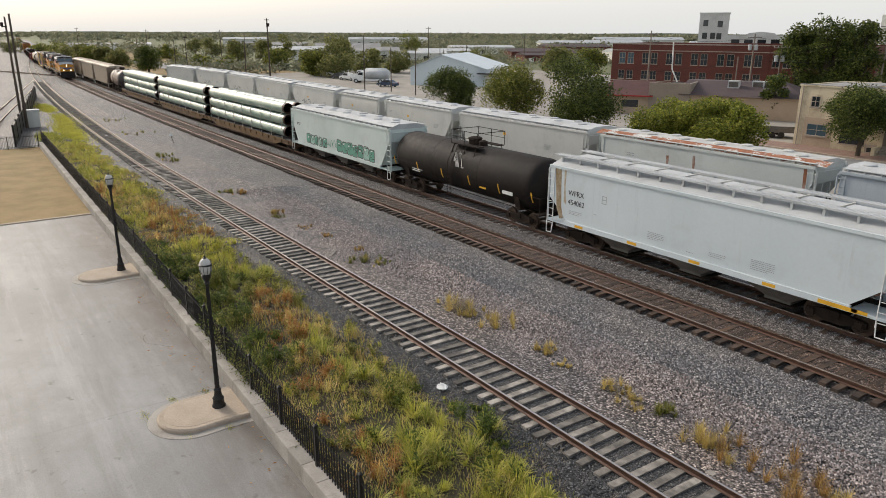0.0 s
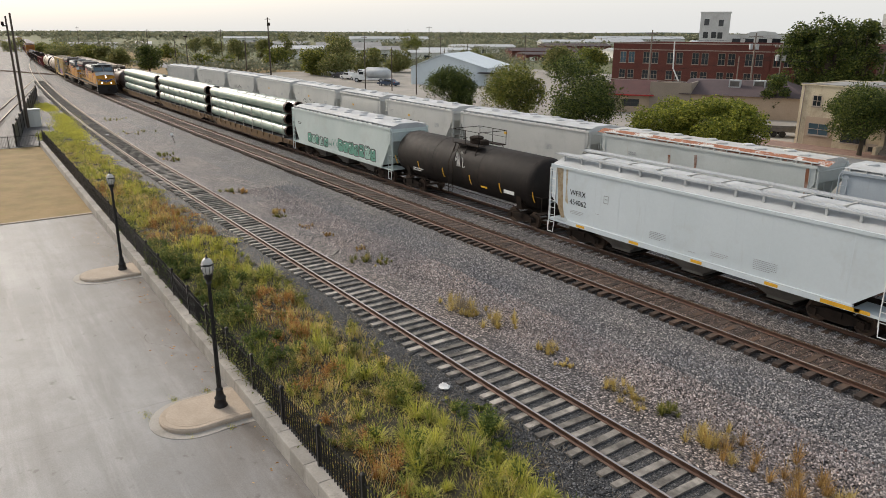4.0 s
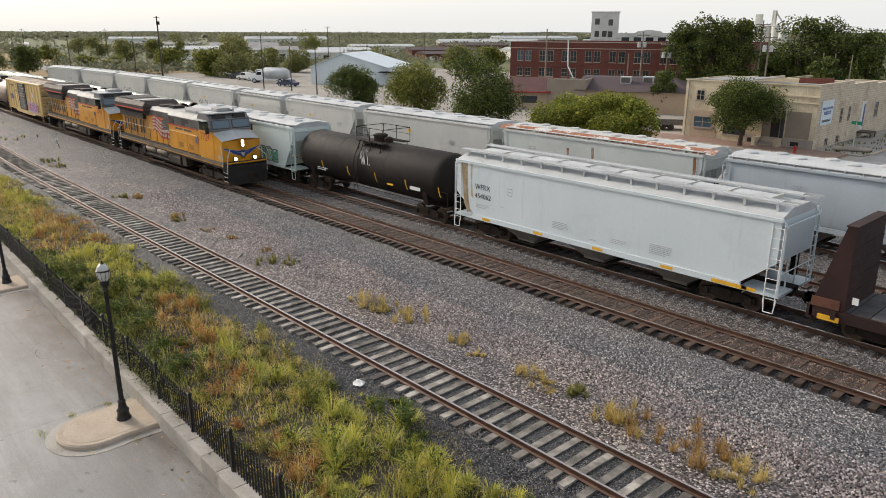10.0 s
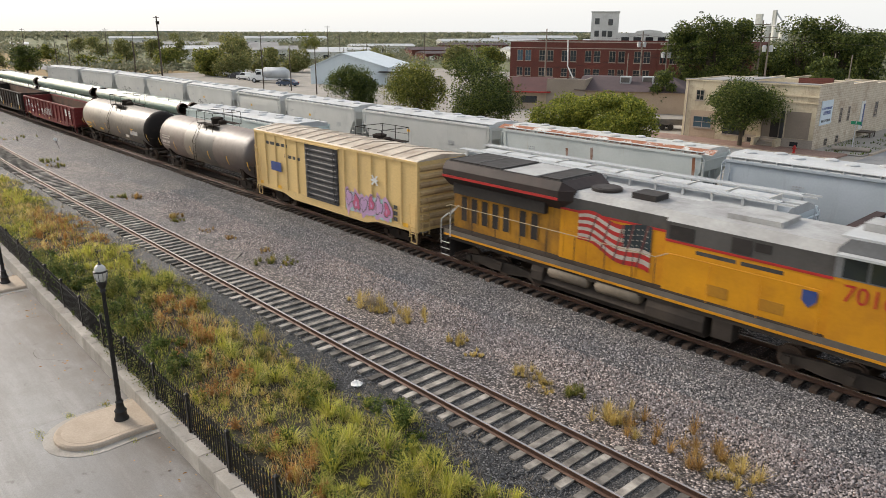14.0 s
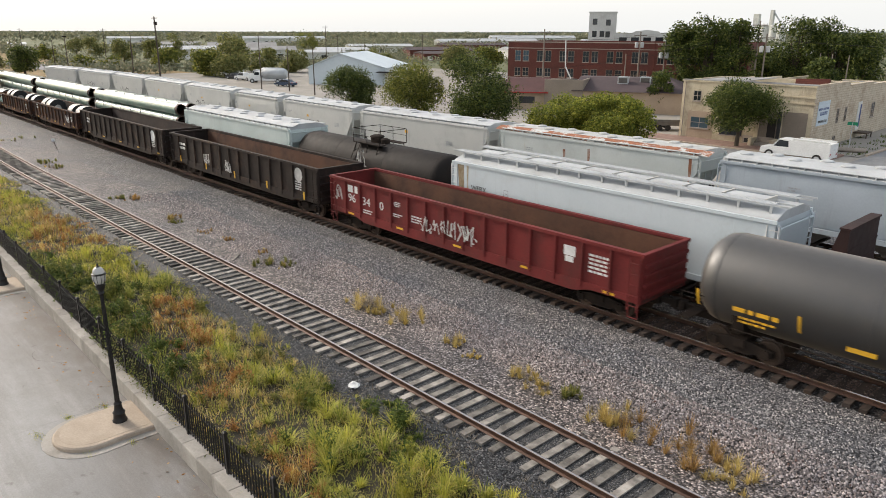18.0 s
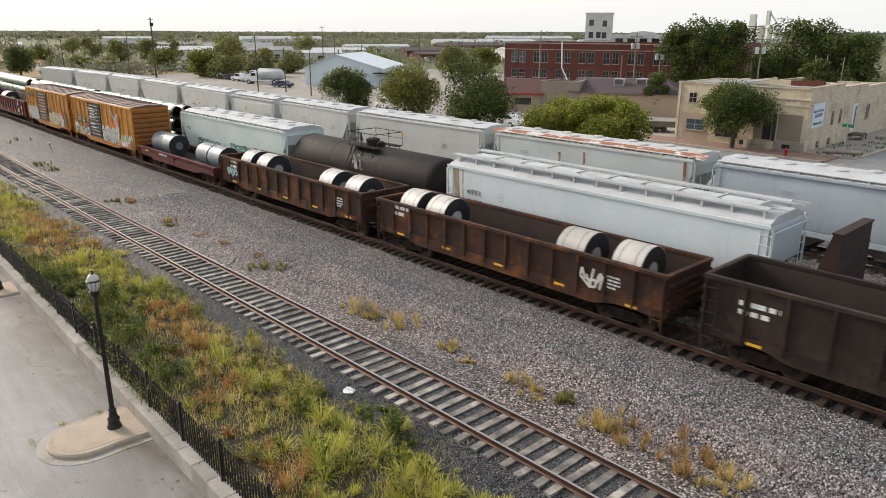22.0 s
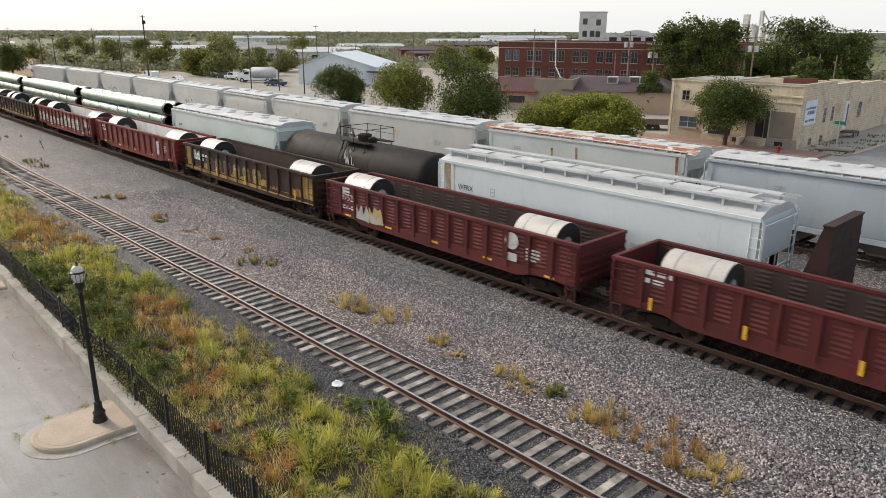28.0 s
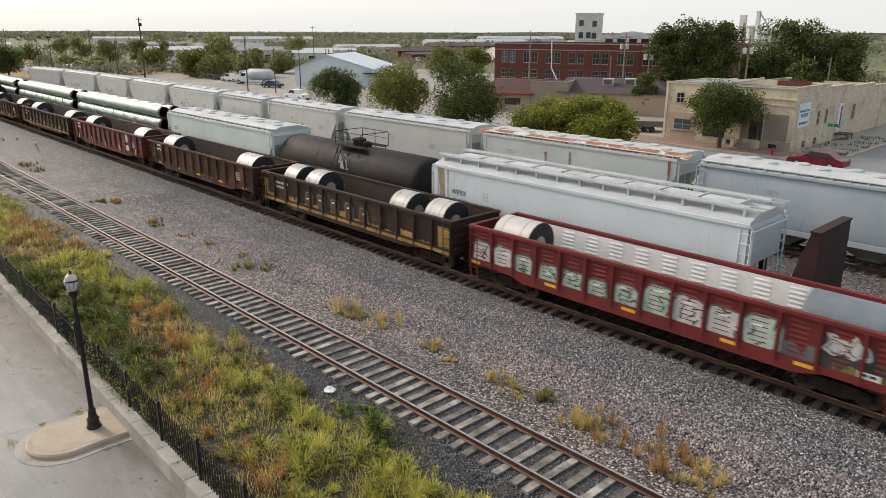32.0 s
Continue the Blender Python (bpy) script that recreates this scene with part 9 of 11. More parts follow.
stones("shoulder_stones", 40000, -48, 2, -5.2, -2.4, -0.30, M_STONEG, "loose blue-grey crushed stone on the main track's shoulder", 0.034)
stones("ballast_stones", 22000, -34, 2, -2.7, -1.0, -0.318, M_STONEG, "loose grey ballast stones beside the main track")
stones("ballast_stones", 12000, -34, 2, 0.8, 2.7, -0.24, M_STONEG, "loose grey ballast stones behind the main track")
stones("rusty_stones", 15000, -40, 2, -0.64, 0.64, -0.192, M_STONER, "rust-stained stones between the main track's rails", 0.026)
stones("shoulder_stones", 12000, -30, 2, 2.4, 3.2, -0.20, M_STONEG, "grey ballast stones between main and parked tracks")
stones("siding_stones", 26000, -30, 2, -11.9, -8.5, -0.285, M_STONED, "dark cinder stones round the siding", 0.026)


# ---- street and town behind the yard ----
GZ = -0.5
M_CREAM = surf("flaking_cream_paint", (0.62, 0.54, 0.39), (0.54, 0.455, 0.32), 0.85, 0, 0.5, 9, grime=((0.24, 0.18, 0.125), 0.36), streak=((0.28, 0.21, 0.15), 0.25), bump=0.3)
M_CREAMSIDE = surf("peeling_painted_brick", (0.60, 0.53, 0.42), (0.52, 0.44, 0.34), 0.9, 0, 0.9, 7, grime=((0.27, 0.18, 0.12), 0.36), bump=0.4, courses=0.24)
M_REDBRICK = surf("dark_red_brick", (0.15, 0.05, 0.038), (0.115, 0.042, 0.033), 0.9, 0, 0.3, 8, grime=((0.11, 0.045, 0.035), 0.3), bump=0.2, courses=0.2)
M_STONEBAND = surf("dirty_stone_band", (0.40, 0.34, 0.29), (0.30, 0.26, 0.22), 0.9, 0, 0.6, 8)
M_TAUPE = surf("taupe_stucco", (0.30, 0.25, 0.20), (0.26, 0.215, 0.17), 0.9, 0, 0.3, 10, grime=((0.2, 0.165, 0.13), 0.25))
M_TANWALL = surf("tan_stucco", (0.44, 0.34, 0.25), (0.38, 0.29, 0.21), 0.9, 0, 0.3, 10, grime=((0.28, 0.21, 0.15), 0.25))
M_BROWNROOF = surf("plum_brown_metal_roof", (0.085, 0.06, 0.062), (0.065, 0.048, 0.05), 0.85, 0, 0.4, 10)
M_REDROOF = surf("dark_red_metal_roof", (0.10, 0.045, 0.042), (0.08, 0.04, 0.037), 0.85, 0, 0.4, 10)
M_WHITEWALL = surf("stained_white_concrete", (0.66, 0.66, 0.62), (0.56, 0.55, 0.51), 0.85, 0, 0.4, 8, streak=((0.38, 0.36, 0.33), 0.3), grime=((0.42, 0.4, 0.37), 0.25))
M_SHED = surf("pale_blue_white_metal", (0.62, 0.68, 0.70), (0.56, 0.62, 0.65), 0.5, 0, 0.4, 8)
M_GREYROOF = surf("grey_flat_roof", (0.30, 0.295, 0.285), (0.22, 0.215, 0.21), 0.8, 0, 0.3, 6)
M_TRIMW = surf("white_trim", (0.70, 0.70, 0.67), (0.6, 0.6, 0.57), 0.6, 0, 2, 20)
M_POLE = surf("weathered_pole_wood", (0.11, 0.085, 0.065), (0.075, 0.06, 0.048), 0.9, 0, 1, 12)
M_POLEGREY = surf("greyed_pole_wood", (0.26, 0.22, 0.18), (0.2, 0.17, 0.14), 0.9, 0, 1, 12)
M_DRUM = surf("grey_transformer", (0.52, 0.53, 0.53), (0.45, 0.46, 0.46), 0.5, 0, 1, 12)

street = thing("street", "pale worn street behind the rail yard with a brick pavement", "street", kind="structure")
part("carriageway", Geo().box(-300, 260, 34.5, 44.6, GZ - 0.3, GZ), M_STREET, street)
part("kerb", Geo().box(-46, -22.3, 44.6, 44.85, GZ - 0.3, GZ + 0.14), M_KERB, street)
part("side_street", Geo().box(-20.5, -10, 44.6, 260, GZ - 0.3, GZ), M_STREET, street)
part("kerb", Geo().box(-20.8, -20.5, 50, 160, GZ - 0.3, GZ + 0.14), M_KERB, street)
walk_ = thing("brick_pavement", "worn red brick pavement in front of the cream building", "pavement", kind="structure")
for k in range(34):
    for j in range(4):
        part("brick_panel", Geo().box(-45.9 + k * 0.7, -45.9 + k * 0.7 + 0.685, 44.87 + j * 0.92, 44.87 + j * 0.92 + 0.9, GZ - 0.1, GZ + 0.12), M_BRICKWALK, walk_)
sheet("town_yard", [(lambda x: 44.6, GZ - 0.05), (lambda x: 80, GZ - 0.05), (lambda x: 128, GZ - 0.08), (lambda x: 129, GZ - 0.45)], -190, -20.5, M_YARD, "pale gravel and concrete yards of the town", "yard", 0.0)
sheet("town_yard", [(lambda x: 44.6, GZ - 0.05), (lambda x: 160, GZ - 0.05)], -10, 120, M_YARD, "pale yards beyond the side street", "yard", 0.0)
sheet("dry_field", [(lambda x: hopper_y(x) + 9, -0.52), (lambda x: hopper_y(x) + 16, -0.55), (lambda x: 60 + bend(x), -0.6)], -420, -125, M_LAWN, "dry golden field beyond the rail yard", "field", 0.0)


def facade(name, label, category, p, q, depth, z1, wall_mat, roof_mat, group="", parapet=0.35, kind=""):
    """A flat-roofed building whose front runs from p to q; its own x runs along the front and y away from it."""
    p, q = Vector((*p, 0)), Vector((*q, 0))
    w = (q - p).length
    c = thing(name, label, category, group, pose(p.x, p.y, GZ - 0.1, 0, 0, math.degrees(math.atan2(q.y - p.y, q.x - p.x))), kind)
    h = z1 - GZ + 0.1
    part("wall", Geo().box(0, w, 0, 0.3, 0, h), wall_mat, c)
    part("wall", Geo().box(0, w, depth - 0.3, depth, 0, h), wall_mat, c)
    part("wall", Geo().box(0, 0.3, 0.3, depth - 0.3, 0, h), wall_mat, c)
    part("wall", Geo().box(w - 0.3, w, 0.3, depth - 0.3, 0, h), wall_mat, c)
    part("roof", Geo().box(0.3, w - 0.3, 0.3, depth - 0.3, h - parapet - 0.2, h - parapet), roof_mat, c)
    return c, w, h


def window(c, x, z, w, h, y=0.0, frame_mat=None, glass=None, sill=True, side=False, name="window"):
    """A framed window on the front (or on the end wall at x when side is set)."""
    t = 0.06
    fr, gl = Geo(), Geo()
    if side:
        def bx(g, a0, a1, z0, z1, d0, d1):
            g.box(x + d0, x + d1, a0, a1, z0, z1)
        a = y
    else:
        def bx(g, a0, a1, z0, z1, d0, d1):
            g.box(a0, a1, y - d1, y - d0, z0, z1)
        a = x
    bx(gl, a, a + w, z, z + h, 0.005, 0.02)
    us, ws = (a - t, a, a + w / 2 - 0.025, a + w / 2 + 0.025, a + w, a + w + t), (z - t, z, z + h / 2 - 0.025, z + h / 2 + 0.025, z + h, z + h + t)

    def at(i, j, d):
        return (x + d, us[i], ws[j]) if side else (us[i], y - d, ws[j])

    def solid_cell(i, j):
        return 0 <= i < 5 and 0 <= j < 5 and (i % 2 == 0 or j % 2 == 0)
    fr.add([at(i, j, d) for d in (0.05, 0.0) for i in range(6) for j in range(6)], [])
    for i in range(5):
        for j in range(5):
            if solid_cell(i, j):
                p, q, r, u = i * 6 + j, i * 6 + 6 + j, i * 6 + 7 + j, i * 6 + 1 + j
                fr.f.append((p, q, r, u))
                for (m, n), (e, g) in (((i - 1, j), (p, u)), ((i + 1, j), (q, r)), ((i, j - 1), (p, q)), ((i, j + 1), (u, r))):
                    if not solid_cell(m, n):
                        fr.f.append((e, g, g + 36, e + 36))
    wd = part(name, fr, frame_mat or M_STONEBAND, c)
    part("pane", gl, glass or M_GLASS, wd)
    if sill:
        s = Geo()
        bx(s, a - 0.12, a + w + 0.12, z - t - 0.1, z - t, 0.0, 0.12)
        part("sill", s, M_STONEBAND, wd)
    return wd


# cream brick building on the corner
B, bw, bh = facade("corner_building", "old cream-painted brick building with peeling paint and a white sign", "building", (-38.9, 48.5), (-25.5, 48.9), 9.5, 5.55, M_CREAM, M_GREYROOF, parapet=0.4)
part("side_wall_face", Geo().box(bw, bw + 0.03, 0, 9.5, 0, bh), M_CREAMSIDE, B, "peeling painted brick side wall")
for z, d in ((bh - 0.12, 0.12), (bh - 1.15, 0.1), (bh - 1.75, 0.08)):
    part("cornice", Geo().box(7.4 if z < bh - 0.5 else -0.05, bw + 0.12, -d, 0.0, z, z + 0.13), M_CREAM, B)
part("coping", Geo().box(-0.06, bw + 0.1, -0.06, 0.36, bh, bh + 0.08), M_GREYROOF, B)
part("coping", Geo().box(bw - 0.34, bw + 0.08, 0.36, 9.5, bh, bh + 0.08), M_CREAMSIDE, B)
for a, b, h in ((9.5, 17.5, bh - 0.35), (17.5, 26, bh - 0.62), (26, 36, bh - 0.95)):
    part("rear_wing_wall", Geo().box(bw - 0.3, bw + 0.03, a, b, 0, h), M_CREAMSIDE, B, "peeling painted brick side wall")
    part("rear_wing_coping", Geo().box(bw - 0.34, bw + 0.08, a, b, h, h + 0.08), M_CREAMSIDE, B)
    part("rear_wing_wall", Geo().box(0, 0.3, a, b, 0, h), M_CREAM, B)
    part("rear_wing_wall", Geo().box(0.3, bw - 0.3, b - 0.3, b, 0, h - 0.3), M_CREAM, B)
    part("rear_wing_roof", Geo().box(0.3, bw - 0.3, a, b - 0.3, h - 0.6, h - 0.45), M_GREYROOF, B)
window(B, 1.35, 4.1, 0.75, 0.95, 0.0, M_STONEBAND)
part("window_arch", Geo().slab([(1.25, 5.1), (1.4, 5.25), (1.72, 5.32), (2.05, 5.25), (2.2, 5.1)], -0.06, 0.0), M_CREAM, B)
part("infill_panel", Geo().box(0.9, 3.75, -0.03, 0.0, 0.15, 3.0), M_TANWALL, B, "tan boarded-up bay")
window(B, 1.3, 1.3, 1.9, 1.05, -0.03, M_STONEBAND, M_GLASSBLUE)
window(B, 4.6, 0.9, 2.2, 1.7, 0.0, M_LOCODARK)
part("burglar_bars", Geo().box(4.6, 4.63, -0.1, -0.06, 0.9, 2.6).box(5.1, 5.13, -0.1, -0.06, 0.9, 2.6).box(5.6, 5.63, -0.1, -0.06, 0.9, 2.6).box(6.1, 6.13, -0.1, -0.06, 0.9, 2.6).box(6.6, 6.63, -0.1, -0.06, 0.9, 2.6), M_BLACK, B)
part("base_course", Geo().box(7.0, bw + 0.05, -0.06, 0.0, 0, 1.0), M_STONEBAND, B)
part("porch_recess", Geo().box(8.5, 10.3, -0.02, -0.005, 0.75, 3.3), M_TAUPE, B)
part("door", Geo().box(9.35, 10.15, -0.05, -0.02, 0.75, 2.85), M_LOCODARK, B)
part("pilaster", Geo().box(8.1, 8.5, -0.14, 0, 0, 3.6), M_CREAM, B)
part("pilaster", Geo().box(10.3, 10.6, -0.14, 0, 0, 3.6), M_BOXDOOR, B)
part("infill_panel", Geo().box(10.75, 13.0, -0.03, 0.0, 1.05, 3.6), M_TAUPE, B)
part("awning", Geo().slab([(6.6, 2.95), (8.6, 2.95), (8.6, 3.1), (6.6, 3.1)], -0.9, 0), M_TAUPE, B)
for k in range(4):
    part("step", Geo().box(8.55, 10.25, -1.4 + 0.33 * k, 0, 0.0, 0.2 * (k + 1)), M_STONEBAND, B)
for x in (8.2, 10.3):
    part("step_wall", Geo().box(x, x + 0.3, -1.5, 0, 0, 0.95), M_CREAM, B)
for x in (7.2, 11.4):
    part("basement_vent", Geo().box(x, x + 0.75, -0.08, -0.06, 0.3, 0.72), M_GLASS, B)
part("drainpipe", Geo().rod((0.35, -0.08, 0.1), (0.35, -0.08, bh - 0.2), 0.05, 8), M_STONEBAND, B)
sign = thing("wall_sign", "white painted business sign on the brick side wall", "sign", at=B.matrix_basis @ pose(bw + 0.04, 1.0, 2.35))
part("board", Geo().box(0, 0.05, 0, 3.1, 0, 2.3), surf("faded_white_sign", (0.62, 0.70, 0.76), (0.56, 0.64, 0.70), 0.6, 0, 1, 10), sign)
for k, (a, b, z, hgt) in enumerate(((0.2, 2.9, 1.45, 0.22), (0.7, 2.6, 0.95, 0.35), (0.4, 2.7, 0.25, 0.24))):
    g = Geo()
    y = a
    while y < b:
        g.box(0.05, 0.058, y, min(y + 0.2, b), z, z + hgt)
        y += 0.3
    part("writing_bar", g, M_BLUE if k < 2 else M_INK, sign)
for y in (6.6, 9.0):
    window(B, bw + 0.03, 2.2, 0.55, 1.4, y, M_STONEBAND, side=True, sill=False)
for y in (3.2, 6.4):
    window(B, bw + 0.03, 0.25, 0.7, 0.6, y, M_STONEBAND, side=True, sill=False)
part("side_door", Geo().box(bw + 0.03, bw + 0.08, 13.2, 14.4, 0.9, 3.9), M_TRIMW, B, "white side door")
part("side_door_glass", Geo().box(bw + 0.08, bw + 0.1, 13.9, 14.3, 1.2, 3.6), M_BLUE, B)
part("side_landing", Geo().box(bw + 0.03, bw + 1.4, 12.9, 14.8, 0.6, 0.75).box(bw + 1.3, bw + 1.4, 13, 13.1, 0, 0.6).box(bw + 1.3, bw + 1.4, 14.6, 14.7, 0, 0.6), M_POLE, B)
window(B, bw + 0.03, 2.0, 1.0, 1.5, 18, M_STONEBAND, side=True)
part("roof_step", Geo().slab([(8.2, bh - 0.4), (11.6, bh - 0.4), (11.6, bh + 0.22), (8.2, bh + 0.1)], 8.9, 9.2), M_REDBRICK, B)
part("roof_sheet", Geo().slab([(0.4, bh - 0.15), (6.5, bh + 0.1), (6.5, bh + 0.16), (0.4, bh - 0.08)], 1.0, 8.5), M_GREYROOF, B)
ground_side = sheet("weedy_lot", [(lambda x: 48.7, GZ + 0.02), (lambda x: 60, GZ + 0.03), (lambda x: 84, GZ + 0.02)], -25.4, -20.9, M_YARD, "weedy verge beside the cream building", "verge", 0.0, step=1.5)

vx, vy = np.random.default_rng(3).uniform(-25.2, -21.1, 1500), np.random.default_rng(4).uniform(49.2, 66, 1500)
keep = patchy(vx, vy, 0.6, 8.0) > 0.08
vx, vy = vx[keep], vy[keep]
v, f = blades(np.random.default_rng(5), vx, vy, np.full(len(vx), GZ), np.random.default_rng(6).uniform(0.1, 0.4, len(vx)), np.full(len(vx), 0.03), np.random.default_rng(7).uniform(0.3, 0.9, len(vx)))
tagged(new("verge_weeds", fast_mesh("verge_weeds", v, f, M_LEAFD)), "patchy green weeds on the rubble verge", "weeds", kind="stuff")
cp = thing("concrete_pipe", "length of grey concrete pipe lying on the verge", "pipe", at=pose(-24.2, 50.4, GZ + 0.25, 0, 0, 20))
part("barrel", Geo().turned([(0.16, 0.0), (0.22, 0.0), (0.22, 3.2), (0.16, 3.2)], 14, (0, 0, 0), "x"), M_STONEBAND, cp, smooth=True)

# low brown-roofed building
LW, lw, lh = facade("low_building", "low tan stucco building with a plum-brown metal roof", "building", (-66.4, 59.6), (-49.0, 68.2), 15, 2.35, M_TANWALL, M_BROWNROOF, parapet=0.1)
part("pitched_roof", Geo().loft([[(3.6, -0.5, lh), (lw + 0.4, -0.5, lh), (lw + 0.4, 15.4, lh), (3.6, 15.4, lh)], [(3.6, 6.0, lh + 1.6), (lw - 3, 6.0, lh + 1.6), (lw - 3, 9.0, lh + 1.6), (3.6, 9.0, lh + 1.6)]]), M_BROWNROOF, LW)
part("parapet_block", Geo().box(-0.4, 5.2, -0.25, 0.2, 0, 4.4), M_TAUPE, LW, "taupe stucco parapet front")
part("parapet_block", Geo().box(4.9, 5.2, 0.2, 9, 0, 4.4), M_TAUPE, LW)
for x, y in ((9.5, 3.0), (12.5, 4.0), (14.0, 3.2)):
    ac = thing("rooftop_unit", "grey rooftop air-conditioning unit", "air conditioner", "rooftop units", at=LW.matrix_basis @ pose(x, y, lh + 0.9))
    part("casing", Geo().box(0, 1.5, 0, 1.2, -0.6, 0.95), M_DRUM, ac)
    part("grille", Geo().box(0.15, 1.35, -0.02, 0, 0.1, 0.8), M_UNDERGREY, ac)
LL, llw, llh = facade("low_wing", "tan wing with a dark red hipped roof and dark windows", "building", (-73.2, 54.6), (-66.5, 59.5), 12, 1.95, M_TANWALL, M_REDROOF, parapet=0.1)
part("hipped_roof", Geo().loft([[(-0.6, -0.6, llh), (llw + 0.3, -0.6, llh), (llw + 0.3, 12.6, llh), (-0.6, 12.6, llh)], [(2.5, 5.5, llh + 1.7), (llw + 0.3, 5.5, llh + 1.7), (llw + 0.3, 6.5, llh + 1.7), (2.5, 6.5, llh + 1.7)]]), M_REDROOF, LL)
part("fascia", Geo().box(-0.62, llw + 0.3, -0.64, -0.6, llh - 0.12, llh + 0.06), M_REDLINE, LL)
for x in (1.0, 4.4):
    window(LL, x, 1.0, 2.2, 0.85, 0.0, M_LOCODARK, sill=False)

# red brick building
RB, rw, rh = facade("brick_building", "three-storey dark red brick building with paired windows", "building", (-100.2, 88.2), (-56.5, 101.8), 22, 8.5, M_REDBRICK, M_GREYROOF, parapet=0.5)
for z, t, m in ((rh - 0.18, 0.18, M_STONEBAND), (rh - 1.35, 0.14, M_STONEBAND), (2.0, 0.16, M_STONEBAND)):
    part("stone_band", Geo().box(-0.05, rw + 0.05, -0.08, 0, z, z + t), m, RB)
for k in range(9):
    for j in (0, 1):
        x = 1.6 + k * 4.75 + j * 1.75
        window(RB, x, 5.4, 1.15, 1.95, 0.0, M_TAUPE, M_GLASSBLUE if k == 0 else M_GLASS)
        window(RB, x, 2.5, 1.15, 1.5, 0.0, M_TAUPE)
        window(RB, x, 0.3, 1.15, 1.2, 0.0, M_TAUPE)
part("end_wall_face", Geo().box(-0.02, 0, 0, 22, 0, rh), M_REDBRICK, RB)
for k in range(5):
    part("conduit", Geo().rod((29.5 + k * 1.1, -0.12, 1), (29.5 + k * 1.1, -0.12, rh + 0.2), 0.06, 6), M_REDBRICK, RB)
pipe = thing("flue_pipe", "white bent flue pipe rising beside the brick building", "pipe", at=pose(-78.6, 79.0, 0))
part("pipe_run", Geo().path([(1.5, 0, 2.6), (0.2, 0, 4.6), (0, 0, 9.0)], 0.11, 8), M_TRIMW, pipe)
part("pipe_foot", Geo().box(0.6, 2.6, -0.5, 0.5, 1.9, 2.6), M_UNDERGREY, pipe)

# white tower and parapet behind
WT, ww, wh = facade("white_tower", "stained white concrete tower with small dark windows", "tower", (-102.8, 118.4), (-97.7, 121.9), 6, 14.7, M_WHITEWALL, M_GREYROOF)
for x, z in ((0.9, 12.6), (0.9, 9.9), (3.9, 12.4), (3.9, 9.8), (2.6, 9.9)):
    window(WT, x, z, 0.9, 1.2, 0.0, M_LOCODARK, sill=False)
part("cornice", Geo().box(-0.15, ww + 0.15, -0.15, 6.1, wh - 0.15, wh + 0.1), M_WHITEWALL, WT)
WP, pw, ph = facade("white_building", "white concrete building with a broken roofline of openings", "building", (-98.5, 122.5), (-80, 135), 12, 10.0, M_WHITEWALL, M_GREYROOF)
for k in range(8):
    window(WP, 1.2 + k * 2.7, ph - 2.3, 1.6, 1.4, 0.0, M_LOCODARK, sill=False)
for x in (4.0, 13.5):
    part("gable_parapet", Geo().slab([(x, ph), (x + 0.6, ph + 0.5), (x + 3.2, ph + 0.8), (x + 5.8, ph + 0.5), (x + 6.4, ph)], 0, 0.3), M_WHITEWALL, WP)
for x in (15.5, 18.5):
    part("roof_vent", Geo().turned([(0.7, ph), (0.7, ph + 1.4), (0.2, ph + 1.7)], 12, (x, 2, 0)), M_DRUM, WP)

# metal shed
SH = thing("metal_shed", "pale blue-white metal shed with a low gable roof", "shed", at=pose(-132.8, 61.3, GZ - 0.1, 0, 0, math.degrees(math.atan2(10.4, 13.2))))
sw = 16.8
part("wall", Geo().slab([(0, 0), (sw, 0), (sw, 3.6), (sw * 0.42, 6.3), (0, 3.6)], 0, 0.2), M_SHED, SH)
part("wall", Geo().box(sw - 0.2, sw, 0.2, 22, 0, 3.6), M_SHED, SH)
part("wall", Geo().box(0, 0.2, 0.2, 22, 0, 3.6), M_SHED, SH)
part("roof", Geo().loft([[(-0.3, y, 3.5), (sw * 0.42, y, 6.35), (sw + 0.3, y, 3.5), (sw + 0.3, y, 3.62), (sw * 0.42, y, 6.5), (-0.3, y, 3.62)] for y in (-0.3, 22)]), M_SHED, SH)
part("door", Geo().box(9.6, 11.6, -0.05, 0, 0, 2.4), M_TRIMW, SH)
part("door", Geo().box(12.5, 13.5, -0.05, 0, 0, 2.1), M_TRIMW, SH)
part("lean_to_roof", Geo().box(sw - 1.5, sw + 4.0, -2.2, 0, 2.7, 2.9), M_BLACK, SH)
part("lean_to_wall", Geo().box(sw, sw + 3.6, -0.4, 3, 0, 2.7), M_TRIMW, SH)

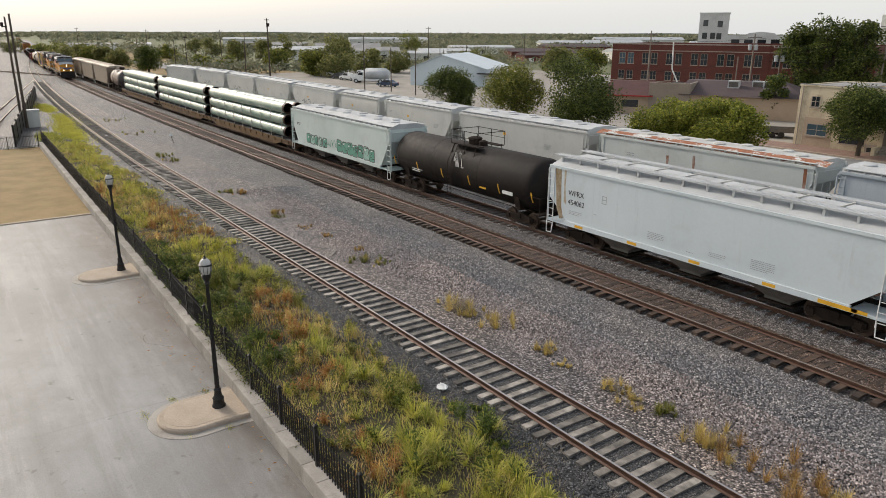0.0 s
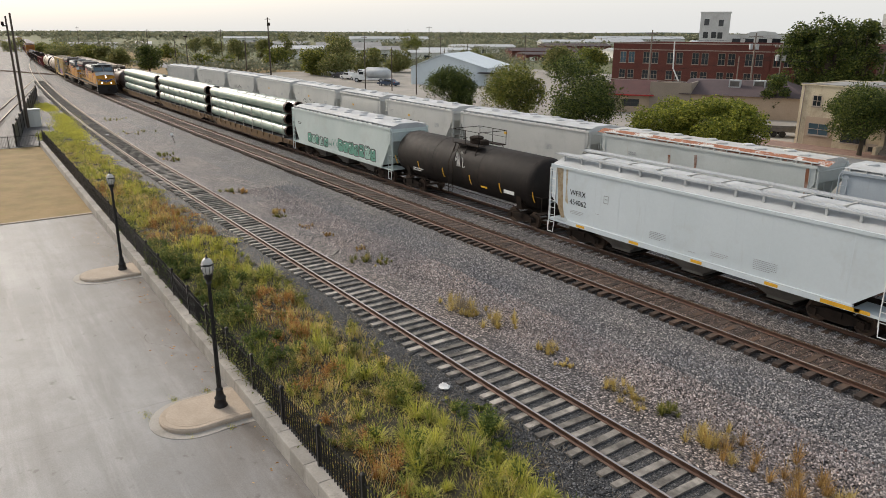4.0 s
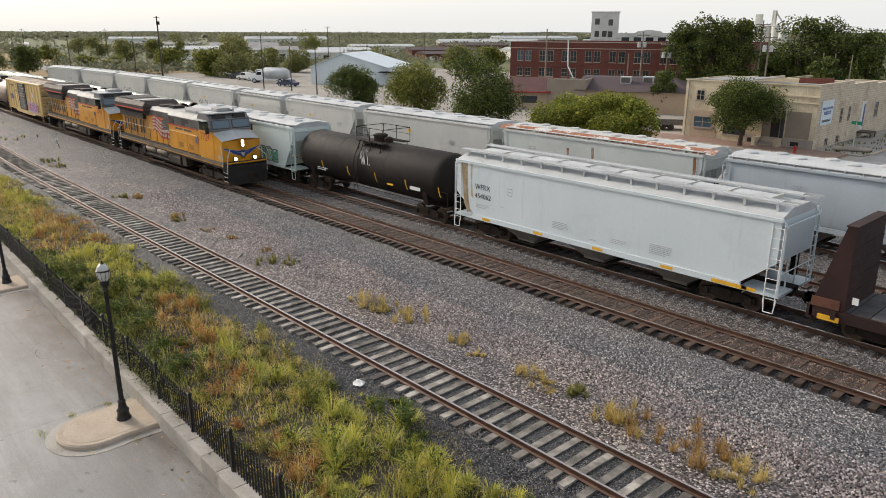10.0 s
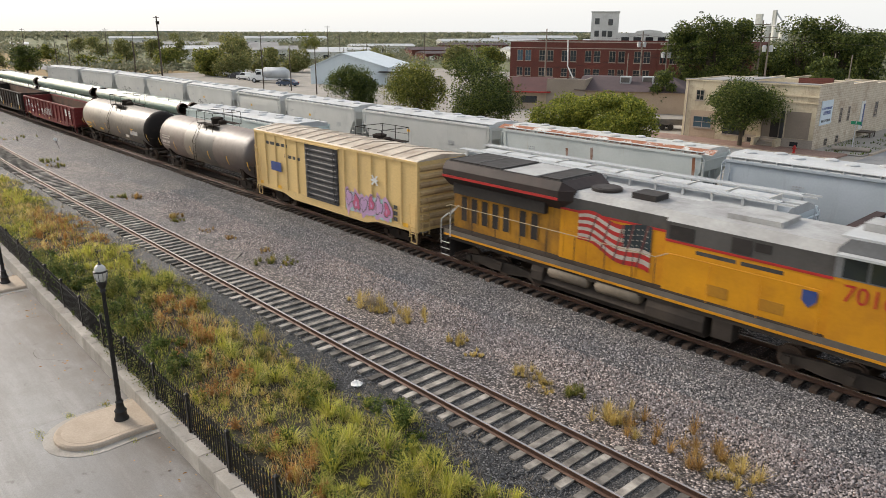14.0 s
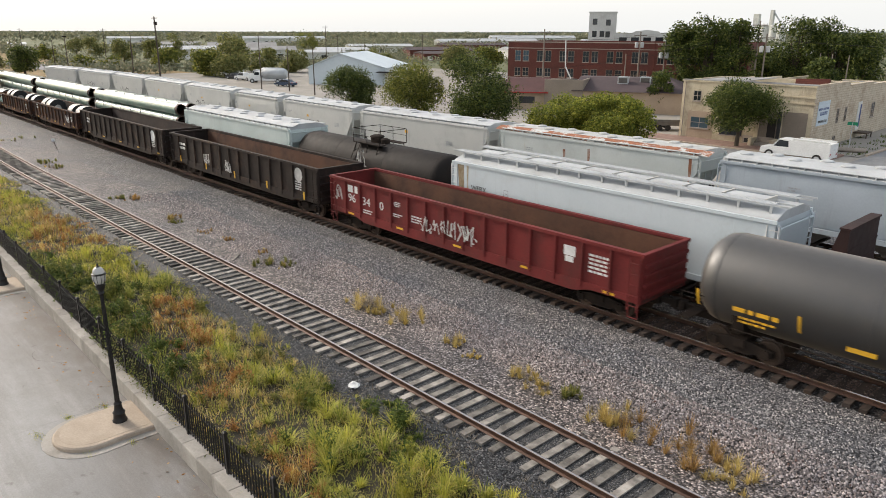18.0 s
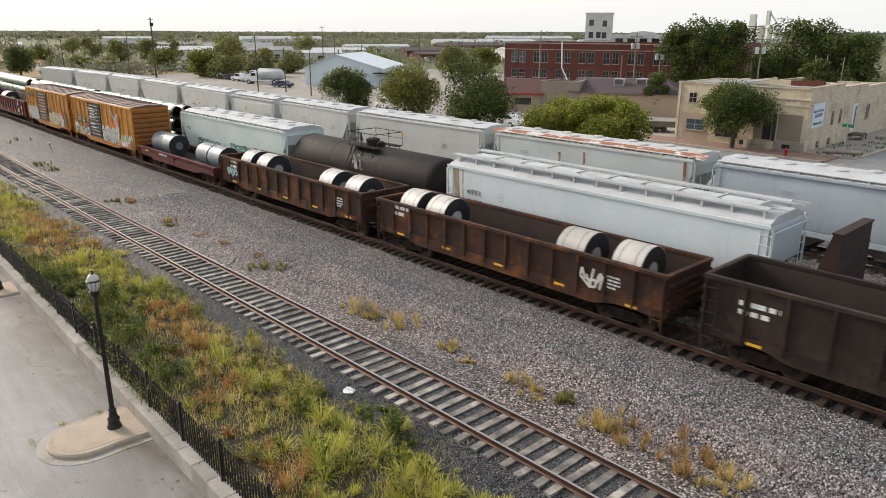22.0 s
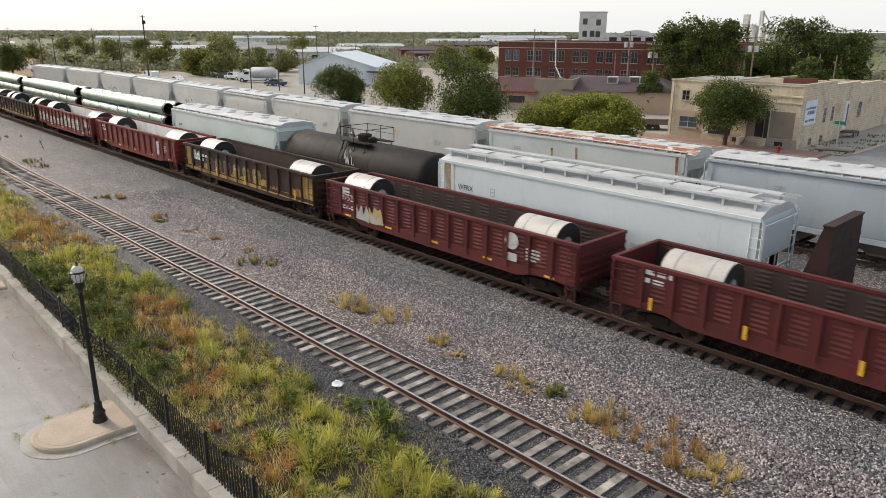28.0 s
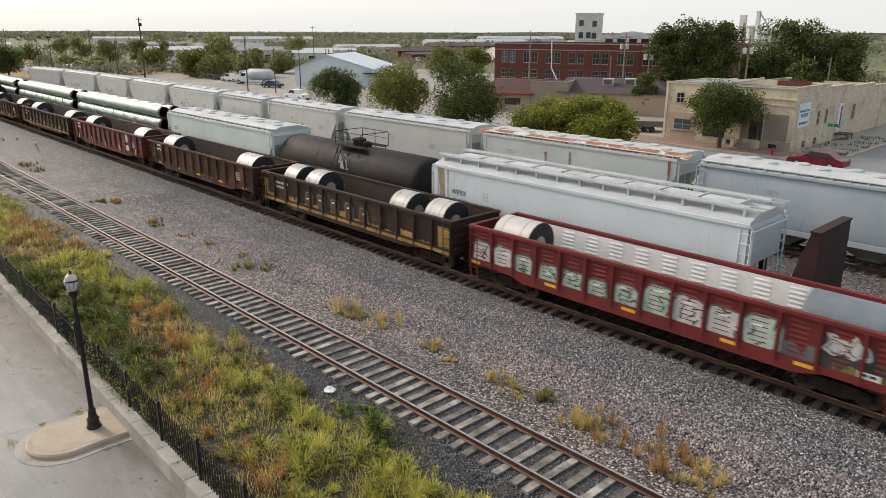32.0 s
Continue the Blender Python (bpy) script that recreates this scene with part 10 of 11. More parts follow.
FAR = [(-293.3, 91.2, -283.0, 112.7, 5.2, 0), (-265.6, 117.6, -257.1, 134.4, 5.3, 1), (-265.2, 132.0, -253.2, 155.6, 3.6, 0), (-281.6, 161.0, -271.4, 181.6, 4.0, 0), (-327.5, 211.3, -312.8, 243.4, 4.4, 0),
       (-354.9, 302.9, -338.1, 341.9, 6.4, 0), (-367.1, 354.1, -350.1, 395.7, 6.3, 0), (-316.8, 125.3, -303.5, 152.3, 6.1, 1), (-670.1, 197.8, -655.0, 234.6, 6.0, 0), (-496.4, 45.2, -489.7, 71.4, 4.0, 1),
       (-482.8, 77.9, -480.2, 89.9, 4.4, 0), (-240.4, 180.3, -228.1, 205.5, 4.6, 2), (-222, 172, -212, 194, 3.4, 2), (-205, 205, -190, 236, 5.0, 0), (-185, 240, -160, 275, 5.4, 0), (-300, 255, -285, 290, 5.0, 2),
       (-150, 190, -128, 214, 5.5, 1), (-130, 250, -100, 285, 6, 0), (-17, 128, 10, 133, 5.5, 2), (-40, 150, -18, 156, 5, 1), (-420, 130, -410, 165, 5, 1), (-540, 260, -515, 320, 7, 0), (-260, 330, -225, 372, 7, 0), (-420, 420, -380, 480, 8, 0)]
for x0, y0, x1, y1, h, k in FAR:
    wm = (M_WHITEWALL, M_GREYCAR, M_REDBRICK)[k]
    label = ("distant white warehouse with a low pitched roof", "distant grey metal warehouse with a low pitched roof", "distant brown brick building with a low pitched roof")[k]
    w = math.hypot(x1 - x0, y1 - y0)
    c = thing("warehouse", label, "warehouse", "distant buildings", pose(x0, y0, -1.0, 0, 0, math.degrees(math.atan2(y1 - y0, x1 - x0))))
    hh = h + 0.2
    part("wall", Geo().box(0, w, 0, 14, 0, hh * 0.75), wm, c)
    part("roof", Geo().prism([(-0.5, hh * 0.75), (7, hh), (14.5, hh * 0.75)], -0.4, w + 0.4), (M_ROOFW, M_GREYROOF, M_BROWNROOF)[k], c)
    for j in range(int(w / 5)):
        part("opening", Geo().box(1.5 + j * 5, 3.6 + j * 5, -0.05, 0, 0.1, hh * 0.45), M_GLASS if (j + k) % 2 else M_TRIMW, c)

# grain silos far off
SI = thing("grain_silos", "pale grain silos and elevator tower on the horizon", "silo", at=pose(-301, 640, -1))
for x, r, h in ((8, 3.6, 17), (16, 3.6, 16.5), (23, 4, 15)):
    part("silo", Geo().turned([(r, 0), (r, h), (r * 0.4, h + 1.2)], 20, (x, 0, 0)), M_WHITEWALL, SI, smooth=True)
part("elevator_tower", Geo().box(-2.5, 2.5, -2, 2, 0, 27), M_WHITEWALL, SI)
part("elevator_tower", Geo().box(12, 15, -1.5, 1.5, 0, 30), M_WHITEWALL, SI)
part("conveyor", Geo().path([(13.5, 0, 30), (18, 0, 24), (24, 0, 16)], 0.7, 5), M_DRUM, SI)

# ---- poles and wires ----
POLES = [(-117.7, 23.7, 12.5, "plain"), (-128.5, 23.4, 8.4, "plain"), (-165.9, 23.5, 9.1, "light"), (-125.4, 46.0, 9.7, "plain"), (-119.6, 48.6, 7.6, "plain"), (-110.0, 48.0, 7.5, "plain"), (-140.6, 75.5, 6.6, "plain"), (-146.1, 86.2, 7.4, "plain"),
         (-246.9, 142.0, 12.4, "cross"), (-157.3, 114.9, 9.6, "cross"), (-84.2, 80.0, 10.8, "cross"), (-69.5, 87.8, 10.4, "drums"), (-46.3, 84.2, 10.2, "drums"), (-48.5, 86.4, 12.0, "cross"), (-61.0, 81.6, 9.0, "drums"), (-62.4, 73.0, 7.2, "plain"),
         (-39.3, 86.2, 7.6, "plain"), (-38.2, 87.6, 7.5, "plain"), (-36.6, 89.4, 7.3, "plain"), (-95.2, -15.1, 12.2, "plain"), (-110.6, -14.4, 12.1, "arm"), (-200, 30, 8, "plain"), (-230, 60, 10, "cross"), (-300, 75, 11, "cross"), (-360, 60, 11, "cross"), (-420, 40, 12, "cross"), (-270, 36, 9, "plain"), (-330, 34, 10, "cross"), (-215, 95, 9, "cross"), (-185, 105, 9, "cross")]
for x, y, top, k in POLES:
    c = thing("utility_pole", {"plain": "dark wooden utility pole", "light": "dark street light pole with a flat head", "cross": "wooden utility pole with a cross-arm", "drums": "wooden utility pole with grey transformers", "arm": "dark utility pole with a side bracket"}[k], "utility pole", "utility poles", at=pose(x, y, -0.7))
    h = top + 0.7
    part("mast", Geo().rod((0, 0, 0), (0, 0, h), 0.17 if top > 10 else 0.12, 8, 0.1 if top > 10 else 0.07), M_POLE if x < -90 else M_POLEGREY, c)
    if k in ("cross", "drums"):
        part("cross_arm", Geo().box(-0.9, 0.9, -0.9, -0.78, h - 0.75, h - 0.6) if False else Geo().rod((-0.85, -0.65, h - 0.6), (0.85, 0.65, h - 0.6), 0.07, 6), M_POLEGREY, c)
        for s in (-0.9, -0.45, 0.45, 0.9):
            part("insulator", Geo().rod((s * 0.9, s * 0.69, h - 0.55), (s * 0.9, s * 0.69, h - 0.35), 0.05, 6), M_DRUM, c)
    if k == "drums":
        for s in (-1, 1):
            part("transformer", Geo().turned([(0.28, h - 2.6), (0.3, h - 1.8), (0.2, h - 1.7)], 12, (s * 0.36, s * 0.28 - 0.2, 0)), M_DRUM, c)
    if k == "light":
        part("lamp_head", Geo().box(-0.5, 0.5, -0.3, 0.3, h - 0.1, h + 0.15), M_UNDER, c)
    if k == "arm":
        part("bracket", Geo().box(-0.4, 0.4, -0.5, 0.0, h - 1.3, h - 1.15).box(-0.25, 0.25, -0.6, -0.3, h - 1.15, h - 0.7), M_UNDER, c)
    if (x, y) == (-117.7, 23.7):
        part("pole_top_box", Geo().box(0.1, 0.5, -0.2, 0.2, h - 1.3, h - 0.8), M_UNDER, c)
        part("short_arm", Geo().rod((-0.4, -0.3, h - 0.25), (0.4, 0.3, h - 0.25), 0.05, 6), M_POLE, c)


def wire(p, q, sag):
    c = thing("overhead_wire", "thin dark overhead wire sagging between poles", "wire", "overhead wires")
    pts = [Vector(p).lerp(Vector(q), k / 10) - Vector((0, 0, sag * (1 - (k / 5 - 1) ** 2))) for k in range(11)]
    part("strand", Geo().loft([[(a.x + u * 0.4, a.y + u, a.z + w) for u, w in ((-0.018, 0), (0, -0.018), (0.018, 0), (0, 0.018))] for a in pts]), M_BLACK, c)


for p, q in (((-84.2, 80, 10.2), (-69.5, 87.8, 9.8)), ((-69.5, 87.8, 9.8), (-48.5, 86.4, 11.2)), ((-48.5, 86.4, 11.2), (30, 84, 11)), ((-84.2, 80, 10.2), (-157.3, 114.9, 9.2)), ((-46.3, 84.2, 9.4), (20, 70, 9)), ((-48.5, 86.4, 10.6), (-70, 62, 5)), ((-62.4, 73, 7), (-46.3, 84.2, 8))):
    wire(p, q, 0.9)

hy = thing("fire_hydrant", "red fire hydrant on the brick pavement", "hydrant", at=pose(-25.6, 45.2, GZ + 0.12))
part("barrel", Geo().turned([(0.16, 0), (0.16, 0.06), (0.11, 0.1), (0.11, 0.5), (0.14, 0.54), (0.1, 0.66), (0.03, 0.74)], 12), M_REDLINE, hy, smooth=True)
part("nozzle", Geo().rod((-0.2, 0, 0.42), (0.2, 0, 0.42), 0.06, 8), M_REDLINE, hy)
ss = thing("street_sign", "green street name sign on a thin post", "sign", at=pose(-22.6, 51.0, GZ))
part("post", Geo().rod((0, 0, 0), (0, 0, 2.9), 0.04, 6), M_DRUM, ss)
part("blade", Geo().box(-0.45, 0.45, -0.02, 0.02, 2.55, 2.85), surf("green_sign", (0.02, 0.28, 0.14), (0.02, 0.24, 0.12), 0.5), ss)
tr = thing("flatbed_trailer", "grey flatbed utility trailer parked in the yard", "trailer", at=pose(-43.3, 52.5, GZ, 0, 0, 38))
part("bed", Geo().box(-2.4, 2.4, -1.0, 1.0, 0.55, 0.68), M_DECK, tr)
for s in (-1, 1):
    part("side_rail", Geo().box(-2.4, 2.4, *sorted((s * 1.0, s * 1.06)), 0.55, 1.0), M_UNDERGREY, tr)
    for x in (-0.4, 0.5):
        part("wheel", Geo().turned([(0.1, s * 1.08), (0.33, s * 1.08), (0.33, s * 1.28), (0.1, s * 1.28)], 16, (x, 0, 0.33), "y"), M_BLACK, tr)
part("drawbar", Geo().path([(2.4, -0.7, 0.6), (3.8, 0, 0.55), (2.4, 0.7, 0.6)], 0.05), M_UNDERGREY, tr)
for k in range(3):
    tim = thing("timber_stack", "stack of weathered timbers lying in the yard", "timber", "timber stacks", at=pose(-46.5 + 2.2 * k, 56.5 + 1.5 * k, GZ, 0, 0, 30 + 8 * k))
    for j in range(4):
        part("timber", Geo().box(-1.8, 1.8, -0.6 + 0.3 * j, -0.36 + 0.3 * j, 0, 0.22 + 0.2 * (j % 2)), M_TIE_GREY, tim)


bb = thing("billboard", "small white billboard on two posts beyond the yard", "billboard", at=pose(-296, 24, -0.8, 0, 0, 80))
part("board", Geo().box(-1.6, 1.6, -0.08, 0.08, 4.6, 6.8), M_TRIMW, bb)
for s in (-1, 1):
    part("post", Geo().rod((s * 1.2, 0.15, 0), (s * 1.2, 0.15, 6.6), 0.1, 6), M_POLE, bb)
for k in range(3):
    part("writing_bar", Geo().box(-1.3, 1.2 - 0.4 * k, -0.1, -0.085, 6.2 - 0.55 * k, 6.4 - 0.55 * k), M_INK, bb)


# ---- vehicles ----
def car(name, label, paint, at, kind="car", group="street vehicles"):
    c = thing(name, label, "truck" if kind in ("utility", "tanker") else "car", group, at=at)
    L = {"car": 4.6, "pickup": 5.6, "utility": 6.0, "tanker": 9.0}[kind]
    H = L / 2
    wheel_x = (H - 0.9, -H + 1.0)
    if kind == "car":
        body = [(-H, 0.35), (-H, 0.85), (-H + 0.5, 0.98), (H - 1.3, 0.95), (H - 0.1, 0.75), (H, 0.4)]
        cabp = [(-H + 0.6, 0.96), (-H + 1.3, 1.42), (H - 2.0, 1.45), (H - 1.2, 0.95)]
        glass = [(-H + 0.85, 1.0), (-H + 1.35, 1.37), (H - 2.05, 1.4), (H - 1.4, 1.0)]
    elif kind == "pickup":
        body = [(-H, 0.5), (-H, 1.1), (H - 1.6, 1.15), (H - 0.1, 1.05), (H, 0.5)]
        cabp = [(-0.6, 1.1), (-0.5, 1.75), (1.1, 1.78), (1.7, 1.12)]
        glass = [(-0.4, 1.18), (-0.35, 1.68), (1.05, 1.7), (1.5, 1.18)]
    elif kind == "utility":
        body = [(-H, 0.5), (-H, 1.75), (0.3, 1.78), (0.3, 1.1), (H - 0.1, 1.02), (H, 0.5)]
        cabp = [(0.3, 1.08), (0.35, 1.8), (1.4, 1.82), (2.0, 1.08)]
        glass = [(0.5, 1.16), (0.55, 1.7), (1.35, 1.72), (1.8, 1.16)]
    else:
        body = [(-H, 0.7), (-H, 1.0), (1.6, 1.0), (1.6, 1.2), (H, 1.2), (H, 0.55)]
        cabp = [(1.7, 1.1), (1.7, 2.5), (3.0, 2.5), (3.3, 1.7), (H, 1.6), (H, 1.1)]
        glass = [(1.95, 1.75), (1.95, 2.35), (2.9, 2.35), (3.15, 1.75)]
    part("body", Geo().slab(body, -0.9, 0.9), paint, c)
    part("cabin", Geo().slab(cabp, -0.8, 0.8), paint, c)
    for s in (-1, 1):
        part("side_glass", Geo().slab(glass, *sorted((s * 0.8, s * 0.815))), M_GLASS, c)
    gx = cabp[-1] if kind != "tanker" else cabp[3]
    gy = cabp[-2] if kind != "tanker" else cabp[2]
    part("windscreen", Geo().add([(gx[0] + 0.01, -0.7, gx[1] + 0.06), (gx[0] + 0.01, 0.7, gx[1] + 0.06), (gy[0] + 0.03, 0.66, gy[1] - 0.05), (gy[0] + 0.03, -0.66, gy[1] - 0.05)], [(0, 1, 2, 3)]), M_GLASS, c)
    r = 0.33 if kind == "car" else 0.4 if kind != "tanker" else 0.5
    for x in (*wheel_x, *((-H + 2.1,) if kind == "tanker" else ())):
        for s in (-1, 1):
            w = part("wheel", Geo().turned([(0.05, s * 0.7), (r, s * 0.7), (r, s * 0.93), (0.05, s * 0.93)], 18, (x, 0, r), "y"), M_BLACK, c)
            part("rim", Geo().turned([(0.02, s * 0.935), (r * 0.6, s * 0.935), (r * 0.6, s * 0.925)], 14, (x, 0, r), "y"), M_DRUM, w)
    if kind == "tanker":
        part("tank", Geo().turned([(0.05, -H + 0.1), (0.7, -H + 0.2), (1.0, -H + 0.6), (1.0, 1.0), (0.7, 1.4), (0.05, 1.5)], 20, (0, 0, 2.0), "x"), M_ROOFW, c, smooth=True)
    for s in (-1, 1):
        part("headlamp", Geo().box(H - 0.06, H + 0.01, s * 0.65 - 0.15, s * 0.65 + 0.15, 0.62, 0.78), M_RAILING, c)
        part("tail_lamp", Geo().box(-H - 0.01, -H + 0.03, s * 0.7 - 0.1, s * 0.7 + 0.1, 0.75, 0.95), M_REDLINE, c)
    if kind == "utility":
        part("ladder_rack", Geo().box(-H + 0.1, 0.2, -0.85, -0.8, 1.78, 1.92).box(-H + 0.1, 0.2, 0.8, 0.85, 1.78, 1.92), M_TRIMW, c)
    return c


M_CARWHITE = surf("white_car_paint", (0.78, 0.78, 0.76), (0.72, 0.72, 0.70), 0.3, 0, 1, 10, bump=0)
M_CARRED = surf("deep_red_car_paint", (0.16, 0.012, 0.025), (0.13, 0.012, 0.02), 0.3, 0, 1, 10, bump=0)
M_CARBLUE = surf("slate_blue_car_paint", (0.06, 0.085, 0.13), (0.05, 0.07, 0.11), 0.3, 0, 1, 10, bump=0)
M_CARDARK = surf("charcoal_car_paint", (0.04, 0.04, 0.045), (0.05, 0.05, 0.055), 0.3, 0, 1, 10, bump=0)
TRAFFIC = [(car("utility_truck", "white utility service truck driving along the street", M_CARWHITE, pose(0, 0, 0), "utility"), -31.3, 18.5, 14.2, 43.0),
           (car("sedan", "white sedan driving along the street", M_CARWHITE, pose(0, 0, 0)), -27.0, 20.0, 15.5, 42.6),
           (car("pickup_truck", "white pickup truck driving along the street", M_CARWHITE, pose(0, 0, 0), "pickup"), -40.0, 27.5, 14.0, 42.8),
           (car("sedan", "deep red sedan driving along the street", M_CARRED, pose(0, 0, 0)), -20.6, 32.0, 14.0, 42.4)]
for x, y, a, k, m, n, t in ((-131, 54.5, 200, "car", M_CARBLUE, "sedan", "slate-blue sedan parked by the shed"), (-142, 57, 215, "tanker", M_CARWHITE, "tank_truck", "white tank truck parked in the yard"), (-148, 60, 215, "tanker", M_CARWHITE, "tank_truck", "white tank truck parked in the yard"),
                            (-153, 57, 190, "pickup", M_CARWHITE, "pickup_truck", "white pickup truck parked in the yard"), (-160, 58, 190, "car", M_CARDARK, "sedan", "dark sedan parked in the yard"), (-165, 60, 200, "utility", M_CARWHITE, "utility_truck", "white utility truck parked in the yard"), (-171, 62, 190, "car", M_CARWHITE, "sedan", "white sedan parked in the yard")):
    car(n, t, m, pose(x, y, GZ - 0.1, 0, 0, a), k, "parked vehicles")


# ---- trees ----
M_BARK = surf("tree_bark", (0.09, 0.07, 0.05), (0.06, 0.048, 0.036), 0.95, 0, 1, 10, bump=0.5)
M_LEAF1 = leafy("dark_tree_leaf", [(0, (0.022, 0.038, 0.010)), (0.5, (0.068, 0.096, 0.021)), (1, (0.19, 0.21, 0.045))])
M_LEAF2 = leafy("olive_tree_leaf", [(0, (0.05, 0.067, 0.015)), (0.5, (0.145, 0.165, 0.03)), (1, (0.31, 0.29, 0.06))])
M_LEAF3 = leafy("bright_bush_leaf", [(0, (0.065, 0.095, 0.016)), (0.5, (0.20, 0.225, 0.032)), (1, (0.40, 0.385, 0.065))])
# distance haze is mixed into these pale, greyed leaf tones
M_LEAF4 = leafy("haze_paled_leaf", [(0, (0.13, 0.145, 0.095)), (0.5, (0.19, 0.195, 0.125)), (1, (0.27, 0.255, 0.16))])

M_LEAF5 = leafy("middle_tree_leaf", [(0, (0.08, 0.095, 0.03)), (0.5, (0.18, 0.19, 0.06)), (1, (0.33, 0.30, 0.11))])


def tree(x, y, h, w, mat, label, leaf=0.22, n=3600, low=0.22, lobes=11, seed=0, name="tree", z=GZ - 0.1):
    r = np.random.default_rng(seed + int(abs(x) * 7))
    c = thing(name, label, "tree" if name == "tree" else "bush", "trees" if name == "tree" else "bushes", at=pose(x, y, z))
    crown_c, crown_h = h * (1 + low) / 2, h * (1 - low) / 2
    centres = []
    tr = Geo().rod((0, 0, 0), (0.1, 0.05, h * 0.45), 0.03 * h + 0.05, 9, 0.018 * h + 0.03)
    for k in range(lobes):
        a = 2 * math.pi * (k * 0.618) + r.uniform(-0.3, 0.3)
        q = r.uniform(0.25, 0.72)
        zz = crown_c + crown_h * r.uniform(-0.75, 0.72)
        squeeze = math.sqrt(max(1 - ((zz - crown_c) / crown_h) ** 2, 0.08))
        p = (math.cos(a) * q * w / 2 * squeeze, math.sin(a) * q * w / 2 * squeeze, zz)
        centres.append((p, r.uniform(0.26, 0.40) * w / 2 + 0.2))
        tr.rod((0.05, 0.02, h * r.uniform(0.2, 0.45)), (p[0] * 0.8, p[1] * 0.8, p[2]), 0.012 * h + 0.02, 6, 0.012)
    part("trunk", tr, M_BARK, c)
    pts = []
    for p, rad in centres:
        m = n // lobes
        d = r.normal(size=(m, 3))
        d /= np.linalg.norm(d, axis=1, keepdims=True)
        q = rad * r.uniform(0.55, 1.12, m) * (1 + 0.25 * np.sin(d[:, 0] * 5 + p[0]) * np.cos(d[:, 2] * 4))
        pts.append(np.array(p) + d * q[:, None] * (1, 1, 0.8))
    pts = np.concatenate(pts)
    pts = pts[pts[:, 2] > low * h * 0.7]
    v, f = leaves(r, pts, leaf, 0.7)
    ob = part("crown", fast_mesh("crown", v, f, mat), mat, c)
    return c


tree(-77.4, 33, 6.4, 7.4, M_LEAF1, "round dark green tree behind the hopper cars", seed=1, n=19000, leaf=0.11, lobes=16)
tree(-64.9, 33, 7.6, 8.4, M_LEAF2, "broad olive-green tree behind the hopper cars", seed=2, n=20000, leaf=0.11, lobes=18)
tree(-53.4, 32.5, 8.4, 9.4, M_LEAF1, "broad dark green tree behind the hopper cars", seed=3, n=24000, leaf=0.11, lobes=20)
tree(-43.0, 33, 5.1, 6.6, M_LEAF3, "bright yellow-green bush behind the rusty hopper car", low=0.05, seed=4, name="bush", n=17000, leaf=0.11, lobes=16)
tree(-39.3, 33.5, 5.9, 7.2, M_LEAF3, "bright yellow-green bush behind the rusty hopper car", low=0.05, seed=5, name="bush", n=18000, leaf=0.11, lobes=16)
tree(-35.8, 33, 5.6, 6.2, M_LEAF3, "bright yellow-green bush behind the rusty hopper car", low=0.05, seed=8, name="bush", n=17000, leaf=0.11, lobes=16)
tree(-31.2, 46.0, 6.3, 8.0, M_LEAF1, "round-headed dark green street tree by the cream building", low=0.33, lobes=26, seed=6, n=24000, leaf=0.10)
tree(-52.7, 67.0, 5.9, 3.7, M_LEAF1, "slim young green tree beside the low building", low=0.2, seed=7, n=3200, leaf=0.15)
for k, (x, y, h, w) in enumerate(((-59.4, 84, 13.2, 7.2), (-54.8, 84, 14.2, 8.6), (-50.9, 85, 13.8, 7.0), (-51.0, 97, 9.6, 8.0), (-46.0, 95, 14.0, 9.2), (-40.3, 95, 13.9, 9.4), (-36.2, 94, 12.0, 7.0), (-36.4, 80, 9.2, 5.0), (-56, 90, 11, 9), (-43, 99, 12, 9))):
    tree(x, y, h, w, M_LEAF1, "tall dense dark green tree behind the cream building", low=0.1, lobes=24, seed=20 + k, n=9500, leaf=0.19)
MID = [(-311, 17, 5.4, 12.5), (-257, 19, 6.3, 9.3), (-247, 21, 6.8, 8.0), (-231, 22, 6.3, 8.4), (-387, 19, 5.1, 12.4), (-338, 83, 8.5, 11.2), (-281, 75, 8.1, 10.6), (-213, 48, 4.0, 8.0), (-253, 83, 11.5, 8.7), (-266, 80, 8.2, 9.1),
       (-174, 58, 7.1, 9.2), (-165, 60, 9.0, 11.0), (-167, 70, 7.1, 9.1), (-337, 190, 10.3, 15.8), (-175, 83, 6.4, 9.8), (-385, 89, 7.6, 9.5), (-311, 57, 5.6, 7.7), (-198, 126, 5.2, 8.9), (-142, 113, 7.3, 11.0), (-129, 112, 7.5, 8.9), (-189, 126, 4.5, 7.7),
       (-238, 41, 4.1, 6.4), (-227, 45, 4.3, 8.2), (-219, 50, 3.7, 7.5), (-179, 67, 10.5, 10.5), (-211, 97, 6.1, 5.5), (-270, 24, 6.5, 10), (-290, 22, 6.4, 11), (-330, 20, 6.2, 12), (-300, -20, 7, 12), (-340, -28, 8, 13), (-270, -26, 6, 10), (-400, -25, 8, 14), (-430, 10, 7, 14), (-210, 62, 7, 10), (-186, 63, 6, 9), (-240, 100, 8, 11), (-300, 130, 8, 12)]
tree(-200, 23, 7.9, 7.6, M_LEAF1, "round dark green tree standing alone by the tracks", low=0.2, lobes=20, seed=59, n=7000, leaf=0.2, z=-0.9)
for k, (x, y, h, w) in enumerate(MID):
    tree(x, y, h, w, (M_LEAF5, M_LEAF2, M_LEAF5)[k % 3], "green tree in the scrub beyond the rail yard", low=0.05, lobes=13, seed=60 + k, n=4000, leaf=0.29, z=-0.9)

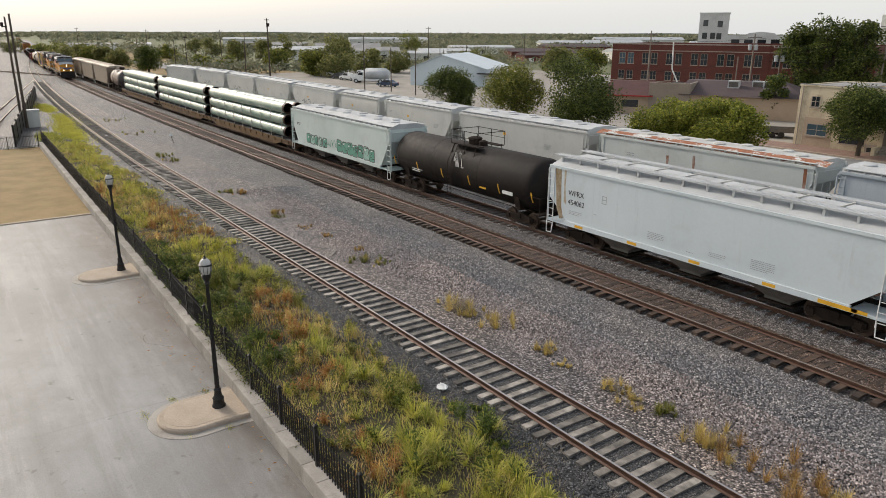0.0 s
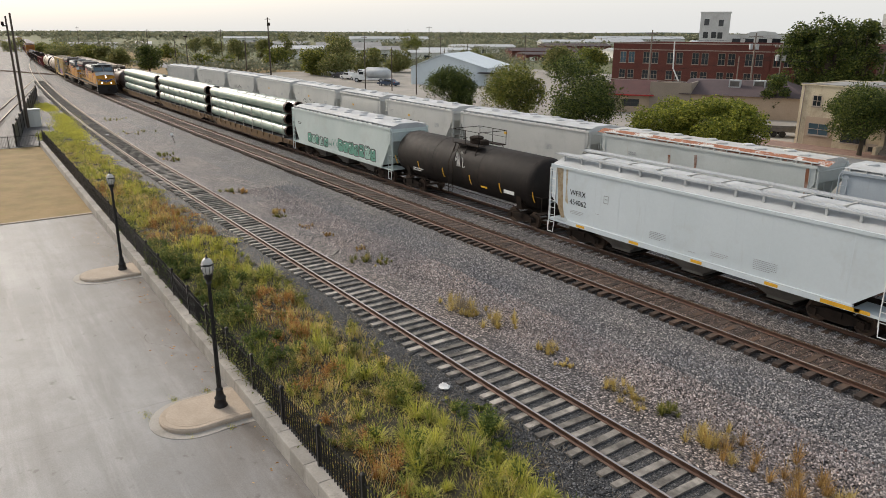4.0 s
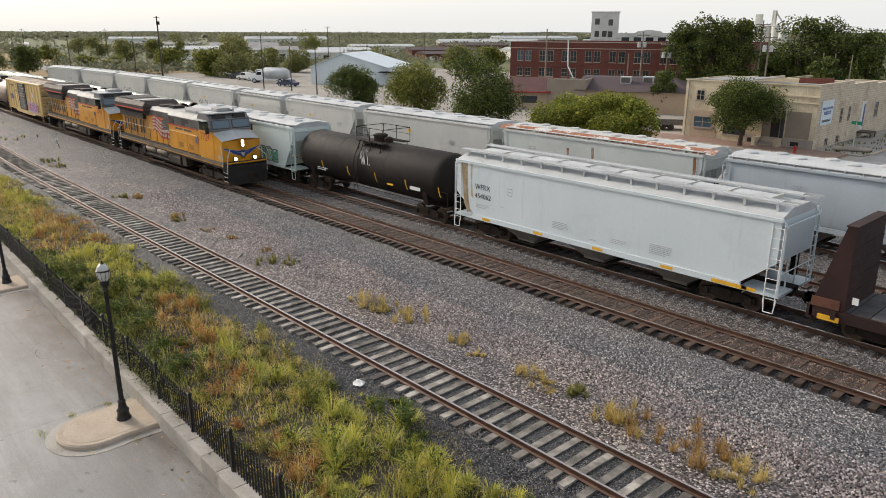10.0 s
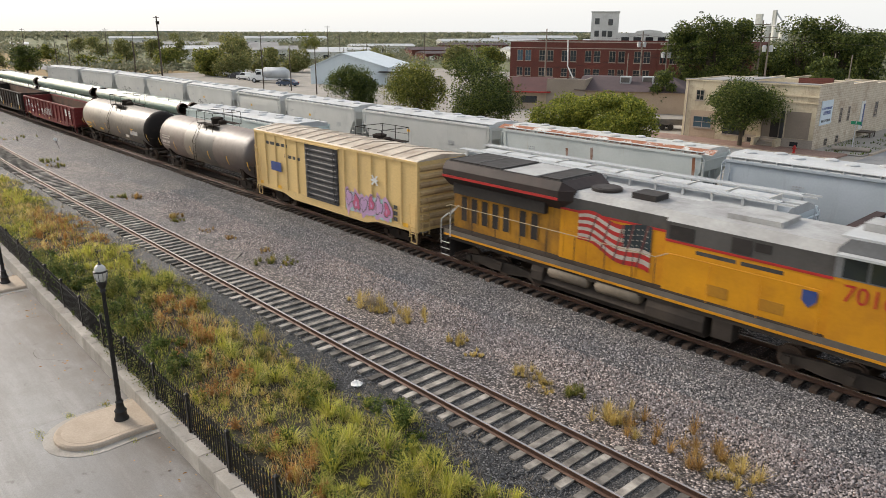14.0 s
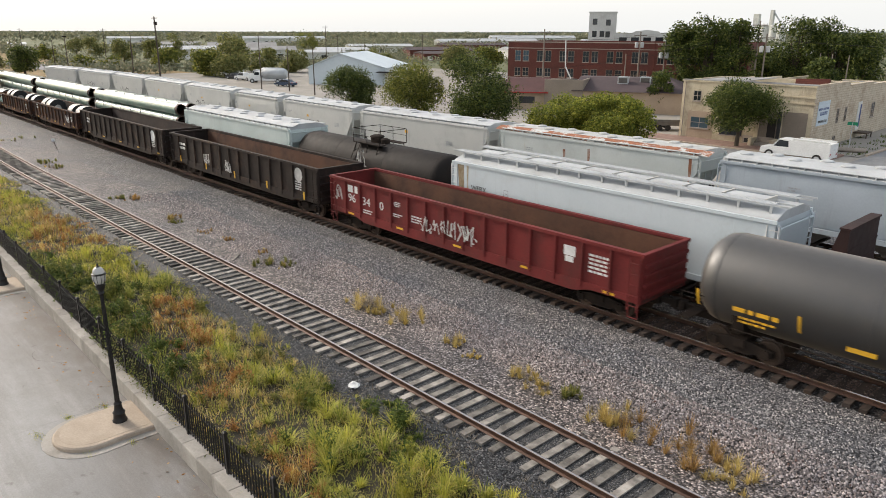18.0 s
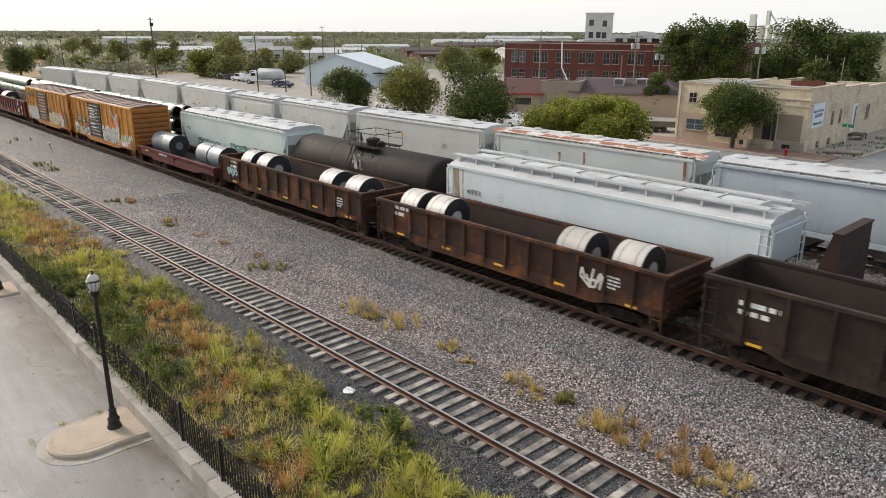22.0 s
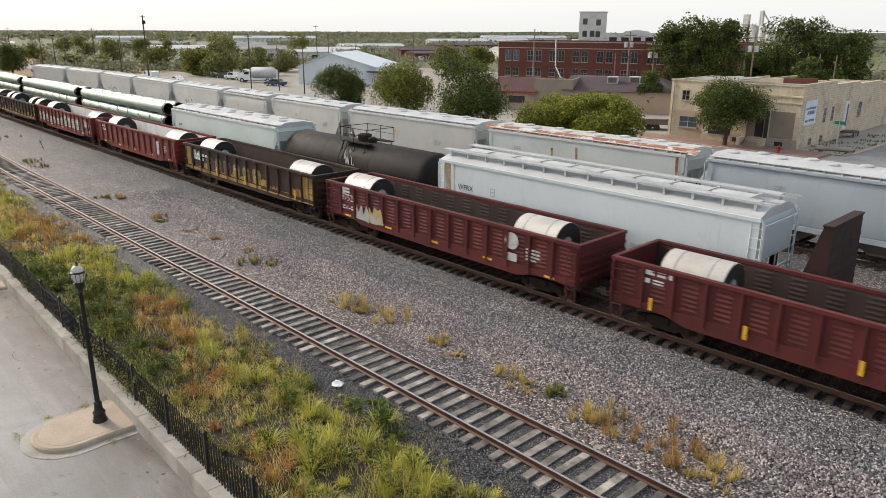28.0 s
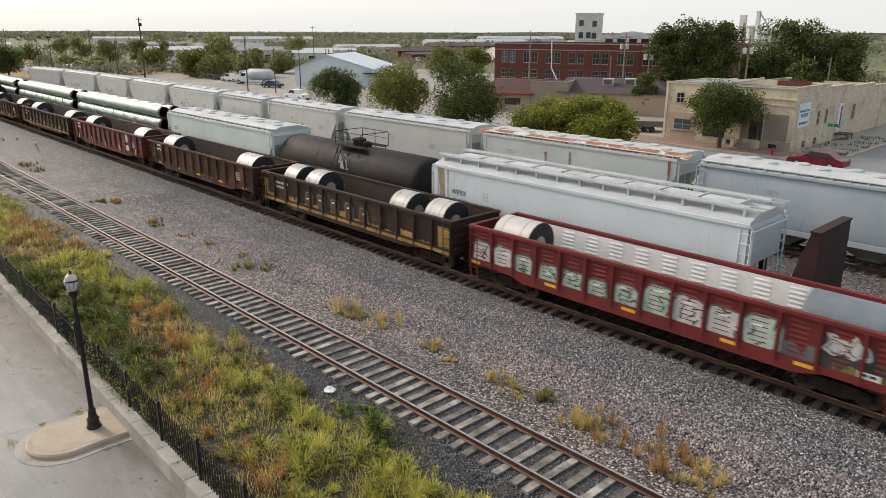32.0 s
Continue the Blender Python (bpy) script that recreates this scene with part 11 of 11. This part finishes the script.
# far woods to the horizon; distance haze is in their leaf colour
def woods(name, n, d0, d1, a0, a1, h, leaf, per, label, keep):
    r = np.random.default_rng(len(name) + n)
    d = np.exp(r.uniform(np.log(d0), np.log(d1), n))
    a = np.radians(r.uniform(a0, a1, n))
    x, y = d * np.cos(a), -22 + d * np.sin(a)
    ok = np.array([keep(p, q) for p, q in zip(x, y)])
    x, y, d = x[ok], y[ok], d[ok]
    m = len(x)
    hh = h * r.uniform(0.55, 1.15, m)
    off_ = r.normal(size=(m, per, 3)) * np.stack([hh * 0.55, hh * 0.55, hh * 0.22], 1)[:, None]
    c = np.stack([x, y, -1.0 + hh * 0.55], 1)[:, None] + off_
    v, f = leaves(r, c.reshape(-1, 3), leaf, 0.7)
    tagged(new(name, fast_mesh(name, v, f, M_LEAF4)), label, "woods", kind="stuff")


def clear_of_tracks(x, y):
    return not (-16 < y - bend(x) < 26) and not (x > -185 and 26 < y < 130) and not (-130 < y + 0.0 < -16 and x > -170)


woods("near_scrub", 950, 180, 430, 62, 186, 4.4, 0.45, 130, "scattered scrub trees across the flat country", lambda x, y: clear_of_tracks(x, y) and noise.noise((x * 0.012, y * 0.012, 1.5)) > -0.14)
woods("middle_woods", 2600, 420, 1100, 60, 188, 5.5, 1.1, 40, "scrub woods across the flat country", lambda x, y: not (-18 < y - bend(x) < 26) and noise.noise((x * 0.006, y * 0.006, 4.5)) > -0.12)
woods("distant_woods", 5200, 1100, 4200, 58, 190, 7.5, 3.5, 13, "woods towards the horizon in colours paled for haze", lambda x, y: not (-25 < y - bend(x) < 30) or x < -1400)
# the ridge's blue-green tint paints in the haze
ridge = Geo()
pts = [(3900 * math.cos(radians(a)), 3900 * math.sin(radians(a)), 6 + 7 * noise.noise((a * 0.13, 0.5, 2.0)) + (9 if a < 118 else 0)) for a in range(55, 196)]
for p, q in zip(pts, pts[1:]):
    ridge.add([(p[0], p[1], -2), (q[0], q[1], -2), q, p], [(0, 1, 2, 3)])
solid("far_ridge", ridge, surf("haze_tinted_hills", (0.20, 0.24, 0.22), (0.17, 0.21, 0.19), 1.0, 0, 0.004, 0.02, bump=0), "low wooded hills on the horizon, coloured pale for haze", "hills", kind="structure")


# ---- motion ----
SPEED, PASS, AT = 16.2, 11.0, -28.7  # the train gathers speed until PASS, when its front is at AT, then holds it


def along(d, t):
    """Where a car whose middle is d metres behind the front is at t, measured along the track."""
    x = AT + SPEED * (t - PASS) - d if t >= PASS else AT - 11.8 * (PASS - t) - 0.2 * (PASS * PASS - t * t) - d
    return x, main_y(x), math.degrees(math.atan2(main_y(x + 4) - main_y(x - 4), 8))


def motions():
    for c, d, z in TRAIN:
        rows = []
        for t in (0, 1, 2, 3, 4, 5, 6, 7, 8, 9, 10, 11, 12, 14, 16, 20, 24, 28, 30, 32):
            x, y, a = along(d, t)
            rows.append((t, pose(x, y, z, 0, 0, a)))
        walk(c, rows)
    for c, x, t0, v, y in TRAFFIC:
        walk(c, [(k * 4.0, pose(x - v * (k * 4.0 - t0), y, GZ, 0, 0, 180)) for k in range(9)])


motions()
